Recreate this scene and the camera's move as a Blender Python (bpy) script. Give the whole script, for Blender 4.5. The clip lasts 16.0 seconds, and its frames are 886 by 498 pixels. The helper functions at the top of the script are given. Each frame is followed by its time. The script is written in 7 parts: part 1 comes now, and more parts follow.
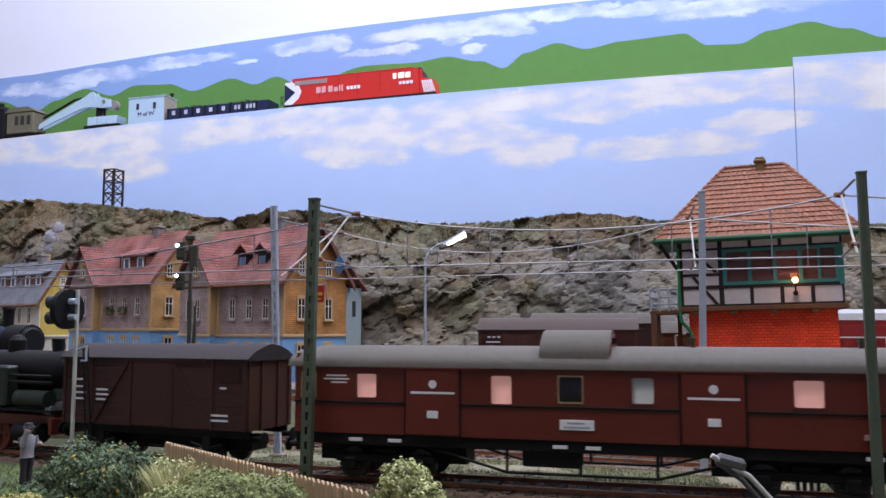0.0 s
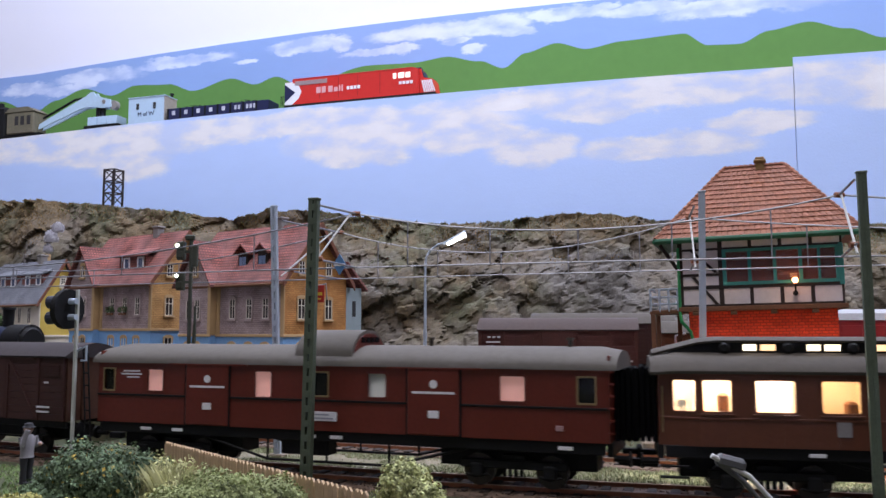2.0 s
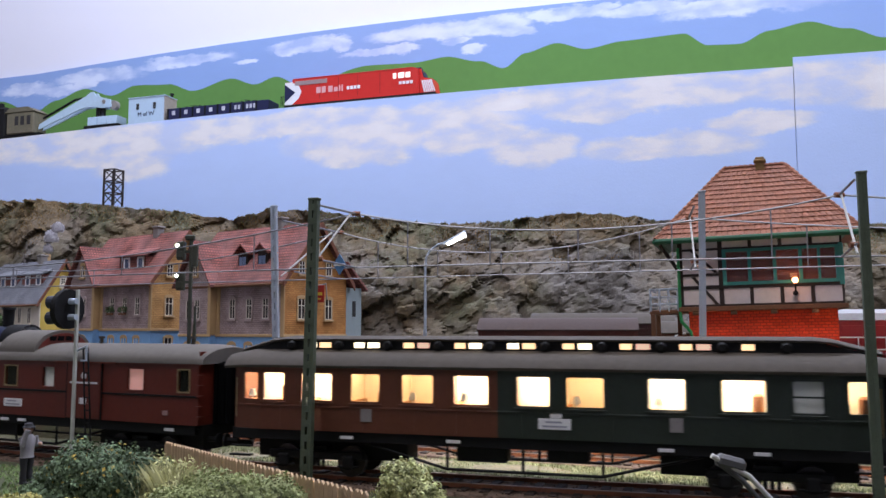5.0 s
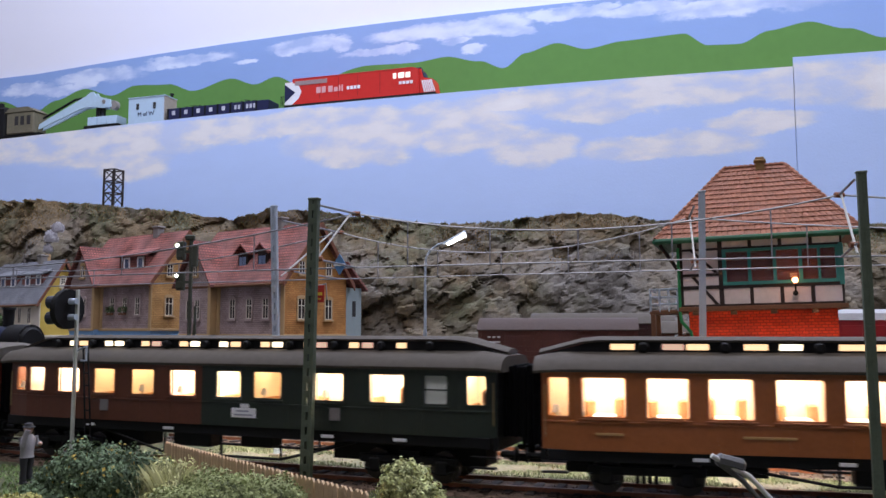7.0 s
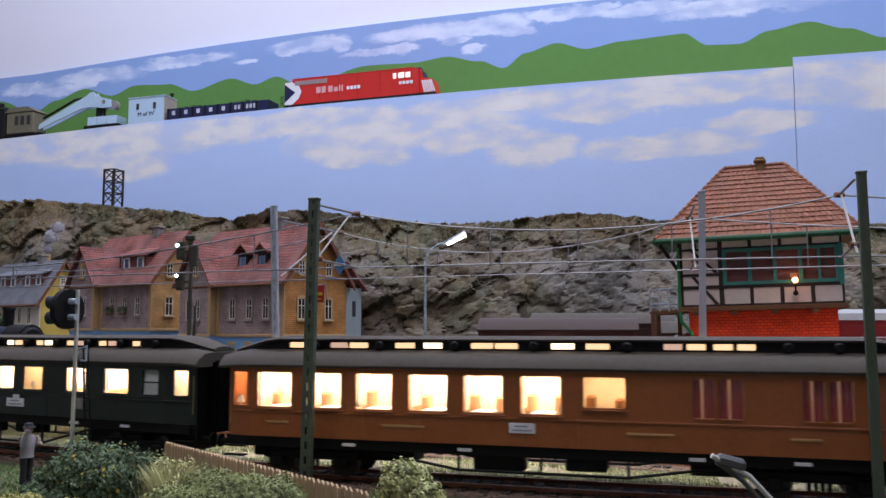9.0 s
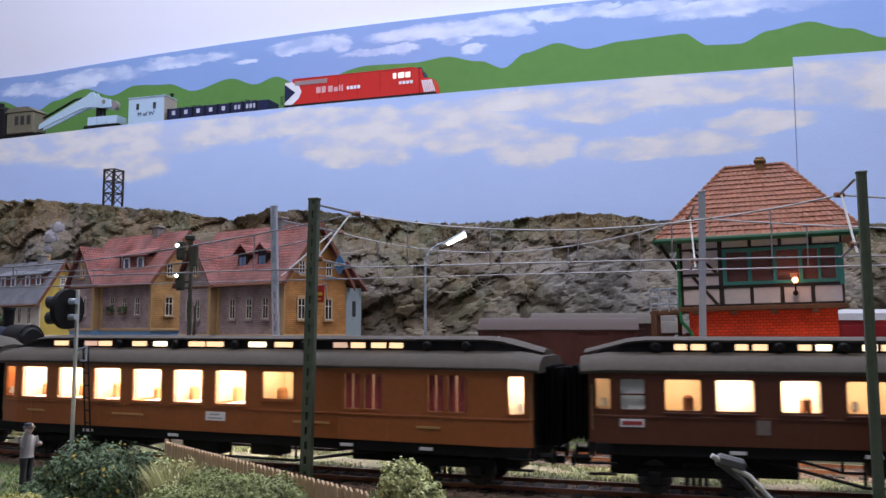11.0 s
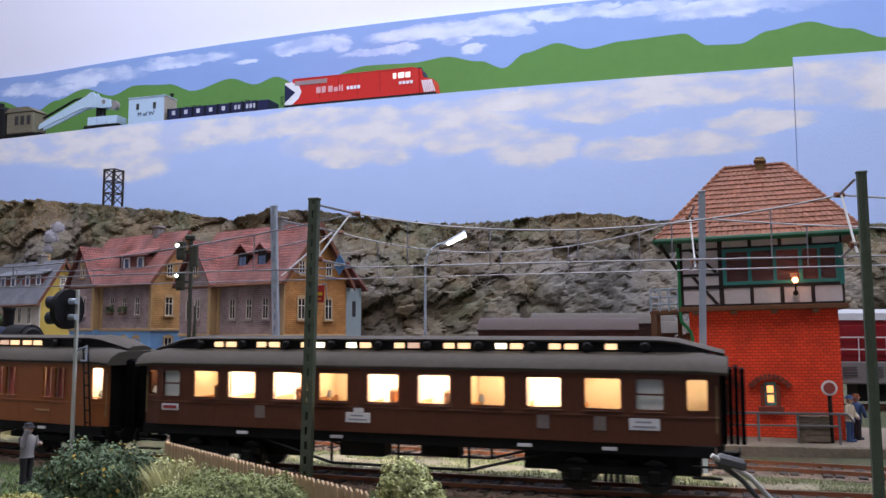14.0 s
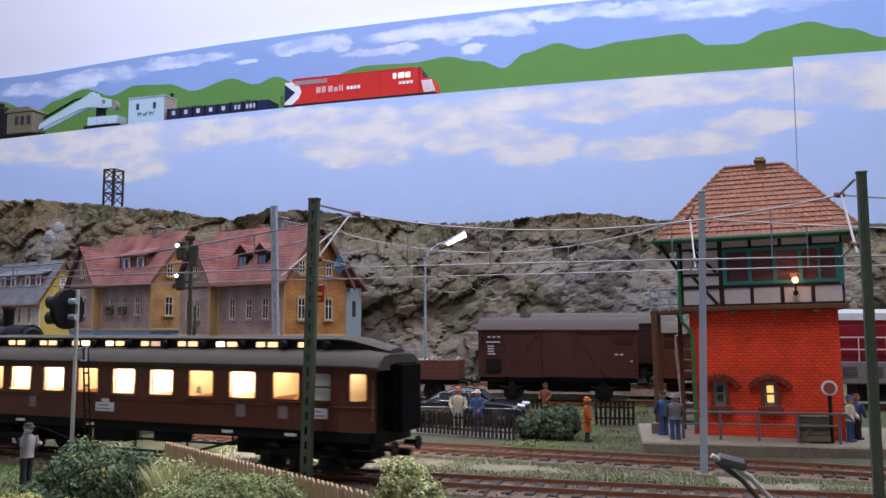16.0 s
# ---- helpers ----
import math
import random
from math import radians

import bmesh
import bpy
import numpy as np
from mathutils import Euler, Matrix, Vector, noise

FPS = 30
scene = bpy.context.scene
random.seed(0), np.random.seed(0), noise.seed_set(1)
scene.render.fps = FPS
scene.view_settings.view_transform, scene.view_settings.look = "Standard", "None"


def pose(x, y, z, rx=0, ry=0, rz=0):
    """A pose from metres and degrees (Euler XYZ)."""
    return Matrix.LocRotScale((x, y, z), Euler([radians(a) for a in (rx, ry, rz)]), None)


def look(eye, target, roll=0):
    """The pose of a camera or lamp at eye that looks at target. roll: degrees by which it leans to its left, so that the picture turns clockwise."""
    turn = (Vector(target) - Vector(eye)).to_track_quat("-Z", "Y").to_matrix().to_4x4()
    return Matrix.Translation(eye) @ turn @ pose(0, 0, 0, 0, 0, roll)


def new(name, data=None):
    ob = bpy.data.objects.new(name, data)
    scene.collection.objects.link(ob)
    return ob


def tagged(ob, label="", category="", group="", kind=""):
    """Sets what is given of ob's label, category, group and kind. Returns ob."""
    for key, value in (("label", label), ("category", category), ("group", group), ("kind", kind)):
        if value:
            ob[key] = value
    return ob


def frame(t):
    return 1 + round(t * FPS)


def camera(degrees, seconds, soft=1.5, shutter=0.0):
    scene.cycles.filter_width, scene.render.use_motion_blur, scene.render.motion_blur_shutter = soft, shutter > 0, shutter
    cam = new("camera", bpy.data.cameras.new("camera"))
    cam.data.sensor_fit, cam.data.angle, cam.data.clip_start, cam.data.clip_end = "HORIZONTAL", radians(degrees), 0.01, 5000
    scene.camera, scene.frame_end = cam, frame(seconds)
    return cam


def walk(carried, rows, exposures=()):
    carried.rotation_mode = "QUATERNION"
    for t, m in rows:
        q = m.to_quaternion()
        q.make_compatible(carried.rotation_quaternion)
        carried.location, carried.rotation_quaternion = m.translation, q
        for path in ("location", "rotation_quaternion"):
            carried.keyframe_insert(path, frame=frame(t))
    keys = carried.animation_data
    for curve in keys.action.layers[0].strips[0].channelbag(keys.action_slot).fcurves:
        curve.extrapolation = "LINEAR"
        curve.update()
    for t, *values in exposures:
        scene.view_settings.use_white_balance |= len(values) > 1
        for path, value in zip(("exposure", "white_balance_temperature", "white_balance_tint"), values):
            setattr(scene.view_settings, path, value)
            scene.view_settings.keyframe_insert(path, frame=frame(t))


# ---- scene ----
# A model railway, built at its own size. Lengths below are in millimetres unless a name says metres.
MM = 0.001
cam = camera(55.28, 16.0, soft=1.5, shutter=0.5)
EYE = pose(0, 0, 54 * MM, 95.465, 0, 0)
walk(cam, [(0, EYE), (16.0, EYE)], exposures=[(0, 0.33), (3.5, 0.23), (7.0, 0.04), (9.0, -0.15), (11.5, 0.05), (13.0, 0.07), (16.0, 0.15)])

# ---- light: a closed hobby room with two ceiling luminaires ----
world = bpy.data.worlds.new("room_air")
scene.world = world
world.use_nodes = True
world.node_tree.nodes["Background"].inputs[0].default_value = (0.75, 0.82, 1.0, 1)
world.node_tree.nodes["Background"].inputs[1].default_value = 0.03


def area_lamp(name, x, y, z, w, d, watts, colour, target):
    data = bpy.data.lights.new(name, "AREA")
    data.shape, data.size, data.size_y, data.energy, data.color = "RECTANGLE", w, d, watts, colour
    ob = new(name, data)
    ob.matrix_world = look((x, y, z), target)
    return ob


area_lamp("ceiling_tube_light", 0.1, 0.78, 1.40, 2.2, 0.25, 33, (0.86, 0.92, 1.12), (0.1, 0.80, 0.2))
area_lamp("ceiling_tube_light", 0.0, -0.15, 1.40, 2.2, 0.25, 14.5, (0.95, 0.93, 1.00), (0.0, 0.0, 0.0))


# ---- materials ----
def mat(name, base, rough=0.7, var=0.18, scale=220.0, bump=0.15, metal=0.0, dirt=0.0, dirt_colour=(0.12, 0.09, 0.06), fine=None, spread=0.0, gloss=0.35):
    """A painted or natural surface: colour varied at two scales, worn roughness and fine relief. scale is per metre."""
    m = bpy.data.materials.new(name)
    m.use_nodes = True
    nt = m.node_tree
    b = nt.nodes["Principled BSDF"]
    co = nt.nodes.new("ShaderNodeTexCoord")
    n1 = nt.nodes.new("ShaderNodeTexNoise")
    n1.inputs["Scale"].default_value, n1.inputs["Detail"].default_value = scale, 5
    n2 = nt.nodes.new("ShaderNodeTexNoise")
    n2.inputs["Scale"].default_value, n2.inputs["Detail"].default_value = (fine or scale * 7), 3
    nt.links.new(co.outputs["Object"], n1.inputs["Vector"])
    nt.links.new(co.outputs["Object"], n2.inputs["Vector"])
    add = nt.nodes.new("ShaderNodeMath")
    add.operation = "ADD"
    nt.links.new(n1.outputs[0], add.inputs[0])
    nt.links.new(n2.outputs[0], add.inputs[1])
    ramp = nt.nodes.new("ShaderNodeMapRange")
    ramp.inputs[1].default_value, ramp.inputs[2].default_value = 0.6, 1.4
    ramp.inputs[3].default_value, ramp.inputs[4].default_value = 1 - var, 1 + var
    nt.links.new(add.outputs[0], ramp.inputs[0])
    mul = nt.nodes.new("ShaderNodeVectorMath")
    mul.operation = "SCALE"
    mul.inputs[0].default_value = base
    nt.links.new(ramp.outputs[0], mul.inputs["Scale"])
    out = mul.outputs[0]
    if spread:
        info = nt.nodes.new("ShaderNodeObjectInfo")
        geo = nt.nodes.new("ShaderNodeNewGeometry")
        s2 = nt.nodes.new("ShaderNodeMath")
        s2.operation = "ADD"
        nt.links.new(info.outputs["Random"], s2.inputs[0])
        nt.links.new(geo.outputs["Random Per Island"], s2.inputs[1])
        r2 = nt.nodes.new("ShaderNodeMapRange")
        r2.inputs[1].default_value, r2.inputs[2].default_value = 0, 2
        r2.inputs[3].default_value, r2.inputs[4].default_value = 1 - spread, 1 + spread
        nt.links.new(s2.outputs[0], r2.inputs[0])
        m2 = nt.nodes.new("ShaderNodeVectorMath")
        m2.operation = "SCALE"
        nt.links.new(out, m2.inputs[0])
        nt.links.new(r2.outputs[0], m2.inputs["Scale"])
        out = m2.outputs[0]
    if dirt:
        n3 = nt.nodes.new("ShaderNodeTexNoise")
        n3.inputs["Scale"].default_value, n3.inputs["Detail"].default_value = scale * 0.6, 8
        nt.links.new(co.outputs["Object"], n3.inputs["Vector"])
        r3 = nt.nodes.new("ShaderNodeMapRange")
        r3.inputs[1].default_value, r3.inputs[2].default_value, r3.inputs[4].default_value = 0.45, 0.75, dirt
        nt.links.new(n3.outputs[0], r3.inputs[0])
        mix = nt.nodes.new("ShaderNodeMix")
        mix.data_type = "RGBA"
        nt.links.new(r3.outputs[0], mix.inputs[0])
        nt.links.new(out, mix.inputs[6])
        mix.inputs[7].default_value = (*dirt_colour, 1)
        out = mix.outputs[2]
    nt.links.new(out, b.inputs["Base Color"])
    rr = nt.nodes.new("ShaderNodeMapRange")
    rr.inputs[3].default_value, rr.inputs[4].default_value = max(0.05, rough - 0.12), min(1, rough + 0.12)
    nt.links.new(n1.outputs[0], rr.inputs[0])
    nt.links.new(rr.outputs[0], b.inputs["Roughness"])
    b.inputs["Metallic"].default_value = metal
    b.inputs["Specular IOR Level"].default_value = gloss
    if bump:
        bp = nt.nodes.new("ShaderNodeBump")
        bp.inputs["Strength"].default_value, bp.inputs["Distance"].default_value = bump, 0.0006
        nt.links.new(n2.outputs[0], bp.inputs["Height"])
        nt.links.new(bp.outputs[0], b.inputs["Normal"])
    return m


def glow(name, colour, strength):
    m = bpy.data.materials.new(name)
    m.use_nodes = True
    b = m.node_tree.nodes["Principled BSDF"]
    b.inputs["Base Color"].default_value = (*colour, 1)
    b.inputs["Emission Color"].default_value = (*colour, 1)
    b.inputs["Emission Strength"].default_value = strength
    return m


def pane_glass(name, tint=(0.9, 0.93, 0.92)):
    m = bpy.data.materials.new(name)
    m.use_nodes = True
    b = m.node_tree.nodes["Principled BSDF"]
    b.inputs["Base Color"].default_value = (*tint, 1)
    b.inputs["Roughness"].default_value = 0.04
    b.inputs["IOR"].default_value = 1.3
    b.inputs["Transmission Weight"].default_value = 1.0
    return m


def paint_sky(name, blue, ellipses, edge=0.35, shade=(0.60, 0.59, 0.66), bright=(0.95, 0.94, 0.95)):
    """Hand-painted sky on board: soft blue with dabbed white clouds (centre x, centre z, half width, half height in metres; grey)."""
    m = bpy.data.materials.new(name)
    m.use_nodes = True
    nt = m.node_tree
    b = nt.nodes["Principled BSDF"]
    b.inputs["Roughness"].default_value = 0.75
    co = nt.nodes.new("ShaderNodeTexCoord")
    warp = nt.nodes.new("ShaderNodeTexNoise")
    warp.inputs["Scale"].default_value, warp.inputs["Detail"].default_value = 17, 9
    warp.inputs["Roughness"].default_value = 0.68
    st = nt.nodes.new("ShaderNodeMapping")
    st.inputs["Scale"].default_value = (0.6, 1, 1.4)
    nt.links.new(co.outputs["Object"], st.inputs["Vector"])
    nt.links.new(st.outputs[0], warp.inputs["Vector"])
    off = nt.nodes.new("ShaderNodeVectorMath")
    off.operation = "MULTIPLY_ADD"
    off.inputs[1].default_value = (0.07, 0, 0.045)
    nt.links.new(warp.outputs["Color"], off.inputs[0])
    nt.links.new(co.outputs["Object"], off.inputs[2])
    last = None
    for cx, cz, hw, hh in ellipses:
        mp = nt.nodes.new("ShaderNodeMapping")
        mp.inputs["Location"].default_value = (-(cx + 0.035) / hw, 0, -(cz + 0.0225) / hh)
        mp.inputs["Scale"].default_value = (1 / hw, 0, 1 / hh)
        nt.links.new(off.outputs[0], mp.inputs["Vector"])
        ln = nt.nodes.new("ShaderNodeVectorMath")
        ln.operation = "LENGTH"
        nt.links.new(mp.outputs[0], ln.inputs[0])
        if last is None:
            last = ln.outputs["Value"]
        else:
            mn = nt.nodes.new("ShaderNodeMath")
            mn.operation = "MINIMUM"
            nt.links.new(last, mn.inputs[0])
            nt.links.new(ln.outputs["Value"], mn.inputs[1])
            last = mn.outputs[0]
    r = nt.nodes.new("ShaderNodeMapRange")
    r.interpolation_type = "SMOOTHSTEP"
    r.inputs[1].default_value, r.inputs[2].default_value = 1.0 + edge, 1.0 - edge
    nt.links.new(last, r.inputs[0])
    dab = nt.nodes.new("ShaderNodeTexNoise")
    dab.inputs["Scale"].default_value, dab.inputs["Detail"].default_value = 26, 8
    nt.links.new(st.outputs[0], dab.inputs["Vector"])
    dr = nt.nodes.new("ShaderNodeMapRange")
    dr.inputs[1].default_value, dr.inputs[2].default_value, dr.inputs[3].default_value, dr.inputs[4].default_value = 0.38, 0.56, 0.35, 1.0
    nt.links.new(dab.outputs[0], dr.inputs[0])
    k = nt.nodes.new("ShaderNodeMath")
    k.operation = "MULTIPLY"
    nt.links.new(r.outputs[0], k.inputs[0])
    nt.links.new(dr.outputs[0], k.inputs[1])
    white = nt.nodes.new("ShaderNodeMix")
    white.data_type = "RGBA"
    white.inputs[6].default_value, white.inputs[7].default_value = (*shade, 1), (*bright, 1)
    nt.links.new(dab.outputs[0], white.inputs[0])
    bluev = nt.nodes.new("ShaderNodeMix")
    bluev.data_type = "RGBA"
    bluev.inputs[6].default_value = (*[c * 0.93 for c in blue], 1)
    bluev.inputs[7].default_value = (*[min(1, c * 1.06) for c in blue], 1)
    nt.links.new(warp.outputs[0], bluev.inputs[0])
    mix = nt.nodes.new("ShaderNodeMix")
    mix.data_type = "RGBA"
    nt.links.new(k.outputs[0], mix.inputs[0])
    nt.links.new(bluev.outputs[2], mix.inputs[6])
    nt.links.new(white.outputs[2], mix.inputs[7])
    nt.links.new(mix.outputs[2], b.inputs["Base Color"])
    fine = nt.nodes.new("ShaderNodeTexNoise")
    fine.inputs["Scale"].default_value, fine.inputs["Detail"].default_value = 420, 4
    nt.links.new(co.outputs["Object"], fine.inputs["Vector"])
    bp = nt.nodes.new("ShaderNodeBump")
    bp.inputs["Strength"].default_value, bp.inputs["Distance"].default_value = 0.22, 0.0008
    nt.links.new(fine.outputs[0], bp.inputs["Height"])
    nt.links.new(bp.outputs[0], b.inputs["Normal"])
    return m


# ---- mesh builder ----
class Geo:
    """Collects vertices and faces in millimetres."""

    def __init__(self):
        self.v, self.f = [], []

    def add(self, verts, faces):
        n = len(self.v)
        self.v.extend(verts)
        self.f.extend([tuple(n + i for i in f) for f in faces])
        return self

    def box(self, x0, x1, y0, y1, z0, z1, ch=0.0):
        if ch <= 0:
            v = [(x, y, z) for z in (z0, z1) for y in (y0, y1) for x in (x0, x1)]
            return self.add(v, [(0, 2, 3, 1), (4, 5, 7, 6), (0, 1, 5, 4), (2, 6, 7, 3), (0, 4, 6, 2), (1, 3, 7, 5)])
        c = min(ch, (x1 - x0) * 0.45, (y1 - y0) * 0.45, (z1 - z0) * 0.45)
        bm = bmesh.new()
        r = bmesh.ops.create_cube(bm, size=1)
        for q in r["verts"]:
            q.co = Vector(((x0 + x1) / 2 + q.co.x * (x1 - x0), (y0 + y1) / 2 + q.co.y * (y1 - y0), (z0 + z1) / 2 + q.co.z * (z1 - z0)))
        bmesh.ops.bevel(bm, geom=bm.edges[:], offset=c, segments=1, affect="EDGES")
        bm.verts.index_update()
        self.add([tuple(q.co) for q in bm.verts], [[q.index for q in f.verts] for f in bm.faces])
        bm.free()
        return self

    def cyl(self, p0, p1, r0, r1=None, n=10, caps=True):
        r1 = r0 if r1 is None else r1
        a, b = Vector(p0), Vector(p1)
        q = (b - a).to_track_quat("Z", "Y")
        v = []
        for p, r in ((a, r0), (b, r1)):
            for i in range(n):
                t = 2 * math.pi * i / n
                v.append(tuple(p + q @ Vector((r * math.cos(t), r * math.sin(t), 0))))
        f = [(i, (i + 1) % n, n + (i + 1) % n, n + i) for i in range(n)]
        if caps:
            f += [tuple(reversed(range(n))), tuple(range(n, 2 * n))]
        return self.add(v, f)

    def tube(self, pts, r, n=6):
        ps = [Vector(p) for p in pts]
        secs = []
        up = None
        for i, p in enumerate(ps):
            d = (ps[min(i + 1, len(ps) - 1)] - ps[max(i - 1, 0)]).normalized()
            if up is None:
                up = d.orthogonal().normalized()
            up = (up - d * up.dot(d)).normalized()
            side = d.cross(up)
            secs.append([tuple(p + (up * math.cos(t) + side * math.sin(t)) * r) for t in [2 * math.pi * k / n for k in range(n)]])
        return self.loft(secs)

    def loft(self, sections, closed=True, caps=True):
        m = len(sections[0])
        v = [p for s in sections for p in s]
        f = []
        for k in range(len(sections) - 1):
            for i in range(m if closed else m - 1):
                j = (i + 1) % m
                f.append((k * m + i, k * m + j, (k + 1) * m + j, (k + 1) * m + i))
        if caps:
            f += [tuple(reversed(range(m))), tuple(range((len(sections) - 1) * m, len(sections) * m))]
        return self.add(v, f)

    def prism(self, poly, a, b, axis="y"):
        """Extrudes a polygon: axis y takes (x, z), axis x takes (y, z), axis z takes (x, y)."""
        put = {"y": lambda p, t: (p[0], t, p[1]), "x": lambda p, t: (t, p[0], p[1]), "z": lambda p, t: (p[0], p[1], t)}[axis]
        return self.loft([[put(p, a) for p in poly], [put(p, b) for p in poly]])

    def panel(self, x0, x1, z0, z1, holes, y0, y1):
        """A wall in the x-z plane from y0 to y1 with rectangular holes (x0, x1, z0, z1)."""
        zs = sorted({z0, z1, *[min(max(h[i], z0), z1) for h in holes for i in (2, 3)]})
        for a, b in zip(zs, zs[1:]):
            mid, x = (a + b) / 2, x0
            for h in sorted(h for h in holes if h[2] < mid < h[3]):
                if h[0] > x:
                    self.box(x, h[0], y0, y1, a, b)
                x = max(x, h[1])
            if x < x1:
                self.box(x, x1, y0, y1, a, b)
        return self

    def ball(self, c, r, n=10, m=6, squash=1.0):
        secs = []
        for k in range(m + 1):
            t = math.pi * k / m
            rr, z = max(r * math.sin(t), r * 0.02), -r * math.cos(t) * squash
            secs.append([(c[0] + rr * math.cos(2 * math.pi * i / n), c[1] + rr * math.sin(2 * math.pi * i / n), c[2] + z) for i in range(n)])
        return self.loft(secs)

    def moved(self, m):
        """All so far under the matrix m, whose shift is in millimetres."""
        self.v = [tuple(m @ Vector(p)) for p in self.v]
        return self


def mesh_of(name, g, material, smooth=0):
    me = bpy.data.meshes.new(name)
    me.from_pydata([(x * MM, y * MM, z * MM) for x, y, z in g.v], [], g.f)
    me.materials.append(material)
    bm = bmesh.new()
    bm.from_mesh(me)
    if len(bm.faces) < 60000:
        bmesh.ops.recalc_face_normals(bm, faces=bm.faces)
    bm.to_mesh(me)
    bm.free()
    if smooth:
        me.shade_smooth()
        me.set_sharp_from_angle(angle=radians(smooth))
    return me


def part(name, g, material, parent, label="", smooth=0):
    ob = new(name, mesh_of(name, g, material, smooth))
    ob.parent = parent
    return tagged(ob, label) if label else ob


def piece(name, me, parent, m=None):
    ob = new(name, me)
    ob.parent = parent
    if m is not None:
        ob.matrix_basis = m
    return ob


def thing(name, m, label, category, group="", kind=""):
    ob = new(name)
    ob.empty_display_size = 0.01
    ob.matrix_basis = m
    return tagged(ob, label, category, group, kind)


def solid(name, g, material, m, label, category, group="", kind="", smooth=0):
    ob = new(name, mesh_of(name, g, material, smooth))
    ob.matrix_basis = m
    return tagged(ob, label, category, group, kind)


def at(x, y, z, rz=0, rx=0, ry=0):
    return pose(x * MM, y * MM, z * MM, rx, ry, rz)


# ---- the line of the main track: an arc of 1.57 m radius; s runs to the train's front, off lies away from the viewer ----
BEND, HEAD, NEAR = 0.6379e-3, radians(18.326), 300.93


def line(s, off=0.0):
    a = HEAD + BEND * s
    return (-(math.sin(a) - math.sin(HEAD)) / BEND + off * math.sin(a), NEAR - (math.cos(a) - math.cos(HEAD)) / BEND + off * math.cos(a), a)


# the train's way along the line, every half second
RUN = [-433.6, -411.9, -389.6, -365.1, -339.8, -314.6, -289.4, -264.2, -238.1, -210.5, -181.9, -152.6, -122.6, -92.2, -61.3, -30.5, 0.0, 30.0, 60.8, 91.6, 122.2,
       152.7, 183.1, 213.4, 243.5, 273.2, 302.8, 332.2, 361.8, 391.1, 420.6, 449.9, 479.3]


def run(t):
    i = min(int(t * 2), len(RUN) - 2)
    return RUN[i] + (RUN[i + 1] - RUN[i]) * (t * 2 - i)


# shared materials
M_BLACK = mat("black_underframe", (0.008, 0.008, 0.009), 0.6, 0.3, gloss=0.18)
M_RUST = mat("rusty_rail", (0.27, 0.10, 0.048), 0.6, 0.3, 300, dirt=0.4, dirt_colour=(0.10, 0.05, 0.03))
M_RAILTOP = mat("polished_rail_head", (0.36, 0.24, 0.18), 0.35, 0.15, metal=1.0, bump=0.03)
M_SLEEPER = mat("dark_brown_sleeper", (0.032, 0.021, 0.016), 0.8, 0.35, spread=0.3)
M_GLASS = pane_glass("window_glass")
M_STEEL = mat("bluish_grey_steel_paint", (0.36, 0.41, 0.48), 0.5, 0.12)
M_GREENSTEEL = mat("dull_olive_green_mast_paint", (0.075, 0.095, 0.065), 0.6, 0.2)
M_WIRE = mat("tinned_wire", (0.27, 0.27, 0.29), 0.4, 0.1, metal=0.6, bump=0)
M_WHITE = mat("white_plate_paint", (0.75, 0.74, 0.76), 0.6, 0.06)
M_DARKBAR = mat("dark_print", (0.34, 0.34, 0.40), 0.7, 0.1)
# ---- setting: room, wall, backdrop, shelf, ground, cliff ----
M_ROOM = mat("white_room_paint", (0.75, 0.745, 0.84), 0.8, 0.03, 3, 0.1, fine=600)
M_FLOOR = mat("grey_room_floor", (0.25, 0.24, 0.23), 0.6, 0.15, 4)
g = Geo().box(-2600, 2600, -2600, 2600, -1030, -1000)
solid("floor", g, M_FLOOR, at(0, 0, 0), "grey floor of the hobby room", "floor", kind="structure")
g = Geo().box(-2600, 2600, -2600, 2600, 1450, 1480)
solid("ceiling", g, M_ROOM, at(0, 0, 0), "white plastered ceiling of the hobby room", "ceiling", kind="structure")
solid("wall_west", Geo().box(-2640, -2600, -2600, 2600, -1000, 1450), M_ROOM, at(0, 0, 0), "plain white room wall", "wall", kind="structure")
solid("wall_east", Geo().box(2600, 2640, -2600, 2600, -1000, 1450), M_ROOM, at(0, 0, 0), "plain white room wall", "wall", kind="structure")
solid("wall_south", Geo().box(-2600, 2600, -2640, -2600, -1000, 1450), M_ROOM, at(0, 0, 0), "plain white room wall", "wall", kind="structure")
WALL_TURN = -18.3
solid("wall_north", Geo().box(-2720, 2720, 0, 40, -1000, 1450), M_ROOM, at(0, 1240, 0, WALL_TURN), "white wall above the painted backdrop", "wall", kind="structure")

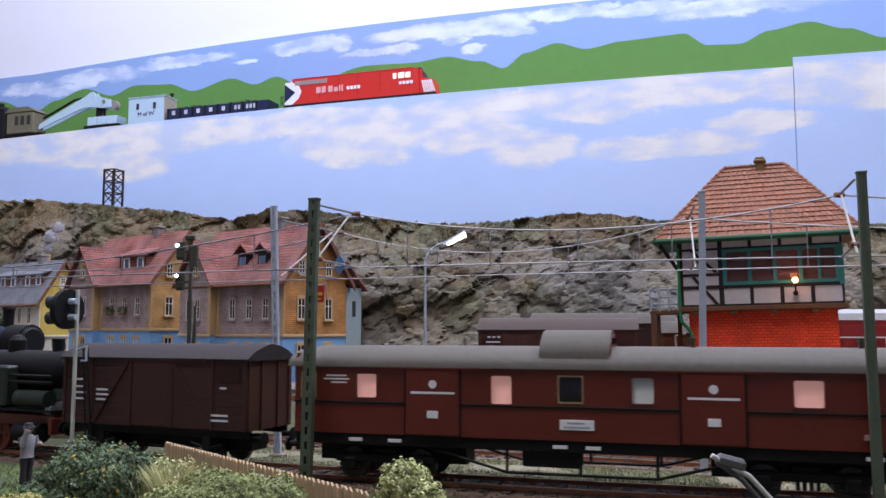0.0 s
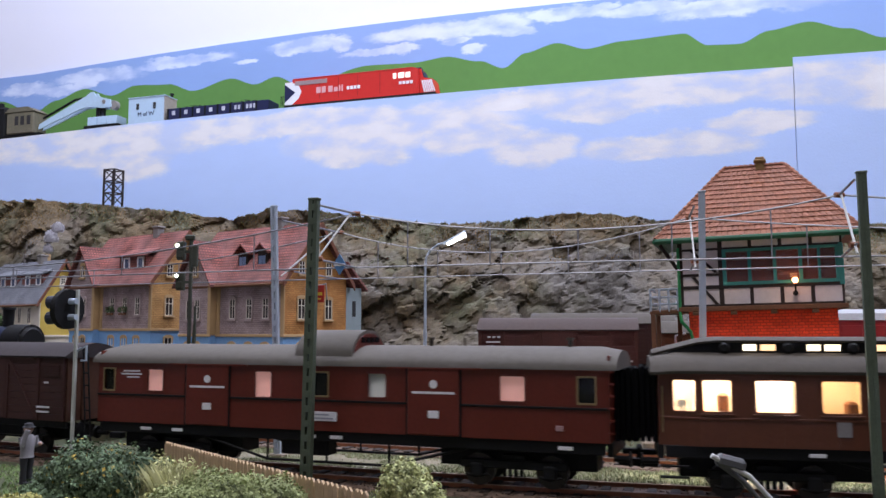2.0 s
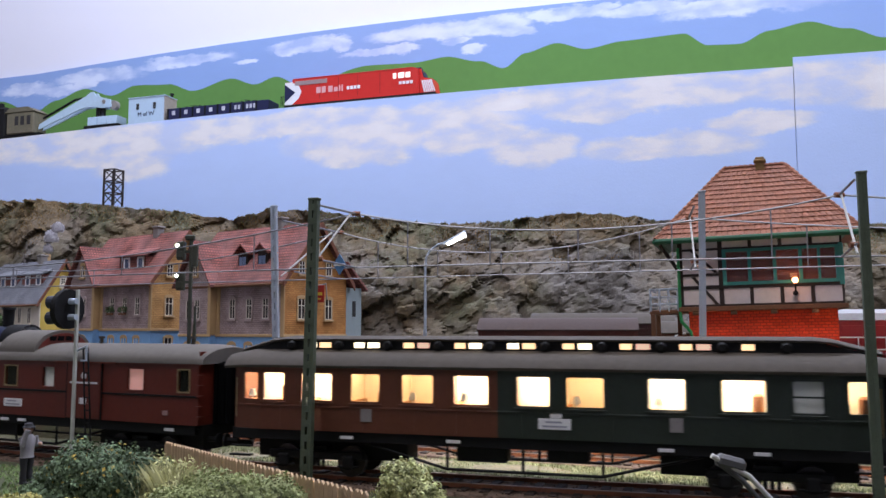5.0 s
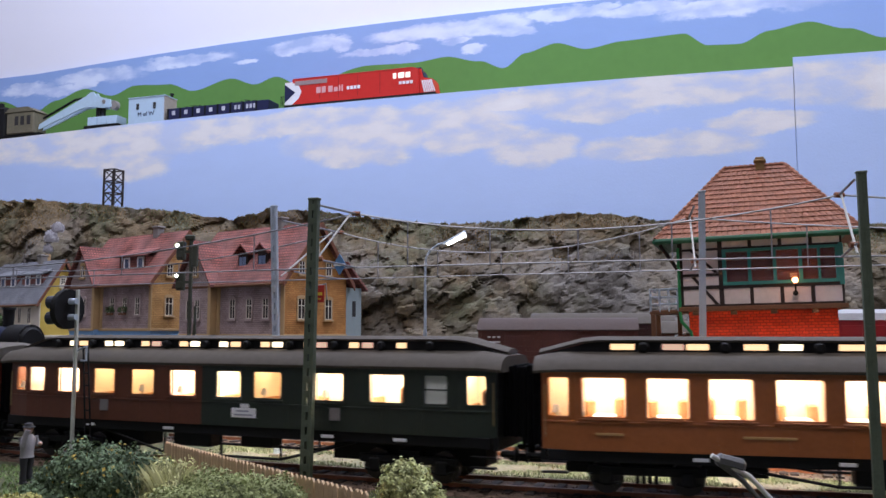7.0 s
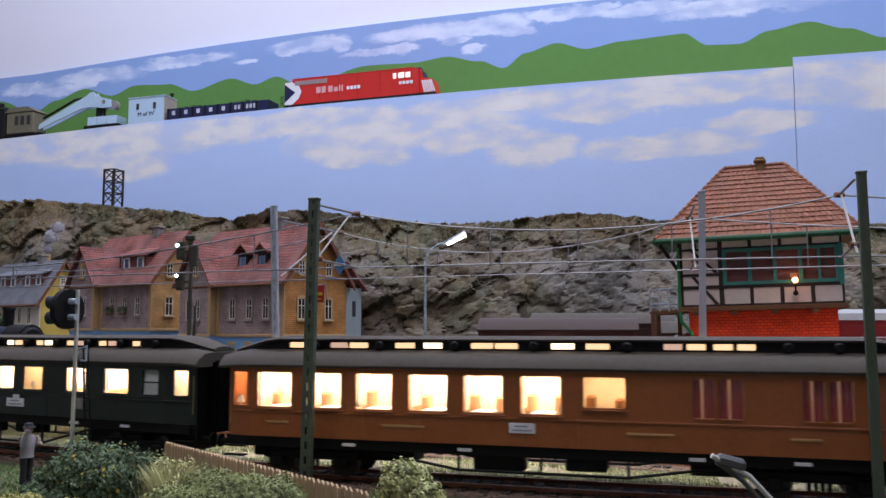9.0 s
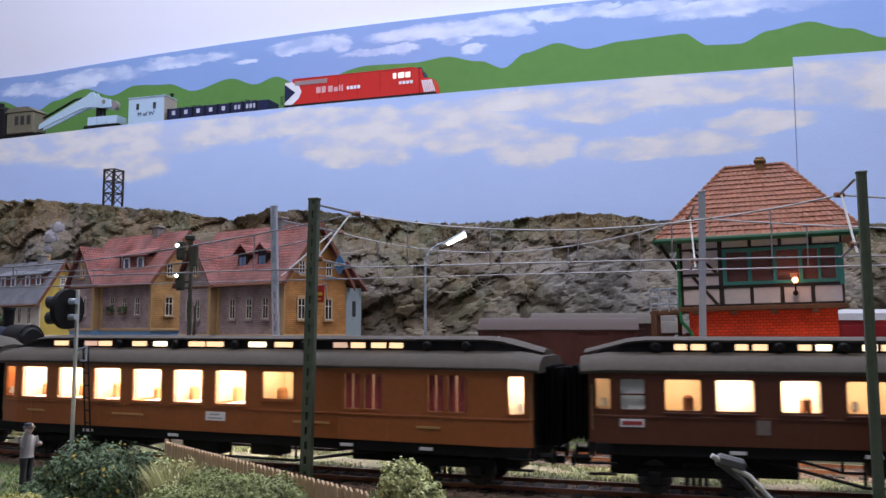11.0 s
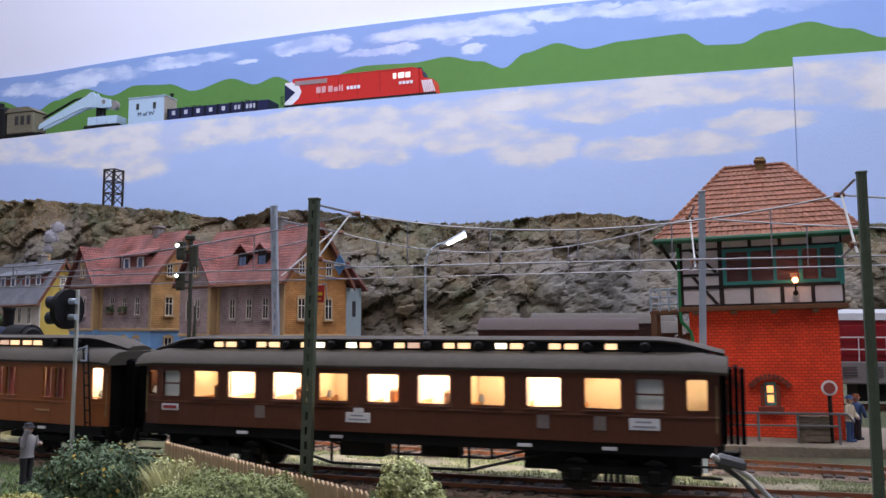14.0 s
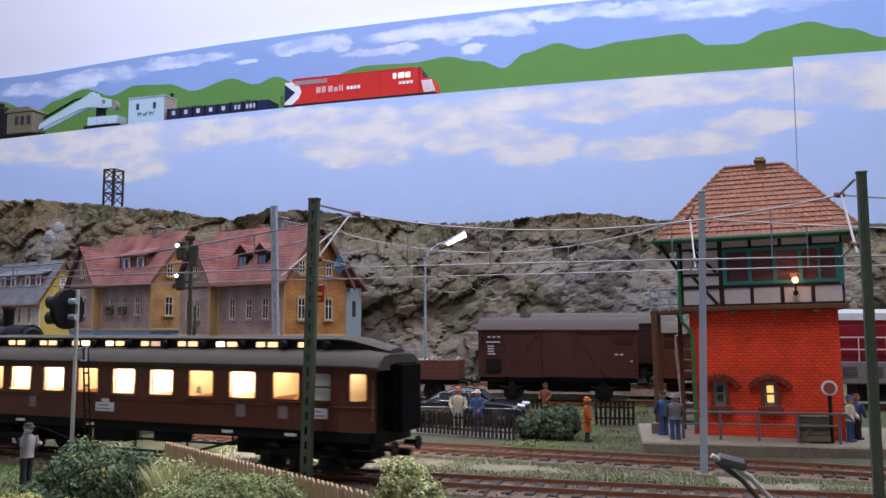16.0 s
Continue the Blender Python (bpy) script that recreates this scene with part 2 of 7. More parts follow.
# lower backdrop board, bulging gently towards the room, with a ledge on top for the upper railway
LOW_CLOUDS = [(-0.55, 0.335, 0.20, 0.030), (-0.50, 0.300, 0.07, 0.022), (-0.70, 0.338, 0.12, 0.02), (-0.12, 0.318, 0.11, 0.030), (-0.03, 0.330, 0.13, 0.022), (0.04, 0.306, 0.07, 0.02), (-0.11, 0.290, 0.06, 0.014),
              (0.12, 0.285, 0.06, 0.022), (0.27, 0.345, 0.17, 0.022), (0.29, 0.278, 0.10, 0.018), (0.47, 0.345, 0.10, 0.026), (0.20, 0.33, 0.06, 0.014), (0.56, 0.33, 0.08, 0.03), (-0.30, 0.352, 0.18, 0.012), (-0.66, 0.350, 0.26, 0.022), (-0.38, 0.338, 0.10, 0.016), (-0.20, 0.345, 0.16, 0.018), (0.10, 0.352, 0.14, 0.014), (0.40, 0.30, 0.06, 0.014)]
M_SKYLOW = paint_sky("painted_low_sky", (0.475, 0.61, 0.93), LOW_CLOUDS, 0.2)


def bulge(w):
    return 8.0 * max(0.0, 1 - ((w + 110) / 640) ** 2)


def board(w0, w1, z0, top, y0, y1, steps=24):
    g = Geo()
    secs = []
    for i in range(steps + 1):
        w = w0 + (w1 - w0) * i / steps
        b = bulge(w)
        secs.append([(w, y0 - b * 0.6, z0), (w, y1, z0), (w, y1, top(w)), (w, y0 - b * 0.6, top(w))])
    return g.loft(secs)


lower = solid("backdrop_lower", board(-1700, 436, -60, lambda w: 362 + bulge(w), 0, 6), M_SKYLOW, at(0, 1113, 0, WALL_TURN), "lower backdrop board hand-painted with blue sky and dabbed white clouds", "backdrop", kind="structure", smooth=40)
solid("backdrop_lower_end", board(436.4, 1500, -60, lambda w: 375 - (w - 438) * 0.02, 0, 6), M_SKYLOW, at(0, 1112, 0, WALL_TURN), "taller end board painted with pale blue sky and clouds", "backdrop", kind="structure", smooth=40)
M_SHELF = mat("bare_wood_ledge", (0.35, 0.27, 0.18), 0.7, 0.15, 40)
solid("shelf", board(-1700, 1500, 340, lambda w: 356, 8, 122), M_SHELF, at(0, 1113, 0, WALL_TURN), "narrow wooden ledge carrying the upper railway", "shelf", kind="structure")
HIGH_CLOUDS = [(-0.63, 0.492, 0.09, 0.014), (-0.72, 0.473, 0.05, 0.010), (-0.78, 0.482, 0.06, 0.012), (-0.45, 0.500, 0.09, 0.010), (-0.336, 0.488, 0.018, 0.004), (-0.22, 0.503, 0.07, 0.010), (-0.11, 0.481, 0.05, 0.007), (-0.02, 0.502, 0.09, 0.013),
               (0.05, 0.467, 0.02, 0.007), (0.08, 0.500, 0.06, 0.014), (0.115, 0.487, 0.03, 0.006), (0.19, 0.505, 0.06, 0.010), (0.29, 0.500, 0.06, 0.010), (0.43, 0.487, 0.10, 0.014), (0.5, 0.50, 0.1, 0.02)]
rnd = random.Random(17)
DABS = [(x, z + rnd.uniform(-0.008, 0.008), rnd.uniform(0.012, 0.03), rnd.uniform(0.004, 0.008)) for x, z in ((-0.66, 0.478), (-0.58, 0.497), (-0.50, 0.492), (-0.40, 0.497), (-0.27, 0.497), (-0.16, 0.490), (-0.06, 0.486), (0.02, 0.490), (0.15, 0.497), (0.24, 0.507), (0.35, 0.500))]
M_SKYHIGH = paint_sky("painted_high_sky", (0.235, 0.355, 0.66), HIGH_CLOUDS + DABS, 0.22, (0.42, 0.50, 0.74), (0.74, 0.80, 0.95))
up = board(-1700, 1500, 345, lambda w: 509 + bulge(w) * 1.8, 0, 5)
solid("backdrop_upper", up, M_SKYHIGH, at(0, 1235, 0, WALL_TURN), "upper backdrop strip painted with blue sky and white clouds", "backdrop", kind="structure", smooth=40)

# track of the upper railway
ut = thing("upper_track", at(0, 1153, 0, WALL_TURN), "grey roadbed and rails of the upper railway", "railway track", "railway tracks", "structure")
part("roadbed", Geo().box(-1500, 1400, -20, 20, 356.2, 361.0, 1.0), mat("grey_cork_roadbed", (0.16, 0.15, 0.14), 0.9, 0.2), ut)
for y in (-8.6, 8.6):
    part("rail", Geo().box(-1500, 1400, y - 0.6, y + 0.6, 360.9, 362.6), M_RUST, ut)

# green hills painted on the upper strip, laid on as a thin coat
M_HILL = mat("flat_green_hill_paint", (0.10, 0.235, 0.055), 0.8, 0.06, 12, 0.1)
HILLS = [(-900, 470), (-828, 458), (-752, 431), (-704, 449), (-645, 464), (-585, 447), (-540, 460), (-474, 456), (-424, 440), (-356, 454), (-310, 440), (-275, 449), (-225, 428), (-121, 451), (-39, 448), (5, 452), (57, 440), (93, 426),
         (124, 445), (168, 455), (212, 442), (258, 448), (340, 450), (372, 430), (411, 428), (447, 442), (494, 449), (540, 435), (583, 418), (650, 440), (760, 425)]


def hill_top(w):
    for (a, za), (b, zb) in zip(HILLS, HILLS[1:]):
        if a <= w <= b:
            t = (w - a) / (b - a)
            return 7.5 + za + (zb - za) * (3 * t * t - 2 * t ** 3)
    return 447


g = Geo()
secs = []
for i in range(331):
    w = -900 + i * 5
    v = w / 1.02
    y = -bulge(w) * 0.6 - 0.4
    secs.append([(w, y, 346), (w, y + 0.3, 346), (w, y + 0.3, hill_top(v)), (w, y, hill_top(v))])
solid("painted_hills", g.loft(secs), M_HILL, at(0, 1235, 0, WALL_TURN), "rolling green hills painted along the upper backdrop", "backdrop", kind="structure")

# table and ground sheet
M_BOARD = mat("plywood_table", (0.35, 0.26, 0.16), 0.7, 0.15, 30)
solid("layout_table", Geo().box(-2400, 2400, -150, 1900, -40, -14), M_BOARD, at(0, 0, 0), "plywood table under the model landscape", "table", kind="structure")
M_GROUND = mat("scattered_earth_and_turf", (0.055, 0.062, 0.028), 0.95, 0.55, 60, 1.0, dirt=0.8, dirt_colour=(0.080, 0.052, 0.032), fine=900)


def ground_z(x, y):
    z = -2.6 + 0.8 * noise.noise((x * 0.02, y * 0.02, 3))
    off = 1 / BEND - math.hypot(x - math.sin(HEAD) / BEND, y - NEAR - math.cos(HEAD) / BEND)
    z += 10.5 * min(1, max(0, (y + 0.18 * x - 478) / 40), max(0, (off - 55) / 40))
    return z


g = Geo()
NX, NY = 260, 120
for j in range(NY + 1):
    for i in range(NX + 1):
        x, y = -1500 + 3000 * i / NX, -140 + 1300 * (j / NY)
        g.v.append((x, y, ground_z(x, y) + 0.5 * noise.noise((x * 0.15, y * 0.15, 0))))
for j in range(NY):
    for i in range(NX):
        k = j * (NX + 1) + i
        g.f.append((k, k + 1, k + NX + 2, k + NX + 1))
solid("ground", g, M_GROUND, at(0, 0, 0), "model ground of earth scatter with patches of turf", "ground", kind="structure", smooth=60)

# quarry cliff of cast rock
M_ROCK = mat("cast_quarry_rock", (0.125, 0.112, 0.102), 0.95, 0.45, 22, 1.0, dirt=0.7, dirt_colour=(0.120, 0.088, 0.048), fine=380)


def scatter_on_rock(m):
    """Ochre and olive ground scatter, glued in patches and thickest along the crest."""
    nt = m.node_tree
    b = nt.nodes["Principled BSDF"]
    under = b.inputs["Base Color"].links[0].from_socket
    co = nt.nodes.new("ShaderNodeTexCoord")
    sep = nt.nodes.new("ShaderNodeSeparateXYZ")
    nt.links.new(co.outputs["Object"], sep.inputs[0])

    def noise_node(scale, detail, seed):
        mp = nt.nodes.new("ShaderNodeMapping")
        mp.inputs["Location"].default_value = (seed, seed * 0.7, seed * 1.3)
        nt.links.new(co.outputs["Object"], mp.inputs[0])
        n = nt.nodes.new("ShaderNodeTexNoise")
        n.inputs["Scale"].default_value, n.inputs["Detail"].default_value, n.inputs["Roughness"].default_value = scale, detail, 0.65
        nt.links.new(mp.outputs[0], n.inputs["Vector"])
        return n.outputs[0]

    def spread(sock, lo, hi, top):
        r = nt.nodes.new("ShaderNodeMapRange")
        r.inputs[1].default_value, r.inputs[2].default_value, r.inputs[4].default_value = lo, hi, top
        nt.links.new(sock, r.inputs[0])
        return r.outputs[0]

    def mix(fac, a, c):
        x = nt.nodes.new("ShaderNodeMix")
        x.data_type = "RGBA"
        nt.links.new(fac, x.inputs[0])
        for k, v in ((6, a), (7, c)):
            if isinstance(v, tuple):
                x.inputs[k].default_value = (*v, 1)
            else:
                nt.links.new(v, x.inputs[k])
        return x.outputs[2]
    high = nt.nodes.new("ShaderNodeMath")
    high.operation = "MULTIPLY_ADD"
    high.inputs[1].default_value = 1.1
    nt.links.new(sep.outputs[2], high.inputs[0])
    nt.links.new(noise_node(11, 9, 3.1), high.inputs[2])
    scatter = mix(spread(noise_node(15, 6, 8.2), 0.42, 0.58, 1.0), (0.145, 0.095, 0.042), (0.090, 0.094, 0.046))
    speck = mix(spread(noise_node(420, 2, 1.7), 0.35, 0.65, 0.6), scatter, (0.045, 0.034, 0.02))
    nt.links.new(mix(spread(high.outputs[0], 0.53, 0.72, 0.8), under, speck), b.inputs["Base Color"])


scatter_on_rock(M_ROCK)
CLIFF = [(-900, 205), (-492, 199), (-429, 194), (-366, 192), (-310, 185), (-259, 181), (-210, 191), (-140, 188), (-90, 184), (-28, 177), (22, 173), (73, 178), (110, 185), (142, 188), (186, 184), (236, 181), (330, 178), (490, 174), (800, 178)]


def cliff_top(x):
    for (a, za), (b, zb) in zip(CLIFF, CLIFF[1:]):
        if a <= x <= b:
            return za + (zb - za) * (x - a) / (b - a)
    return 180


def cliff_point(x, v):
    top = cliff_top(x) + 3 * noise.noise((x * 0.06, 1, 5)) + 2 * noise.noise((x * 0.25, 4, 5))
    foot_y = 850 - 0.30 * x
    top = 54 + (top - 54) * (foot_y + 88) / 930
    if v < 0.8:
        t = v / 0.8
        z = -6 + (top + 2) * t
        y = foot_y + 85 * t ** 1.25
    else:
        t = (v - 0.8) / 0.2
        z = top - 4 + 3 * t
        y = foot_y + 85 + 140 * t
    p = Vector((x * 0.015, z * 0.016, y * 0.006))
    big = noise.noise(p * 0.9) * 26
    d, pts = noise.voronoi(p * 1.7 + Vector((noise.noise(p * 3), noise.noise(p * 3 + Vector((7, 0, 0))), 0)) * 0.3)
    facet = (d[1] - d[0]) * 6.5 + (noise.cell(pts[0] * 9.7) - 0.5) * 8
    d2, pts2 = noise.voronoi(p * 5.5)
    facet += (d2[1] - d2[0]) * 2.2 + (noise.cell(pts2[0] * 5.1) - 0.5) * 2.2
    crag = noise.fractal(p * 6, 0.9, 2.1, 4) * 1.5
    k = min(1, v * 5) * (1 if v < 0.78 else max(0.12, 1 - (v - 0.78) * 8))
    return (x, y - (big + facet + crag) * k, z + crag * 0.5 * k + (1.5 * noise.noise(p * 14) if v >= 0.8 else 0))


g = Geo()
NX, NV = 520, 110
for j in range(NV + 1):
    for i in range(NX + 1):
        g.v.append(cliff_point(-760 + 1450 * i / NX, j / NV))
for j in range(NV):
    for i in range(NX):
        k = j * (NX + 1) + i
        g.f.append((k, k + 1, k + NX + 2, k + NX + 1))
solid("quarry_cliff", g, M_ROCK, at(0, 0, 0), "rugged grey-brown cast quarry cliff in front of the backdrop", "cliff", kind="structure")
# ---- tracks ----
M_BALLAST = mat("brown_grey_ballast", (0.115, 0.078, 0.055), 0.95, 0.6, 300, 1.0, fine=900, spread=0.55)


def curved_strip(pts, half, z0, z1, chamfer=0.0):
    """A strip along plan points (x, y, heading) with the section given."""
    g = Geo()
    secs = []
    for x, y, a in pts:
        nx, ny = math.sin(a), math.cos(a)
        secs.append([(x - nx * half, y - ny * half, z0), (x + nx * half, y + ny * half, z0), (x + nx * (half - chamfer), y + ny * (half - chamfer), z1), (x - nx * (half - chamfer), y - ny * (half - chamfer), z1)])
    return g.loft(secs)


def shifted(pts, off):
    return [(x + off * math.sin(a), y + off * math.cos(a), a) for x, y, a in pts]


SLEEPER = mesh_of("sleeper", Geo().box(-1.6, 1.6, -15, 15, -2.4, -1.3, 0.2), M_SLEEPER)


def track(pts, label, z=0.0):
    """Rails, sleepers and ballast along plan points 10 mm apart."""
    tr = thing("track", at(0, 0, z), label, "railway track", "railway tracks", "structure")
    part("ballast_bed", curved_strip(pts, 24, -6, -1.9, 4), M_BALLAST, tr)
    for off in (-8.6, 8.6):
        r = part("rail", curved_strip(shifted(pts, off), 0.55, -1.6, -0.25), M_RUST, tr, "rust-brown rail with a bright head")
        part("rail_head", curved_strip(shifted(pts, off), 0.45, -0.25, 0.0), M_RAILTOP, r)
    stones = Geo()
    rnd = random.Random(5)
    d = 0.0
    for (x, y, a), (x2, y2, b) in zip(pts, pts[1:]):
        step = math.hypot(x2 - x, y2 - y)
        d += step
        if d >= 8:
            d -= 8
            if -420 < x < 300:
                piece("sleeper", SLEEPER, tr, at(x, y, 0, -math.degrees(a)))
        if -300 < x < 220 and y < 480:
            for k in range(int(step * 9)):
                t, o, r = rnd.random(), rnd.uniform(-25, 25), rnd.uniform(0.45, 1.0)
                px, py = x + (x2 - x) * t + o * math.sin(a), y + (y2 - y) * t + o * math.cos(a)
                pz = -1.9 - max(0, abs(o) - 20) * 0.8 + 0.1
                v = [(px + r * rnd.uniform(-1, 1), py + r * rnd.uniform(-1, 1), pz + r * rnd.uniform(-0.4, 0.8)) for _ in range(4)]
                stones.add(v, [(0, 1, 2), (0, 2, 3), (0, 3, 1), (1, 3, 2)])
    if stones.f:
        tagged(part("ballast_stones", stones, M_BALLAST, tr), kind="stuff")
    return tr


MAIN = [line(s, 16.5) for s in range(-950, 1150, 4)]
track(MAIN, "curved main track with rust-brown rails in brown-grey ballast")


def straight(x, y, turn, a, b, step=4):
    """Plan points along a line that passes (x, y) and leads leftwards and away by turn degrees."""
    t = radians(turn)
    return [(x - math.cos(t) * k, y + math.sin(t) * k, t) for k in range(a, b, step)]


track(straight(78, 372, 22, -420, 240), "second track with rust-brown rails beside the platform", 0.0)
track(straight(75, 540, 10, -500, 420), "siding of rusty rails carrying parked goods wagons", 9.7)

solid("embankment", curved_strip(straight(78, 372, 22, 258, 520), 34, -6, 9, 6), M_GROUND, at(0, 0, 0), "low earth bank under the raised engine track", "embankment", kind="structure")
track(straight(78, 372, 22, 262, 516), "raised engine track on a low bank", 14.0)
track(straight(112, 600, 10, -140, 140), "second siding under a parked wagon", 16.0)
# ---- the passing train ----
M_ROOFGREY = mat("weathered_grey_roof", (0.074, 0.063, 0.052), 0.75, 0.15, 60, gloss=0.15, dirt=0.25, dirt_colour=(0.07, 0.065, 0.06))
M_ROOFLIGHT = mat("light_grey_roof", (0.110, 0.098, 0.086), 0.75, 0.12, 60, gloss=0.15, dirt=0.25, dirt_colour=(0.14, 0.13, 0.12))
M_CREAM = mat("cream_interior", (0.76, 0.64, 0.50), 0.7, 0.1, 90)
M_SEAT = mat("brown_seat_plush", (0.34, 0.17, 0.08), 0.9, 0.2)
M_CURTAIN = mat("pale_curtain", (0.72, 0.66, 0.55), 0.9, 0.1)
M_REDCURTAIN = mat("red_curtain", (0.33, 0.05, 0.06), 0.9, 0.15)
M_CLOTH = mat("white_table_cloth", (0.85, 0.82, 0.78), 0.8, 0.05)
M_CHAIR = mat("brown_plush_headrest", (0.30, 0.13, 0.065), 0.9, 0.2)
M_FROST = mat("frosted_white_pane", (0.80, 0.78, 0.74), 0.5, 0.05)
M_WHEEL = mat("dark_steel_wheel", (0.05, 0.045, 0.045), 0.4, 0.2, metal=0.7)
M_BRASS = mat("tarnished_brass_frame", (0.32, 0.24, 0.12), 0.45, 0.15, metal=0.5)
M_BELLOWS = mat("black_bellows_cloth", (0.005, 0.005, 0.006), 0.95, 0.3, gloss=0.05)
GLOWS = [glow("warm_coach_lamp_bright", (1.0, 0.86, 0.70), 38), glow("warm_coach_lamp", (1.0, 0.76, 0.52), 20), glow("warm_coach_lamp_dim", (1.0, 0.70, 0.40), 8)]
# Added source that brightens the ground on the far side of the coaches.
GLOW_SPILL = glow("ground_spill_glow", (1.0, 0.90, 0.74), 70)
GLOW_FAINT = glow("faint_night_lamp", (1.0, 0.6, 0.4), 3.0)
# Self-glow for the van's pink blinds, which have no lamp behind them.
GLOW_PINK = glow("pink_blind_glow", (1.0, 0.50, 0.44), 0.2)
M_VENTGLOW = [glow("lit_clerestory_pane_bright", (1.0, 0.82, 0.56), 2.6), glow("lit_clerestory_pane", (1.0, 0.66, 0.36), 1.2), glow("lit_clerestory_pane_dim", (1.0, 0.62, 0.46), 0.55)]
M_SIGNRED = mat("red_plate_border", (0.35, 0.05, 0.05), 0.6, 0.1)

HALF = 16.4
KEYED, TURNING = [], []   # (thing, place along the line at 8 s), wheelsets with their shift


def wheelset_geo():
    g = Geo()
    for y in (-8.6, 8.6):
        g.cyl((0, y - 1.2, 0), (0, y + 1.2, 0), 5.6, n=20)
        g.cyl((0, y - 1.6, 0), (0, y + 1.6, 0), 2.0, n=10)
        g.box(-0.35, 0.35, y - 1.45, y + 1.45, 2, 5)
    return g.cyl((0, -12, 0), (0, 12, 0), 0.9, n=8)


WHEELSET = mesh_of("wheelset", wheelset_geo(), M_WHEEL, 40)


def add_wheels(parent, xs):
    for x in xs:
        w = piece("wheelset", WHEELSET, parent, at(x, 0, 5.6))
        TURNING.append((w, x))


def bogie(parent, x, base=26):
    g = Geo()
    for y in (-13.2, 11.4):
        g.box(x - base / 2 - 6, x + base / 2 + 6, y, y + 1.8, 6.5, 9.5, 0.4)
        for d in (-base / 2, base / 2):
            g.box(x + d - 2.2, x + d + 2.2, y - 0.8, y + 2.4, 3.6, 8.2, 0.5)
            g.tube([(x + d - 4, y + 0.4, 4.4), (x + d, y + 0.4, 3.4), (x + d + 4, y + 0.4, 4.4)], 0.5)
        for d in (-3, -1, 1, 3):
            g.cyl((x + d, y + 0.8, 4), (x + d, y + 0.8, 9), 0.7, n=6)
    g.box(x - 4, x + 4, -12, 12, 8, 11)
    part("bogie", g, M_BLACK, parent, "black bogie with leaf springs")
    add_wheels(parent, (x - base / 2, x + base / 2))


def underframe(parent, L, z0, z1, truss=True):
    g = Geo()
    for y in (-15.6, 14.2):
        g.box(-L / 2 + 2, L / 2 - 2, y, y + 1.4, z0, z1, 0.2)
    g.box(-L / 2 + 2, L / 2 - 2, -14.2, 14.2, z1 - 1.2, z1 - 0.2)
    # Dark blocks added under the floor, in place of the shade between the wheels.
    for d in (-1, 1):
        g.box(min(d * L * 0.2, d * L * 0.47), max(d * L * 0.2, d * L * 0.47), -6, 6, 6, z0 + 1)
    for x in (-L / 2 - 0.5, L / 2 - 1.5):
        g.box(x, x + 2, -14, 14, z0 - 0.5, z1)
    if truss:
        for y in (-14.5, 14.5):
            g.tube([(-L * 0.26, y, z0), (-L * 0.12, y, 5.5), (L * 0.12, y, 5.5), (L * 0.26, y, z0)], 0.55)
            for x in (-L * 0.12, 0, L * 0.12):
                g.cyl((x, y, 5.5), (x, y, z0), 0.5, n=6)
    part("underframe", g, M_BLACK, parent, "black steel underframe with truss rods")
    for x, d in ((-L / 2, -1), (L / 2, 1)):
        for y in (-10, 10):
            b = Geo().cyl((x, y, 11.5), (x + d * 5, y, 11.5), 1.1, n=8).cyl((x + d * 5, y, 11.5), (x + d * 5.8, y, 11.5), 2.6, n=14)
            part("buffer", b, M_BLACK, parent)
        part("coupling", Geo().box(min(x, x + d * 7), max(x, x + d * 7), -1.2, 1.2, 8, 10.5, 0.3), M_BLACK, parent)


def boxes_under(parent, items, z1):
    for x0, x1, z0 in items:
        part("battery_box", Geo().box(x0, x1, -13.5, -6, z0, z1, 0.5), M_BLACK, parent)


def bellows(parent, x, d, z0, z1):
    g = Geo()
    for k in range(4):
        a = x + d * (0.3 + k * 1.9)
        g.box(min(a, a + d * 1.5), max(a, a + d * 1.5), -8.5 + 0.5 * (k % 2), 8.5 - 0.5 * (k % 2), z0, z1 - 0.6 * (k % 2), 0.3)
    part("bellows", g, M_BELLOWS, parent, "black folded gangway bellows")


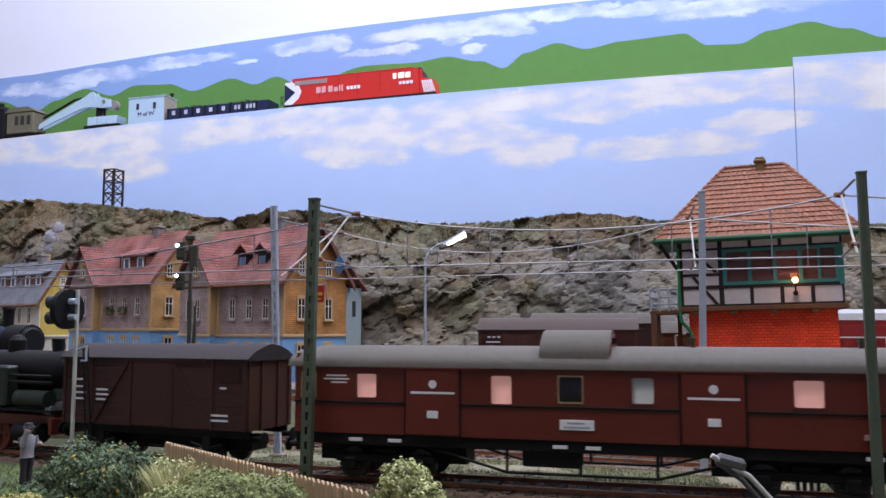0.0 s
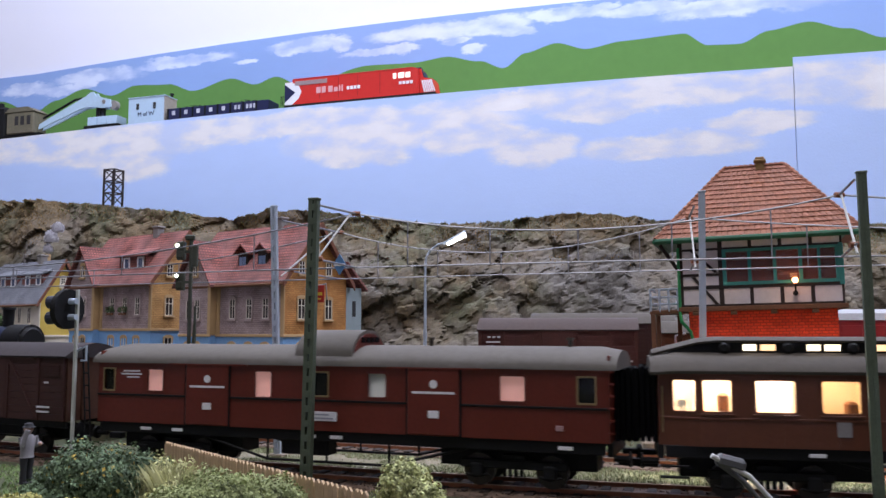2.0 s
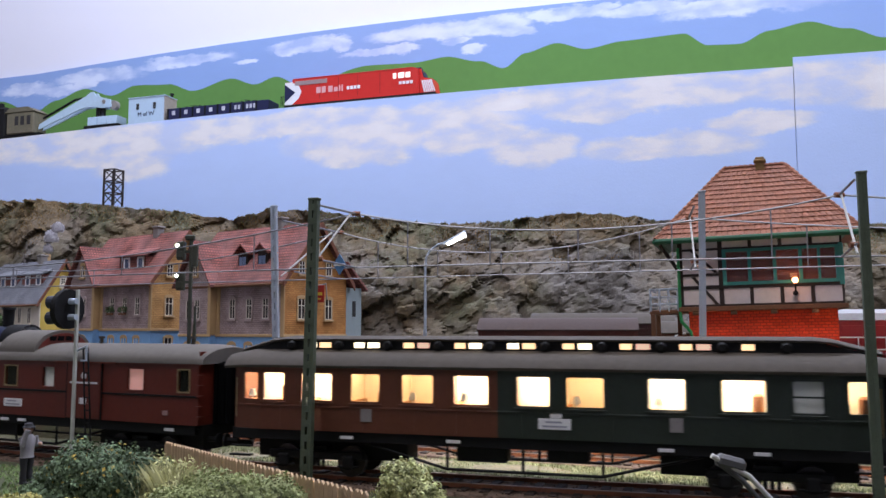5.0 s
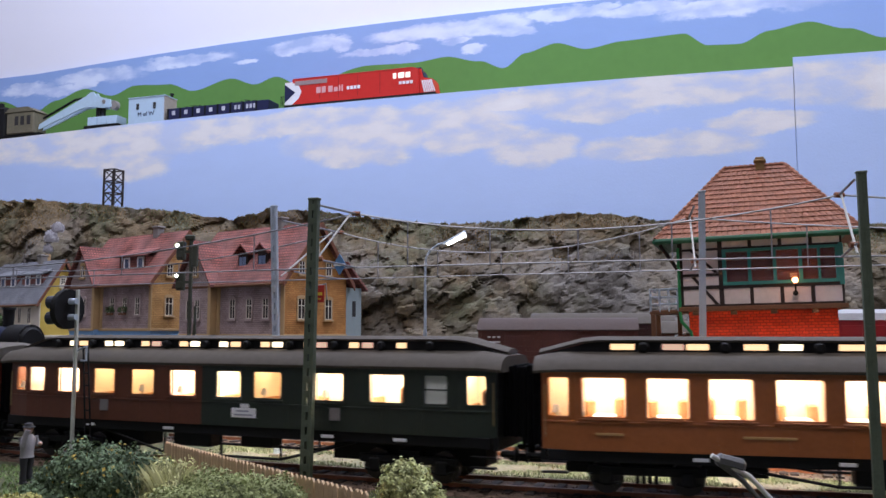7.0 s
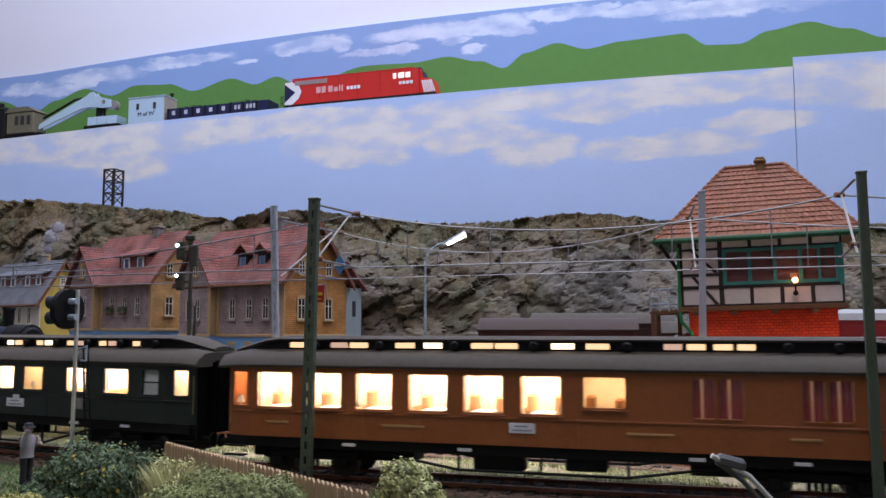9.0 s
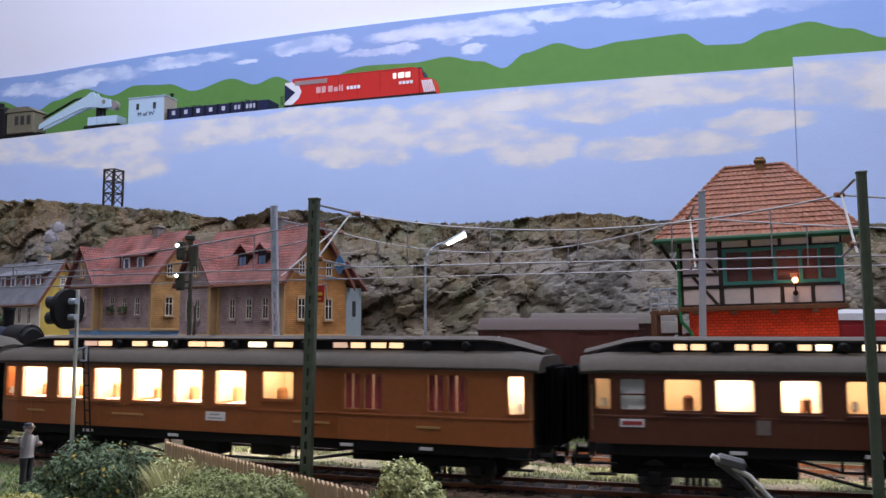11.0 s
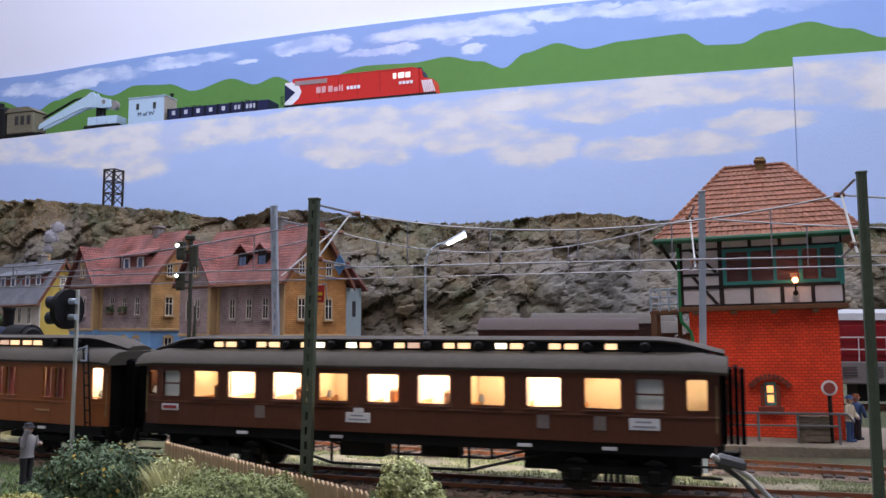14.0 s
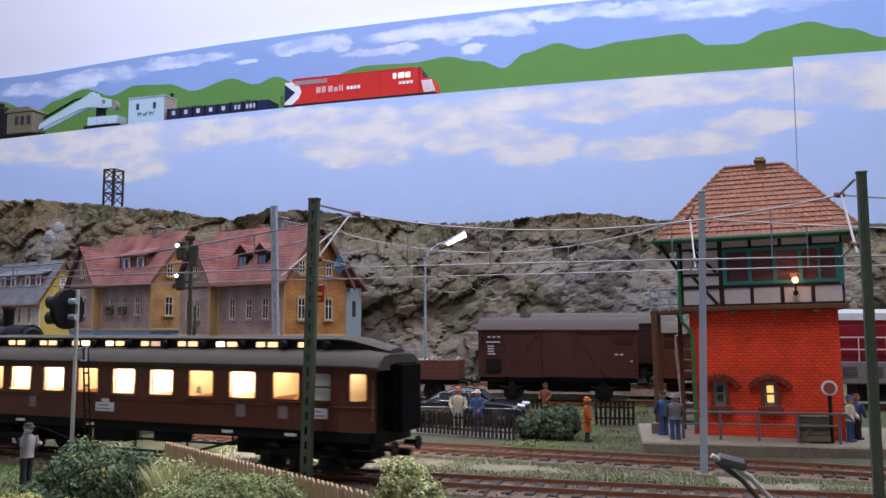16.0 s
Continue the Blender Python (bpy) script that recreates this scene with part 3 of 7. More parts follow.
def clerestory_roof(parent, L, eave, material):
    """Grey roof with a raised clerestory whose ends ramp down."""
    g, secs = Geo(), []
    for x, lift in ((-L / 2 - 2.5, -1.0), (-L / 2 + 6, 0), (L / 2 - 6, 0), (L / 2 + 2.5, -1.0)):
        prof = [(-17.4, eave - 0.9), (-17.6, eave), (-16.2, eave + 2.0), (-12.5, eave + 4.2), (-8.2, eave + 5.6), (8.2, eave + 5.6), (12.5, eave + 4.2), (16.2, eave + 2.0), (17.6, eave), (17.4, eave - 0.9)]
        secs.append([(x, y, z + lift * (1.5 if abs(y) < 9 else 0.6)) for y, z in prof])
    roof = part("roof", g.loft(secs), material, parent, "weathered grey lower roof", 35)
    g, secs = Geo(), []
    for x, top, half in ((-L / 2 - 1.5, 5.2, 6.0), (-L / 2 + 13, 9.0, 8.6), (-L / 2 + 19, 9.6, 8.8), (L / 2 - 19, 9.6, 8.8), (L / 2 - 13, 9.0, 8.6), (L / 2 + 1.5, 5.2, 6.0)):
        secs.append([(x, -half, eave + top - 0.7), (x, -half * 1.04, eave + top), (x, -half * 0.6, eave + top + 0.9), (x, 0, eave + top + 1.2), (x, half * 0.6, eave + top + 0.9), (x, half * 1.04, eave + top), (x, half, eave + top - 0.7)])
    part("clerestory_roof", g.loft(secs), material, roof, "", 35)
    g = Geo()
    for y in (-8, 7.4):
        g.prism([(-L / 2 + 2, eave + 5.2), (L / 2 - 2, eave + 5.2), (L / 2 - 17, eave + 9), (-L / 2 + 17, eave + 9)], y, y + 0.6)
    part("clerestory_side", g, M_BLACK, roof, "black clerestory side strip")
    return roof


def clerestory_panes(roof, xs, eave, rnd, vents):
    for x0, x1 in xs:
        k = rnd.choice((0, 1, 1, 1, 2))
        part("clerestory_pane", Geo().box(x0, x1, -8.45, -8.05, eave + 6.3, eave + 8.3, 0.15), M_VENTGLOW[k], roof, "lit clerestory pane")
    for x in vents:
        g = Geo().cyl((x, -9.2, eave + 7.2), (x, -8, eave + 7.2), 1.5, n=10).cyl((x, -9.2, eave + 7.2), (x, -10.0, eave + 7.2), 1.9, 1.2, n=10)
        part("roof_vent", g, M_BLACK, roof)


def plate(parent, x0, x1, z0, z1, material=None, bars=2, y=-HALF, name="sign_plate", label="small white destination plate with unreadable print"):
    p = part(name, Geo().box(x0, x1, y - 0.35, y + 0.2, z0, z1, 0.1), material or M_WHITE, parent, label)
    if bars:
        g = Geo()
        h = (z1 - z0) / (2 * bars + 1)
        for k in range(bars):
            g.box(x0 + (x1 - x0) * (0.12 + 0.1 * (k % 2)), x1 - (x1 - x0) * (0.12 + 0.15 * (k % 2)), y - 0.42, y - 0.3, z0 + h * (2 * k + 1), z0 + h * (2 * k + 2) - 0.1)
        part("print_bar", g, M_DARKBAR, p)
    return p


def window_set(parent, win, frame_mat, y=-HALF, pane=True, sill=True):
    """Frame, sill and pane of one coach window (x0, x1, z0, z1)."""
    x0, x1, z0, z1 = win
    g = Geo().panel(x0 - 0.5, x1 + 0.5, z0 - 0.5, z1 + 0.5, [(x0, x1, z0, z1)], y - 0.25, y + 0.5)
    q = 0.7
    for cx, dx in ((x0, q), (x1, -q)):
        for cz, dz in ((z0, q), (z1, -q)):
            g.prism([(cx, cz), (cx + dx, cz), (cx + dx * 0.3, cz + dz * 0.3), (cx, cz + dz)], y - 0.24, y + 0.45)
    w = part("window", g, frame_mat, parent)
    if pane:
        p = part("pane", Geo().box(x0 - 0.2, x1 + 0.2, y + 0.55, y + 0.75, z0 - 0.2, z1 + 0.2), M_GLASS, w)
        p.visible_shadow = False
    if sill:
        part("sill", Geo().box(x0 - 0.8, x1 + 0.8, y - 0.7, y - 0.2, z0 - 1.1, z0 - 0.6, 0.15), frame_mat, w)
    return w


def express_coach(name, L, place, label, body, windows, eave, sill_z, base_z, roof_mat, seed, glows, rear_body=None, split=None, frames=None):
    """A bogie coach with a clerestory roof, lit compartments and gangway bellows. windows: (x0, x1, z0, z1, kind)."""
    rnd = random.Random(seed)
    c = thing(name, at(0, 0, 0), label, "railway coach", "coaches of the passing train")
    KEYED.append((c, place))
    holes = [w[:4] for w in windows]
    spans = [(-L / 2, L / 2, body)] if split is None else [(-L / 2, split, body), (split, L / 2, rear_body)]
    # the vestibules draw in towards both ends
    xl, xr = (windows[0][1] + windows[1][0]) / 2, (windows[-2][1] + windows[-1][0]) / 2
    if windows[-1][0] - windows[-2][1] > 8:
        xr = windows[-1][0] - 2.5
    zones = [(-L / 2, xl), (xl, xr), (xr, L / 2)]
    turn = [-math.atan(2.8 / (xl + L / 2)), 0.0, math.atan(2.8 / (L / 2 - xr))]

    def drawn_in(zone, side, unit=1.0):
        pivot = Vector(((xl, 0, xr)[zone], side * HALF, 0)) * unit
        return Matrix.Translation(pivot) @ Matrix.Rotation(-side * turn[zone], 4, "Z") @ Matrix.Translation(-pivot)

    for a0, b0, m in spans:
        for zone, (za, zb) in enumerate(zones):
            a, b = max(a0, za), min(b0, zb)
            if a >= b:
                continue
            for side, y0, y1 in ((-1, -HALF, -HALF + 0.9), (1, HALF - 0.9, HALF)):
                shift = drawn_in(zone, side)
                part("side_wall", Geo().panel(a, b, base_z, eave, [h for h in holes if a <= h[0] < b], y0, y1).moved(shift), m, c)
                g = Geo().box(a, b, y0 - 0.35 if y0 < 0 else y1 - 0.05, y0 + 0.05 if y0 < 0 else y1 + 0.35, sill_z - 1.0, sill_z - 0.3, 0.1)
                g.box(a, b, y0 - 0.3 if y0 < 0 else y1 - 0.05, y0 + 0.05 if y0 < 0 else y1 + 0.3, eave - 1.6, eave - 1.0, 0.1)
                part("belt_rail", g.moved(shift), m, c)
                x = a + (8 if zone == 1 else 30)
                while x < b - 4:
                    yy = y0 - 0.12 if y0 < 0 else y1
                    part("panel_strip", Geo().box(x, x + 0.35, yy, yy + 0.12, base_z, sill_z - 1), m, c)
                    x += rnd.uniform(15, 22)
    for x0, x1 in ((-L / 2, -L / 2 + 0.8), (L / 2 - 0.8, L / 2)):
        part("end_wall", Geo().box(x0, x1, -HALF + 3.2, HALF - 3.2, base_z, eave + 3), M_BLACK if x0 > 0 else body, c)
    part("coach_floor", Geo().box(-L / 2 + 1, L / 2 - 1, -HALF + 4, HALF - 4, base_z, base_z + 1.2).box(xl, xr, -HALF + 1, HALF - 1, base_z, base_z + 1.15), M_SEAT, c)
    part("corridor_wall", Geo().box(-L / 2 + 1, L / 2 - 1, 5.2, 6.0, base_z + 1.2, eave + 2), M_CREAM, c)
    # Unseen strip above the corridor, added to throw light on the verge.
    part("ground_spill_strip", Geo().box(-L / 2 + 5, L / 2 - 5, 7.5, 14, eave - 1.7, eave - 1.2), GLOW_SPILL, c, "added unseen glow strip that lights the ground behind the coach")
    lit = [w for w in windows]
    edges = [-L / 2 + 1] + [(p[1] + q[0]) / 2 for p, q in zip(lit, lit[1:])] + [L / 2 - 1]
    for k, (w, a, b) in enumerate(zip(lit, edges, edges[1:])):
        kind = w[4]
        if k:
            part("partition", Geo().box(a - 0.3, a + 0.3, -HALF + 1, 5.2, base_z + 1.2, eave + 2), M_CREAM, c)
        if kind in "012":
            part("compartment_lamp", Geo().box(a + 2, b - 2, -12, 1, eave - 1.7, eave - 1.2), GLOWS[int(kind)], c, "warm glowing compartment lamp")
            part("bench", Geo().box(a + 0.6, a + 4.6, -14, 4.5, base_z + 1.2, base_z + 6, 0.4).box(a + 0.5, a + 1.8, -14, 4.5, base_z + 6, base_z + 10 + rnd.uniform(0, 1.5), 0.3), M_SEAT, c)
            if name == "dining_coach" and w[1] - w[0] > 9:
                mid = (w[0] + w[1]) / 2 + rnd.uniform(-1.5, 1.5)
                part("table", Geo().box(mid - 3.8, mid + 3.8, -13.8, -4, base_z + 10.4, base_z + 11.0, 0.2).box(mid - 3.8, mid + 3.8, -13.9, -13.6, base_z + 8.5, base_z + 10.8).cyl((mid, -9, base_z + 1.2), (mid, -9, base_z + 10.4), 0.7, n=8), M_CLOTH, c, "dining table under a white cloth")
                for dx in (-5.6, 4.2):
                    part("chair", Geo().box(mid + dx - 1, mid + dx + 2.4, -6, -2, base_z + 5, base_z + 16 + rnd.uniform(-1, 1), 0.8).box(mid + dx - 1, mid + dx + 2, -6, -2, base_z + 1.2, base_z + 6, 0.3), M_SEAT, c)
            elif name != "dining_coach" and rnd.random() < 0.55:
                a2 = w[1] - rnd.uniform(2.5, 5.5)
                part("headrest", Geo().box(a2, a2 + 3.2, -12, -6, base_z + 6, base_z + 14 + rnd.uniform(0, 3), 0.8), M_CHAIR, c, "brown plush headrest")
            elif rnd.random() < 0.6:
                part("table_lamp", Geo().cyl((w[0] + 3, -13, base_z + 9), (w[0] + 3, -13, base_z + 12), 0.3, n=6).cyl((w[0] + 3, -13, base_z + 12), (w[0] + 3, -13, base_z + 14.5), 1.5, 0.8), M_CURTAIN, c)
        elif kind == "b":
            part("blind", Geo().box(w[0] - 0.1, w[1] + 0.1, -HALF + 1.2, -HALF + 1.6, w[2], w[3]), M_FROST, c, "frosted white lavatory pane")
        elif kind == "r":
            part("compartment_lamp", Geo().box(a + 3, b - 3, -10, 0, eave - 1.7, eave - 1.2), GLOW_FAINT, c)
            g = Geo()
            for q in range(8):
                x = w[0] + (w[1] - w[0]) * q / 8
                if q != 3:
                    g.box(x, x + (w[1] - w[0]) / 8 * 0.95, -HALF + 1.5 + 0.4 * (q % 2), -HALF + 1.9 + 0.4 * (q % 2), w[2], w[3])
            part("curtain", g, M_REDCURTAIN, c, "drawn dark red curtain")
        if kind in "01" and w[1] - w[0] > 9:
            g = Geo()
            for q in range(1):
                g.box(w[0] + 0.7 * q, w[0] + 0.7 * q + 0.65, -HALF + 1.5 + 0.3 * (q % 2), -HALF + 1.8 + 0.3 * (q % 2), w[2], w[3])
                g.box(w[1] - 0.7 * q - 0.65, w[1] - 0.7 * q, -HALF + 1.5 + 0.3 * (q % 2), -HALF + 1.8 + 0.3 * (q % 2), w[2], w[3])
            part("curtain", g, M_CURTAIN, c, "pale window curtain")
        fm = (rear_body if split is not None and w[0] > split else body) if frames is None else frames
        ws = window_set(c, w[:4], fm, sill=w[1] - w[0] > 8)
        ws.matrix_basis = drawn_in(0 if w[0] < xl else (2 if w[0] > xr else 1), -1, MM)
        if kind == "b":
            part("glazing_bar", Geo().box(w[0], w[1], -HALF - 0.1, -HALF + 0.4, (w[2] + w[3]) / 2 - 0.3, (w[2] + w[3]) / 2 + 0.3), fm, ws)
    roof = clerestory_roof(c, L, eave, roof_mat)
    underframe(c, L, base_z - 3.8, base_z)
    for x in (-L / 2 + 34, L / 2 - 34):
        bogie(c, x)
    boxes_under(c, [(-24, -6, base_z - 9), (8, 22, base_z - 8)], base_z - 3.6)
    bellows(c, -L / 2, -1, base_z, eave + 1)
    bellows(c, L / 2, 1, base_z, eave + 1)
    for x, s in ((-L / 2, -1), (L / 2, 1)):
        part("footboard", Geo().box(min(x, x - s * 9), max(x, x - s * 9), -16.8, -14.5, 7, 7.6).box(min(x, x - s * 9), max(x, x - s * 9), -16.8, -14.5, 10.5, 11), M_BLACK, c)
        part("grab_rail", Geo().tube([(x - s * 1.2, -HALF + 2.0, base_z + 4), (x - s * 1.2, -HALF + 2.0, eave - 5)], 0.22), M_BRASS, c)
    for x in (-L * 0.3, -L * 0.12, L * 0.2, L * 0.33):
        plate(c, x, x + 5, base_z - 2.6, base_z - 1.5, M_WHITE, 0, -15.7, "frame_lettering", "tiny pale frame lettering")
    return c, roof


M_BROWN = mat("dark_red_brown_coach_paint", (0.105, 0.033, 0.017), 0.42, 0.12, 80)
M_GREEN = mat("blackish_green_coach_paint", (0.018, 0.026, 0.02), 0.42, 0.12, 80)
M_TEAK = mat("varnished_teak", (0.31, 0.098, 0.030), 0.36, 0.14, 90)
M_VAN = mat("oxide_red_van_paint", (0.118, 0.018, 0.010), 0.42, 0.12, 80)
M_WAGON = mat("brown_wagon_boards", (0.050, 0.018, 0.015), 0.7, 0.2, 120)


def paned(xs, z0, z1, kinds, c):
    return [(xs[2 * i] - c, xs[2 * i + 1] - c, z0, z1, k) for i, k in enumerate(kinds)]


# last coach, red-brown
cD = (240.7 + 461.1) / 2
xsD = [242.6, 247.9, 251.2, 258.9, 265.3, 276.4, 280.7, 292.8, 300.4, 312.4, 319.8, 331.5, 339.3, 351.4, 358.9, 371.0, 378.6, 390.6, 398.3, 410.4, 418.2, 430.1, 434.9, 443.6, 451.0, 457.5]
coach, roof = express_coach("express_coach", 220.4, -344.3, "dark red-brown clerestory coach with brightly lit windows, last in the train", M_BROWN, paned(xsD, 28.2, 38.0, "2b200200202b2", cD), 41.0, 26.6, 17.2, M_ROOFGREY, 3, GLOWS)
rnd = random.Random(8)
ps = []
for k in range(9):
    ps += [(-82 + k * 19.4, -78 + k * 19.4), (-76.6 + k * 19.4, -72 + k * 19.4)]
clerestory_panes(roof, ps[:17], 41.0, rnd, [-88 + k * 19.4 for k in range(10)])
plate(coach, 330.9 - cD, 340.6 - cD, 20.6, 24.2)
plate(coach, 334 - cD, 338 - cD, 24.3, 26.0, None, 0)
plate(coach, 432.6 - cD, 442.4 - cD, 21.6, 25.4)
plate(coach, 250.9 - cD, 258.6 - cD, 22.6, 25.2, M_WHITE, 0, label="small white plate with a red bar")
part("print_bar", Geo().box(251.6 - cD, 257.9 - cD, -HALF - 0.45, -HALF - 0.3, 23.3, 24.5), M_SIGNRED, coach)
for a in (293, 402, 421):
    plate(coach, a - cD, a + 4.2 - cD, 21.0, 25.6, mat("faint_class_number_paint", (0.2, 0.16, 0.15), 0.7), 0, name="class_mark", label="faint painted class mark")

# sleeping and dining coach, teak
cC = (-26 + 216.2) / 2
xsC = [-24.0, -16.8, -12.3, 2.0, 8.3, 22.0, 27.7, 41.8, 48.1, 62.5, 68.3, 82.5, 88.6, 102.6, 110.0, 123.8, 145.0, 151.8, 153.0, 160.6, 178.0, 184.4, 185.6, 192.4, 207.6, 212.9]
coach, roof = express_coach("dining_coach", 242, -cC, "orange-brown varnished teak dining coach with large lit windows", M_TEAK, [(w[0], w[1], 28.2 if i == 7 else w[2], w[3], w[4]) for i, w in enumerate(paned(xsC, 25.6, 38.2, "1000000" + "2rrrr0", cC))], 41.0, 24.4, 14.6, M_ROOFGREY, 11, GLOWS)
ps = [(-3, 5), (14, 21), (21.8, 29), (40, 47.5), (51, 58), (69, 77), (77.8, 86), (98, 106), (110, 118), (136, 142), (143.5, 149.5), (152, 158), (159.5, 165)]
clerestory_panes(roof, [(a - cC, b - cC) for a, b in ps], 41.0, rnd, [8 - cC, 34 - cC, 63 - cC, 92 - cC, 124 - cC, 175 - cC, 190 - cC])
plate(coach, 84.5 - cC, 93.5 - cC, 19.0, 22.4)
M_GILT = mat("gilt_lettering", (0.42, 0.25, 0.09), 0.5, 0.2)
for a, b in ((-8, 1), (38, 54), (124, 139), (174, 183)):
    plate(coach, a - cC, b - cC, 19.6, 20.4, M_GILT, 0, name="gilt_bar", label="thin gilt lettering bar")

# two-tone coach
cB = (-266.3 - 41.3) / 2
xsB = [-261.9, -254.9, -252.6, -243.9, -236.8, -224.6, -217.0, -205.8, -197.3, -185.6, -177.9, -165.4, -155.5, -144.0, -138.4, -125.9, -111.7, -99.6, -89.0, -75.3, -67.6, -58.8, -51.6, -45.0]
coach, roof = express_coach("express_coach", 225, -cB, "two-tone clerestory coach, red-brown in front and blackish green behind, lit", M_BROWN, paned(xsB, 28.2, 38.0, "0002200200b1", cB), 41.0, 26.6, 17.2, M_ROOFGREY, 7, GLOWS, M_GREEN, -162.2 - cB)
ps = []
for k in range(9):
    ps += [(-85 + k * 19.6, -81 + k * 19.6), (-79.6 + k * 19.6, -75 + k * 19.6)]
clerestory_panes(roof, ps[:17], 41.0, rnd, [-91 + k * 19.6 for k in range(10)])
plate(coach, -148 - cB, -137 - cB, 20.6, 24.2)
plate(coach, -144 - cB, -140 - cB, 24.3, 26.0, None, 0)
for a in (-213, -105):
    plate(coach, a - cB, a + 4.2 - cB, 21.0, 25.6, mat("faint_class_number_paint", (0.22, 0.2, 0.2), 0.7), 0, name="class_mark", label="faint painted class mark")


def baggage_van():
    cA, L = (-491.4 - 282.5) / 2, 209
    c = thing("baggage_van", at(0, 0, 0), "oxide-red baggage van with a raised lookout hood on its roof", "railway van", "coaches of the passing train")
    KEYED.append((c, -cA - 1.0))
    eave, base = 41.5, 17.0
    xs = [-488.5, -483.4, -467.1, -459.4, -417.2, -409.9, -393.6, -385.9, -369.6, -362.5, -319.9, -311.1, -292.9, -287.3]
    holes = [(xs[2 * i] - cA, xs[2 * i + 1] - cA, 29.8, 38.2) for i in range(7)]
    holes[2] = (holes[2][0], holes[2][1], 28.6, 38.2)
    for y0, y1 in ((-HALF, -HALF + 0.9), (HALF - 0.9, HALF)):
        part("side_wall", Geo().panel(-L / 2, L / 2, base, eave, holes, y0, y1), M_VAN, c)
    y = -HALF
    part("belt_rail", Geo().box(-L / 2, L / 2, y - 0.5, y + 0.1, 27.6, 28.4, 0.15), M_BLACK, c)
    for a in (-448.0, -353.9):
        d = part("sliding_door", Geo().box(a - cA, a + 19.5 - cA, y - 0.9, y + 0.1, base + 0.3, eave - 1.2, 0.3), M_VAN, c, "sliding luggage door")
        part("door_rail", Geo().box(a - 8 - cA, a + 28 - cA, y - 1.2, y - 0.2, eave - 1.3, eave - 0.7), M_VAN, d)
        part("door_seam", Geo().box(a - 0.6 - cA, a - cA, y - 0.6, y + 0.05, base, eave - 1).box(a + 19.5 - cA, a + 20.1 - cA, y - 0.6, y + 0.05, base, eave - 1), M_BLACK, d)
        part("lettering", Geo().box(a + 2 - cA, a + 18 - cA, y - 0.98, y - 0.88, 31.6, 32.4).cyl((a + 10 - cA, y - 0.98, 35), (a + 10 - cA, y - 0.85, 35), 1.5, n=12), M_WHITE, d, "white lettering bar and emblem")
        part("label_holder", Geo().box(a + 8 - cA, a + 12 - cA, y - 1.1, y - 0.85, 23.2, 25.8, 0.1), M_WHITE, d)
    for i, h in enumerate(holes):
        fm = M_BRASS if i in (0, 3, 6) else M_VAN
        window_set(c, h, fm, sill=False)
        part("blind", Geo().box(h[0] - 0.2, h[1] + 0.2, -HALF + 1.3, -HALF + 1.5, h[2], h[3]), (M_BELLOWS if i in (0, 3, 6) else (M_FROST if i == 4 else GLOW_PINK)), c, "" if i in (0, 3, 6) else "pale van blind, pinkish where it glows by itself")
    plate(c, -393.5 - cA, -382 - cA, 20.6, 24.0)
    plate(c, -300.5 - cA, -298 - cA, 20.4, 22.2, mat("faded_pink_mark", (0.36, 0.22, 0.22), 0.7), 0, name="class_mark", label="small faded mark")
    part("lettering", Geo().box(-479 - cA, -471 - cA, y - 0.12, y, 37.2, 37.8).box(-480 - cA, -470 - cA, y - 0.12, y, 36, 36.6).box(-477 - cA, -471 - cA, y - 0.12, y, 34.8, 35.3), M_WHITE, c, "small white lettering bars")
    for x0, x1 in ((-L / 2, -L / 2 + 0.8), (L / 2 - 0.8, L / 2)):
        part("end_wall", Geo().box(x0, x1, -HALF + 0.9, HALF - 0.9, base, eave + 4), M_VAN, c)
    secs = []
    for x, k in ((-L / 2 - 2.5, 0.82), (-L / 2 + 5, 1), (L / 2 - 5, 1), (L / 2 + 2.5, 0.82)):
        prof = [(17.5 * math.sin(t), eave - 0.6 + 7.6 * k * (math.cos(t * 0.98) - math.cos(1.54)) if abs(t) < 1.5 else eave - 0.8) for t in [(-1.57 + 3.14 * i / 16) for i in range(17)]]
        secs.append([(x, p, q) for p, q in prof])
    roof = part("roof", Geo().loft(secs), M_ROOFLIGHT, c, "light grey arched roof", 35)
    secs = []
    for x in (-400.4 - cA, -376.8 - cA):
        secs.append([(x, 15.5 * math.sin(t), 44 + 10.0 * math.cos(t)) for t in [(-1.57 + 3.14 * i / 16) for i in range(17)]])
    hood = part("lookout_hood", Geo().loft(secs), M_ROOFLIGHT, roof, "raised arched lookout hood", 40)
    x = -376.8 - cA
    part("hood_front", Geo().prism([(13.6 * math.sin(t), 44 + 8.6 * math.cos(t)) for t in [(-1.57 + 3.14 * i / 16) for i in range(17)]], x, x + 0.4, "x"), M_VAN, hood, "red hood front with small panes")
    for k in range(4):
        part("hood_pane", Geo().box(x + 0.4, x + 0.7, -8 + k * 4.2, -4.8 + k * 4.2, 49.2, 51.2), M_BELLOWS, hood)
    for a in (-350, -298):
        part("roof_vent", Geo().cyl((a - cA, -3, 48), (a - cA, -3, 50.6), 0.8, n=8).cyl((a - cA, -3, 50.3), (a - cA, -3, 51.3), 1.3, n=10), M_ROOFGREY, roof)
    underframe(c, L, base - 4, base)
    for xx in (-L / 2 + 34, L / 2 - 34):
        bogie(c, xx)
    boxes_under(c, [(-20, 0, 7.5)], base - 3.8)
    bellows(c, L / 2, 1, base, eave)
    for k in range(6):
        part("step_iron", Geo().box(L / 2 - 0.4, L / 2 + 1.4, -HALF - 1.0, -HALF + 1.6, base + 3 + k * 4, base + 3.5 + k * 4), M_VAN, c)
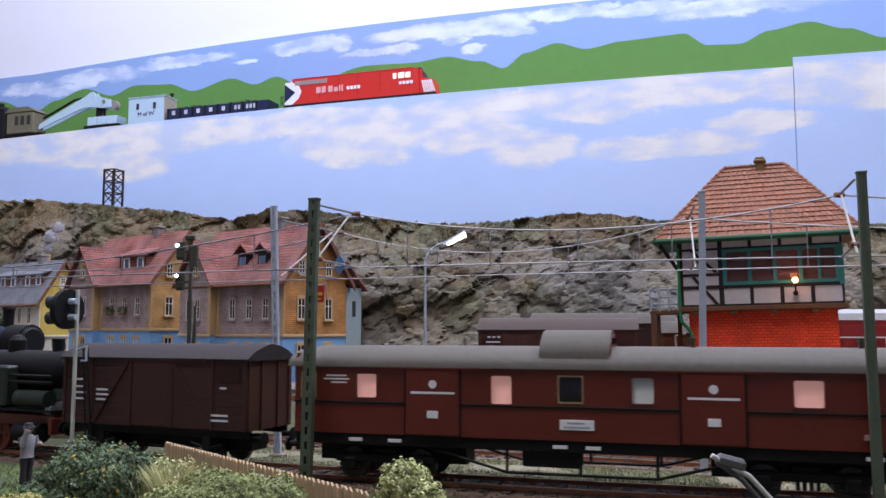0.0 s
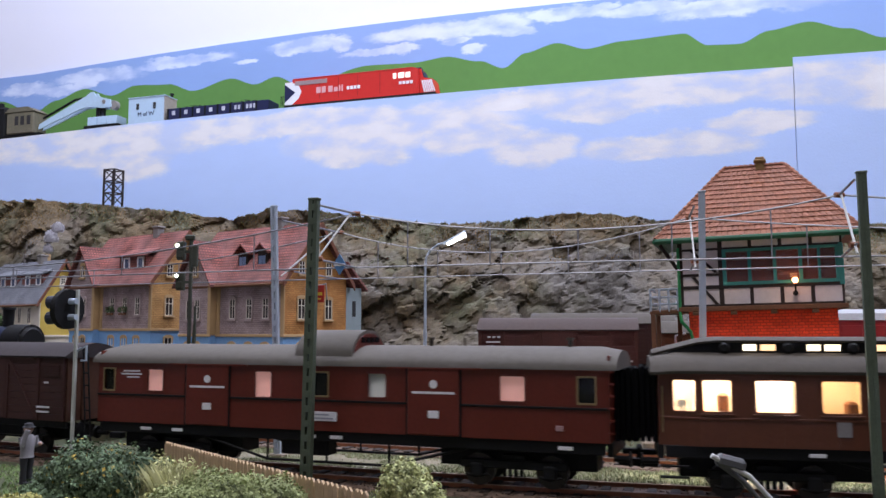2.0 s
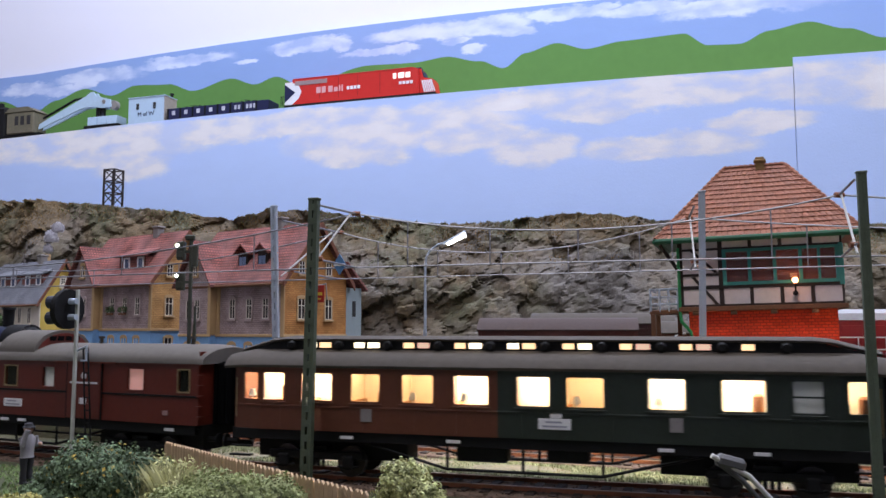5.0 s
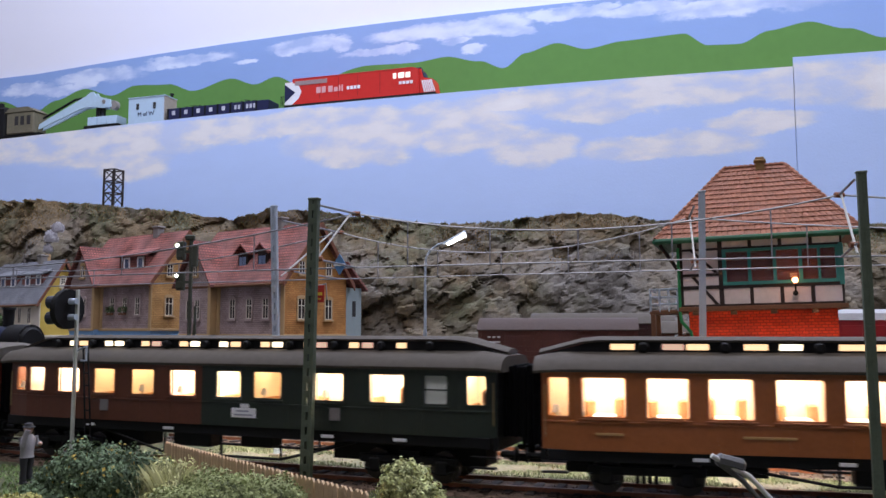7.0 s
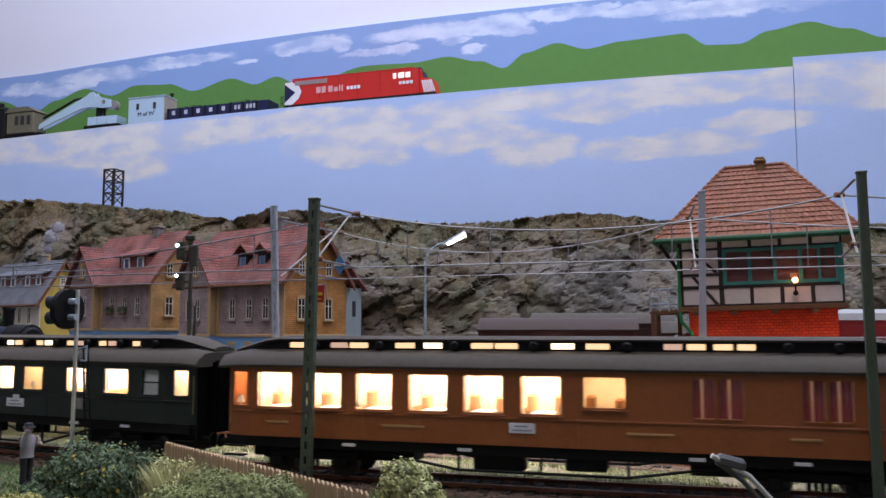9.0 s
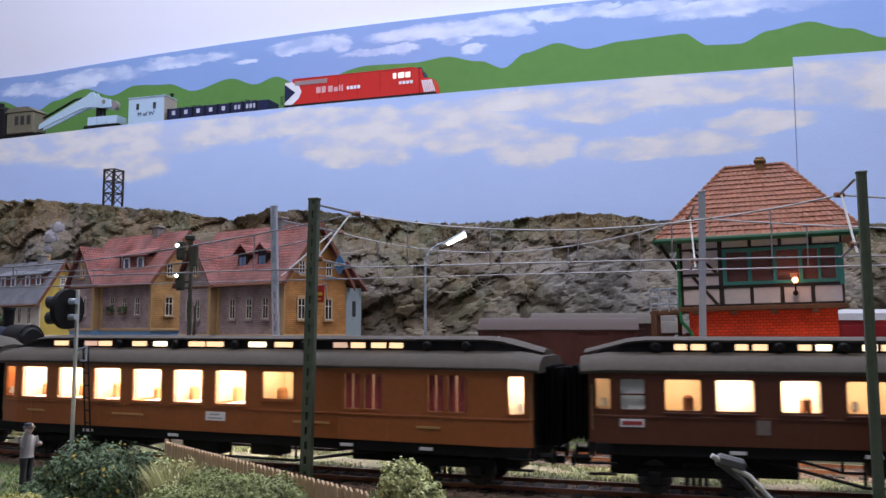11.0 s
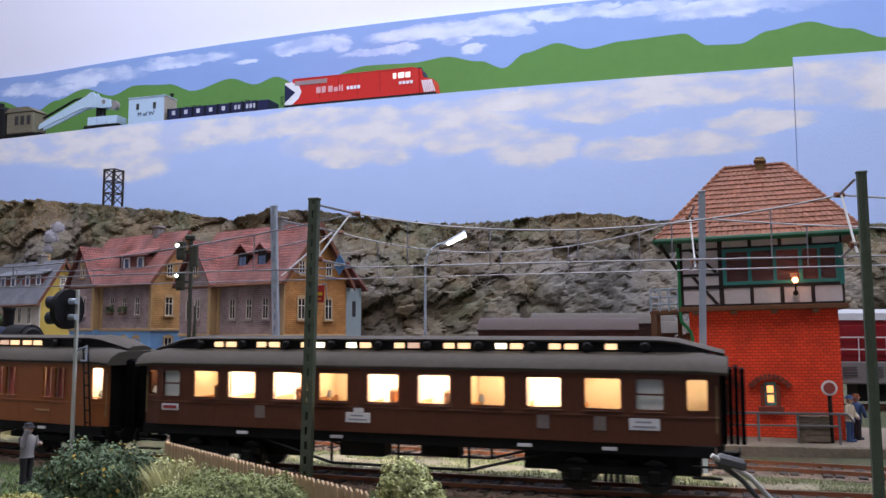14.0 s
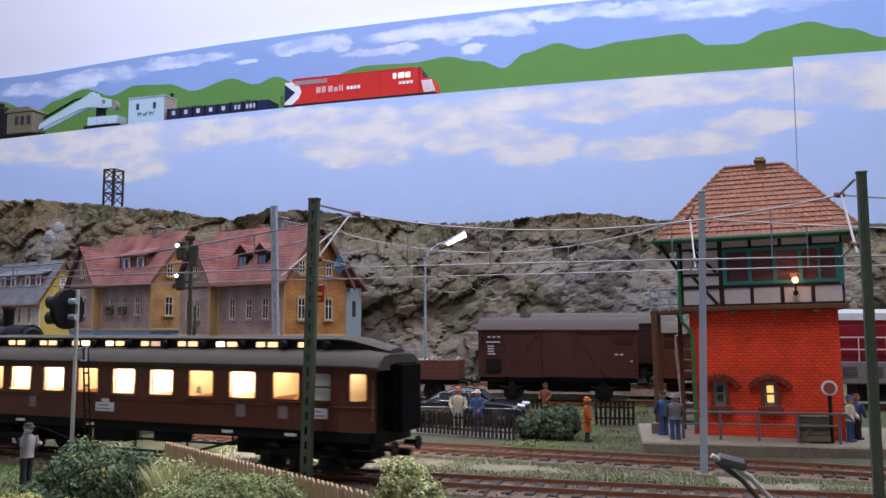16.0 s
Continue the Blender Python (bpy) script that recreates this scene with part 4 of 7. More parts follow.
    for a in (-470, -455, -396, -385, -300):
        plate(c, a - cA, a + 5 - cA, base - 2.8, base - 1.6, M_WHITE, 0, -15.7, "frame_lettering", "tiny pale frame lettering")


baggage_van()


def boarded_side(parent, x0, x1, z0, z1, y, mat_, n=9):
    h = (z1 - z0) / n
    me = mesh_of("board", Geo().box(x0, x1, y, y + 0.8, 0.06, h - 0.06, 0.12), mat_)
    for k in range(n):
        piece("board", me, parent, at(0, 0, z0 + k * h))


def goods_wagon(name, L, label, body, roof_mat, z=0.0, hi=46.5, rise=8.0, end_body=None, group="goods wagons"):
    """A covered two-axle wagon, boarded, with a sliding door."""
    c = thing(name, at(0, 0, z), label, "goods wagon", group)
    eave, base, arch = hi - rise, 15.0, rise / 8
    for y in (-15.2, 14.4):
        boarded_side(c, -L / 2, L / 2, base, eave, y, body)
        part("sliding_door", Geo().box(-9, 10, y - 0.7 if y < 0 else y + 0.7, y + 0.1 if y < 0 else y + 1.5, base + 0.5, eave - 1, 0.2), body, c, "plain sliding door")
        yy = y - 0.6 if y < 0 else y + 0.8
        for x in (-L / 2, -L / 2 + 15, -11, 10, L / 2 - 17, L / 2 - 1.4):
            part("upright", Geo().box(x, x + 1.4, yy, yy + 0.7, base, eave, 0.1), body, c)
        for a, b in ((-L / 2 + 16, -11), (L / 2 - 17, 10)):
            n = (b - a)
            g = Geo()
            g.add([(a, yy, base + 1), (a + 2 * (1 if n > 0 else -1), yy, base + 1), (b, yy, eave - 1), (b - 2 * (1 if n > 0 else -1), yy, eave - 1), (a, yy + 0.6, base + 1), (a + 2 * (1 if n > 0 else -1), yy + 0.6, base + 1), (b, yy + 0.6, eave - 1), (b - 2 * (1 if n > 0 else -1), yy + 0.6, eave - 1)],
                  [(0, 1, 2, 3), (4, 7, 6, 5), (0, 4, 5, 1), (2, 6, 7, 3), (1, 5, 6, 2), (0, 3, 7, 4)])
            part("diagonal_brace", g, body, c)
        part("door_rail", Geo().box(-14, 28, yy - 0.3, yy + 0.6, eave - 0.9, eave - 0.3), body, c)
    for x0, s in ((-L / 2 + 2, -1), (L / 2 - 14, 1)):
        v = part("louvre", Geo().panel(x0, x0 + 11, eave - 8, eave - 3, [], -15.35, -15.1), body, c)
        for k in range(5):
            part("slat", Geo().box(x0, x0 + 11, -15.7, -15.3, eave - 7.8 + k, eave - 7.4 + k), body, v)
    for x0, x1 in ((-L / 2, -L / 2 + 0.8), (L / 2 - 0.8, L / 2)):
        g = Geo().prism([(-14.4, base), (14.4, base), (14.4, eave), (8, eave + 5.2 * arch), (0, eave + 7 * arch), (-8, eave + 5.2 * arch), (-14.4, eave)], x0, x1, "x")
        part("end_wall", g, end_body or body, c)
        xs = x0 - 0.6 if x0 < 0 else x1 - 0.1
        for y in (-14.4, -6, 5, 13):
            part("end_post", Geo().box(xs, xs + 0.7, y, y + 1.4, base, eave + 1), end_body or body, c)
    secs = []
    for x in (-L / 2 - 1.2, L / 2 + 1.2):
        secs.append([(x, -16.2, eave - 0.3), (x, -16.4, eave + 0.5), (x, -12, eave + 4.2 * arch), (x, -6, eave + 6.8 * arch), (x, 0, eave + 8 * arch), (x, 6, eave + 6.8 * arch), (x, 12, eave + 4.2 * arch), (x, 16.4, eave + 0.5), (x, 16.2, eave - 0.3)])
    part("roof", Geo().loft(secs), roof_mat, c, "arched grey-brown roof", 40)
    g = Geo()
    for y in (-13.5, 12.5):
        g.box(-L / 2, L / 2, y, y + 1, base - 3, base, 0.2)
        for x in (-L * 0.29, L * 0.29):
            g.box(x - 2, x + 2, y - 0.5, y + 1.3, 3.5, base - 3, 0.3)
            g.tube([(x - 8, y + 0.5, 9.5), (x, y + 0.5, 7.6), (x + 8, y + 0.5, 9.5)], 0.7)
    # The long centre block is added to darken the shaded gap below the wagon.
    g.box(-L / 2 + 4, L / 2 - 4, -5, 5, 6.5, 12).box(-L * 0.2, L * 0.2, -8, -7, 6, 6.8)
    part("underframe", g, M_BLACK, c)
    add_wheels(c, (-L * 0.29, L * 0.29)) if name == "covered_wagon" and group == "coaches of the passing train" else [piece("wheelset", WHEELSET, c, at(x, 0, 5.6)) for x in (-L * 0.29, L * 0.29)]
    for x, d in ((-L / 2, -1), (L / 2, 1)):
        for y in (-10, 10):
            part("buffer", Geo().cyl((x, y, 12), (x + d * 4.5, y, 12), 1.1, n=8).cyl((x + d * 4.5, y, 12), (x + d * 5.2, y, 12), 2.6, n=14), M_BLACK, c)
    return c


M_RUSTEND = mat("rust_brown_end_boards", (0.055, 0.019, 0.008), 0.7, 0.25, 120)
M_ROOFDARK = mat("sooty_purple_grey_roof", (0.040, 0.033, 0.034), 0.8, 0.2, 60, gloss=0.15)
W1 = goods_wagon("covered_wagon", 94, "dark brown boarded covered goods wagon behind the locomotive", M_WAGON, M_ROOFDARK, hi=48.4, rise=6.2, end_body=M_RUSTEND, group="coaches of the passing train")
KEYED.append((W1, 561.0))
for x, z, w in ((-41, 33, 6), (-41, 30, 6), (-41, 27.5, 7), (-41, 25, 6), (-28, 29, 6), (-28, 27, 6.5), (-28, 25, 5), (31, 20.5, 8), (31, 18.5, 8), (35, 31, 3)):
    part("lettering", Geo().box(x, x + w, -16.0, -15.9, z, z + 0.8), M_WHITE, W1)
# ---- buildings ----
def masonry(name, c1, c2, mortar, bw, bh, rough=0.8, bump=0.5, joint=0.09, dirt=0.2, weathered=None):
    """Brick or tile courses too small to pick out singly: bw, bh in millimetres."""
    m = mat(name, c1, rough, 0.15, 60, 0.0)
    nt = m.node_tree
    b = nt.nodes["Principled BSDF"]
    co = nt.nodes.new("ShaderNodeTexCoord")
    sep = nt.nodes.new("ShaderNodeSeparateXYZ")
    nt.links.new(co.outputs["Object"], sep.inputs[0])
    ad = nt.nodes.new("ShaderNodeMath")
    ad.operation = "ADD"
    nt.links.new(sep.outputs[0], ad.inputs[0])
    nt.links.new(sep.outputs[1], ad.inputs[1])
    cb = nt.nodes.new("ShaderNodeCombineXYZ")
    nt.links.new(ad.outputs[0], cb.inputs[0])
    nt.links.new(sep.outputs[2], cb.inputs[1])
    br = nt.nodes.new("ShaderNodeTexBrick")
    br.inputs["Scale"].default_value = 1.0
    br.inputs["Brick Width"].default_value, br.inputs["Row Height"].default_value = bw * MM, bh * MM
    br.inputs["Mortar Size"].default_value, br.inputs["Mortar Smooth"].default_value = bh * joint * MM, 0.3
    br.inputs["Color1"].default_value, br.inputs["Color2"].default_value, br.inputs["Mortar"].default_value = (*c1, 1), (*c2, 1), (*mortar, 1)
    nt.links.new(cb.outputs[0], br.inputs["Vector"])
    n = nt.nodes.new("ShaderNodeTexNoise")
    n.inputs["Scale"].default_value, n.inputs["Detail"].default_value = 70, 6
    nt.links.new(co.outputs["Object"], n.inputs["Vector"])
    r = nt.nodes.new("ShaderNodeMapRange")
    r.inputs[1].default_value, r.inputs[2].default_value, r.inputs[3].default_value, r.inputs[4].default_value = 0.3, 0.7, 1 - dirt, 1 + dirt
    nt.links.new(n.outputs[0], r.inputs[0])
    mu = nt.nodes.new("ShaderNodeVectorMath")
    mu.operation = "SCALE"
    tone = br.outputs["Color"]
    if weathered:
        wn = nt.nodes.new("ShaderNodeTexNoise")
        wn.inputs["Scale"].default_value, wn.inputs["Detail"].default_value = 28, 5
        nt.links.new(co.outputs["Object"], wn.inputs["Vector"])
        wr = nt.nodes.new("ShaderNodeMapRange")
        wr.inputs[1].default_value, wr.inputs[2].default_value, wr.inputs[4].default_value = 0.38, 0.62, 0.65
        nt.links.new(wn.outputs[0], wr.inputs[0])
        mx = nt.nodes.new("ShaderNodeMix")
        mx.data_type = "RGBA"
        mx.inputs[7].default_value = (*weathered, 1)
        nt.links.new(wr.outputs[0], mx.inputs[0])
        nt.links.new(tone, mx.inputs[6])
        tone = mx.outputs[2]
    nt.links.new(tone, mu.inputs[0])
    nt.links.new(r.outputs[0], mu.inputs["Scale"])
    nt.links.new(mu.outputs[0], b.inputs["Base Color"])
    bp = nt.nodes.new("ShaderNodeBump")
    bp.invert = True
    bp.inputs["Strength"].default_value, bp.inputs["Distance"].default_value = bump, 0.0005
    nt.links.new(br.outputs["Fac"], bp.inputs["Height"])
    nt.links.new(bp.outputs[0], b.inputs["Normal"])
    return m


M_REDBRICK = masonry("bright_red_brick", (0.93, 0.085, 0.026), (0.78, 0.058, 0.020), (0.50, 0.036, 0.016), 2.9, 1.45, joint=0.13, dirt=0.2)
M_DARKBRICK = mat("dark_red_brown_brick", (0.19, 0.042, 0.026), 0.8, 0.2, 300, spread=0.3)
M_TIMBER = mat("black_brown_timber", (0.022, 0.014, 0.012), 0.7, 0.3)
M_PLASTER = mat("off_white_infill_plaster", (0.62, 0.57, 0.57), 0.85, 0.1, 60, dirt=0.2, dirt_colour=(0.35, 0.28, 0.22))
M_TEAL = mat("teal_window_paint", (0.035, 0.20, 0.18), 0.5, 0.12)
M_GUTTER = mat("dark_green_gutter_paint", (0.015, 0.10, 0.05), 0.5, 0.15)
M_PIPE = mat("green_downpipe", (0.02, 0.22, 0.075), 0.45, 0.15)
M_CLAY = mat("clay_roof_tile", (0.28, 0.108, 0.062), 0.75, 0.2, 90, spread=0.28, dirt=0.2, dirt_colour=(0.14, 0.07, 0.045))
# Darker copy of the clay for the roof shell: shade between tiles as colour.
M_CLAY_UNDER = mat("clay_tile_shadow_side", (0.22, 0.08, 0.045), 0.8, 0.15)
M_WOODBROWN = mat("brown_stained_timber", (0.14, 0.062, 0.03), 0.7, 0.25)
M_WOODGREY = mat("weathered_plank", (0.16, 0.13, 0.10), 0.85, 0.25, spread=0.2)
M_ROOMRED = mat("dark_red_room_blind", (0.16, 0.045, 0.035), 0.8, 0.12)
M_PLATFORM = mat("sandy_concrete_platform", (0.21, 0.175, 0.135), 0.9, 0.25, 90, 0.6)
M_RAILGREY = mat("grey_painted_rail", (0.13, 0.13, 0.14), 0.5, 0.12)
GLOW_LAMP = glow("orange_lamp_bulb", (1.0, 0.42, 0.17), 10)
GLOW_WINDOW = glow("lit_room_window", (1.0, 0.40, 0.12), 1.5)
M_INSIDE = mat("dark_room_interior", (0.03, 0.028, 0.03), 0.9, 0.1)


def tile_plane(quad, courses, across, material):
    """Overlapping roof tiles as small slabs over the quad (eave left, eave right, ridge right, ridge left)."""
    a, b, c, d = [Vector(p) for p in quad]
    n = (b - a).cross(d - a).normalized()
    rnd = random.Random(2)
    g = Geo()
    for r in range(courses):
        t0, t1 = r / courses, (r + 1.25) / courses
        l0, r0, l1, r1 = a.lerp(d, t0), b.lerp(c, t0), a.lerp(d, min(t1, 1)), b.lerp(c, min(t1, 1))
        k = max(3, round(across * (r0 - l0).length / (b - a).length))
        for i in range(k):
            u0, u1 = (i + 0.04) / k, (i + 0.96) / k
            lift = 0.55 + rnd.uniform(-0.1, 0.12)
            p = [l0.lerp(r0, u0) + n * lift, l0.lerp(r0, u1) + n * lift, l1.lerp(r1, u1) + n * 0.05, l1.lerp(r1, u0) + n * 0.05, l0.lerp(r0, u0) - n * 0.1, l0.lerp(r0, u1) - n * 0.1]
            mid = (p[0] + p[1]) / 2 + n * 0.22
            g.add([tuple(q) for q in p] + [tuple(mid), tuple((p[2] + p[3]) / 2 + n * 0.15)], [(0, 6, 7, 3), (6, 1, 2, 7), (4, 5, 1, 6, 0), (4, 0, 3), (5, 2, 1)])
    return g


BOX = at(125, 427, 3.2, -20, 0, -1.1)


def signal_box():
    b = thing("signal_box", BOX, "red brick signal box, half-timbered upper floor, clay hip roof", "signal box")
    W, Dp, H = 68.4, 46, 60
    # brick tower with two small arched windows
    wins = [(8.8, 17.2, 13.5, 25), (32.0, 40.4, 13.5, 25)]
    part("brick_wall", Geo().panel(0, W, -3, H, [(x + 1.5, X - 1.5, z, Z) for x, X, z, Z in wins], 0, 3), M_REDBRICK, b, "bright red brick front")
    part("brick_wall", Geo().box(0, 3, 3, Dp, -3, H), M_REDBRICK, b)
    part("brick_wall", Geo().box(W - 3, W, 3, Dp, -3, H), M_REDBRICK, b)
    part("brick_wall", Geo().box(3, W - 3, Dp - 3, Dp, -3, H), M_REDBRICK, b)
    for k, (x0, x1, z0, z1) in enumerate(wins):
        w = part("window", Geo().panel(x0 + 1.5, x1 - 1.5, z0, z1, [(x0 + 2.7, x1 - 2.7, z0 + 1.6, (z0 + z1) / 2 - 0.5), (x0 + 2.7, x1 - 2.7, (z0 + z1) / 2 + 0.5, z1 - 1.8)], 0.6, 1.4), mat("pale_teal_frame", (0.12, 0.28, 0.24), 0.5), b, "small teal framed window" + (", lit from inside" if k else ""))
        part("pane", Geo().box(x0 + 2, x1 - 2, 1.6, 1.9, z0, z1), GLOW_WINDOW if k else M_ROOMRED, w)
        part("sill", Geo().box(x0 - 1.5, x1 + 1.5, -2.6, 0.4, z0 - 2.8, z0 - 0.2, 0.2), M_DARKBRICK, w)
        cx = (x0 + x1) / 2
        for i in range(11):
            t = radians(-52 + 104 * i / 10)
            me = Geo().box(-0.82, 0.82, -2.4, 0.3, 0, 2.6, 0.12)
            part("arch_brick", me.moved(Matrix.Translation((cx + 9.5 * math.sin(t), 0, z1 - 8.2 + 9.5 * math.cos(t))) @ Matrix.Rotation(t, 4, "Y")), M_DARKBRICK, w)
        for sx in (x0 - 0.3, x1 - 1.4):
            part("jamb_brick", Geo().box(sx, sx + 1.7, -0.9, 0.3, z0 - 0.4, z1 - 1, 0.15), M_DARKBRICK, w)
    # upper floor, half-timbered
    z0, z1, x0, x1 = H, 95.4, -4, 71.4
    part("floor_beam", Geo().box(x0 - 0.5, x1 + 1.5, -4.4, Dp + 2, H - 0.2, H + 2.2, 0.3), M_WOODBROWN, b, "brown floor beam")
    for x in (2, 20, 38.5, 57):
        part("corbel", Geo().box(x, x + 3, -4.2, 0.2, H - 2, H - 0.3, 0.2), M_WOODBROWN, b)
    yf = -3.2
    part("upper_wall", Geo().panel(x0, x1, H + 2.2, z1, [(17, 71, 72.5, 90)], yf, yf + 1.5), M_PLASTER, b, "off-white plaster infill")
    part("upper_wall", Geo().box(x0, x0 + 1.5, yf + 1.5, Dp, H + 2.2, z1), M_PLASTER, b)
    part("upper_wall", Geo().box(x1 - 1.5, x1, yf + 1.5, Dp, H + 2.2, z1), M_PLASTER, b)
    part("upper_wall", Geo().box(x0 + 1.5, x1 - 1.5, Dp - 1.5, Dp, H + 2.2, z1), M_PLASTER, b)
    beams = [(x0, x0 + 2.2, H + 2.2, z1), (15.2, 17.4, H + 2.2, z1), (29.5, 31.2, H + 2.2, 71), (43.3, 45, H + 2.2, 71), (57, 58.7, H + 2.2, 71), (70.6, x1 + 0.2, H + 2.2, z1), (x0, x1, 70.8, 72.6), (x0, x1, 90, 91.2), (x0, 15.2, 77.2, 78.6), (3.5, 5.2, 91, z1), (29.5, 31.2, 91, z1), (43.3, 45, 91, z1), (57, 58.7, 91, z1), (x0, x1, H + 2.2, H + 3.2)]
    for a, c, e, f in beams:
        part("timber_beam", Geo().box(a, c, yf - 0.5, yf + 0.2, e, f, 0.15), M_TIMBER, b)
    for za, zb in ((H + 3, 77), (78.8, 90)):
        g = Geo().prism([(2, zb), (4, zb), (15.2, za), (13.2, za)], yf - 0.45, yf + 0.1)
        part("timber_brace", g, M_TIMBER, b)
    wf = part("signal_window", Geo().panel(17.2, 70.8, 72.4, 90.2, [(19, 29, 74, 88.8), (30.6, 40.6, 74, 88.8), (42.2, 52.2, 74, 88.8), (53.8, 60.6, 74, 88.8), (61.8, 68.4, 74, 88.8)], yf - 0.8, yf + 1.0), M_TEAL, b, "long teal framed signal window")
    for a, c in ((19, 29), (30.6, 40.6), (42.2, 52.2), (53.8, 60.6), (61.8, 68.4)):
        p = part("pane", Geo().box(a, c, yf + 0.1, yf + 0.3, 74, 88.8), M_GLASS, wf)
        p.visible_shadow = False
        part("blind", Geo().box(a, c, yf + 1.1, yf + 1.3, 74, 88.8), M_ROOMRED, wf)
    # hip roof
    e, top = z1 + 0.5, 135
    A, B, C, D = (-14, -11, e), (80.4, -11, e), (80.4, Dp + 9, e), (-14, Dp + 9, e)
    R0, R1 = (20, 20, top), (49.5, 20, top)
    g = Geo().add([A, B, C, D, R0, R1], [(0, 1, 5, 4), (1, 2, 5), (2, 3, 4, 5), (3, 0, 4), (0, 3, 2, 1)])
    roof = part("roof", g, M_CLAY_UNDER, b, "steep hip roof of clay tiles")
    tagged(part("roof_tiles", tile_plane((A, B, R1, R0), 15, 36, M_CLAY), M_CLAY, roof), kind="stuff")
    tagged(part("roof_tiles", tile_plane((D, A, R0, R0), 15, 24, M_CLAY), M_CLAY, roof), kind="stuff")
    tagged(part("roof_tiles", tile_plane((B, C, R1, R1), 15, 24, M_CLAY), M_CLAY, roof), kind="stuff")
    for p, q, n in ((A, R0, 17), (B, R1, 17), (R0, R1, 12)):
        for i in range(n):
            t0, t1 = i / n, (i + 1.1) / n
            a, c = Vector(p).lerp(Vector(q), t0), Vector(p).lerp(Vector(q), t1)
            part("ridge_tile", Geo().cyl(a + Vector((0, 0, 0.4)), c + Vector((0, 0, 0.1)), 1.15, 0.85, 6), M_CLAY, roof)
    part("chimney", Geo().box(35.5, 39.8, 17.5, 22.5, top - 3, top + 1.6, 0.3).box(34.7, 40.6, 16.7, 23.3, top + 1.6, top + 3.2, 0.4).box(35.5, 39.8, 17.5, 22.5, top + 3.2, top + 4.4, 0.3), mat("yellow_brown_chimney", (0.25, 0.15, 0.06), 0.8, 0.2), roof, "squat yellow-brown chimney")
    for p, q in ((A, B), (D, A)):
        part("gutter", Geo().cyl(Vector(p) + Vector((0, 0, -0.9)), Vector(q) + Vector((0, 0, -0.9)), 1.5, n=8), M_GUTTER, b, "dark green gutter")
    part("soffit", Geo().box(-13, W + 6, -10, Dp + 8, e - 0.6, e - 0.1), M_GUTTER, b)
    part("eave_bracket", Geo().tube([(-12.5, -3.5, e - 2), (-4.2, -3.5, e - 15)], 1.0), M_TIMBER, b)
    part("corner_post", Geo().box(x1 - 1.6, x1 + 0.5, yf - 0.9, yf + 0.9, 71, 91, 0.2), M_TEAL, b)
    part("corner_post", Geo().box(x0 - 0.5, x0 + 0.9, yf - 1.0, yf + 0.6, 58, 92, 0.2), M_PIPE, b, "green downpipe section")
    part("downpipe", Geo().tube([(-4, -3.6, 60), (-3.4, -3.8, 55), (0.5, -1.4, 50), (1.2, -1.2, 47), (1.2, -1.2, 2)], 0.85, 8), M_PIPE, b, "green downpipe")
    # outside gallery and stair
    g = Geo().box(-19, -4, -2, 26, H - 1, H + 1, 0.2)
    part("gallery_floor", g, M_WOODBROWN, b)
    for x, y in ((-17.5, -1), (-17.5, 24), (-6.5, 24)):
        part("gallery_post", Geo().box(x - 1.1, x + 1.1, y - 1.1, y + 1.1, -2, H - 1, 0.2), M_WOODBROWN, b, "brown timber post")
    part("post_footing", Geo().box(-20.5, -14.5, -4, 2, -4, 5, 0.5), M_PLATFORM, b)
    for z in (64, 67.5, 71.5):
        part("gallery_rail", Geo().tube([(-4.5, -1.5, z), (-18.5, -1.5, z), (-18.5, 26, z)], 0.6), M_STEEL, b, "bluish grey gallery rail")
    for x in (-18.5, -14, -9.5, -5):
        part("gallery_baluster", Geo().tube([(x, -1.5, H), (x, -1.5, 71.8)], 0.6), M_STEEL, b)
    for i in range(2, 9):
        part("stair_tread", Geo().box(-9.5, -2, 22 + i * 3.4, 25.4 + i * 3.4, H - 8 - i * 6, H - 7 - i * 6, 0.1), M_STEEL, b)
    part("stair_rail", Geo().tube([(-4, 27, H - 11), (-9.5, 29, H - 12), (-9.5, 52, 14)], 0.5).tube([(-9.5, 29, H - 12), (-9.5, 29, H - 22)], 0.5).tube([(-9.5, 29, H - 20), (-9.5, 52, 6)], 0.6), M_WHITE, b)
    # wall lamp
    lampx = 50
    part("lamp_arm", Geo().tube([(lampx, -3.5, 66.5), (lampx, -6.5, 68), (lampx, -7, 72.5)], 0.45).ball((lampx, -5.0, 67.5), 1.3, 8, 5), M_BLACK, b)
    part("lamp_bulb", Geo().ball((lampx, -7, 73.6), 1.35, 10, 8), GLOW_LAMP, b, "glowing orange bulb")
    # railing along the platform
    for x in (-4, 13, 30, 47, 64.5):
        part("railing_post", Geo().box(x - 0.6, x + 0.6, -17.6, -16.4, -2.6, 11.8, 0.15), M_RAILGREY, b)
    part("railing_bar", Geo().tube([(-10, -17, 8), (-8, -17, 11.6), (68, -17, 11.6), (70.5, -17, 8)], 0.6), M_RAILGREY, b)
    part("railing_bar", Geo().tube([(-4, -17, 6), (64, -17, 6)], 0.5), M_RAILGREY, b)
    return b


signal_box()
area = bpy.data.lights.new("signal_box_bulb", "POINT")
area.energy, area.color, area.shadow_soft_size = 0.0012, (1.0, 0.45, 0.2), 0.002
lamp = new("signal_box_bulb", area)
lamp.matrix_world = BOX @ at(50, -11, 76)

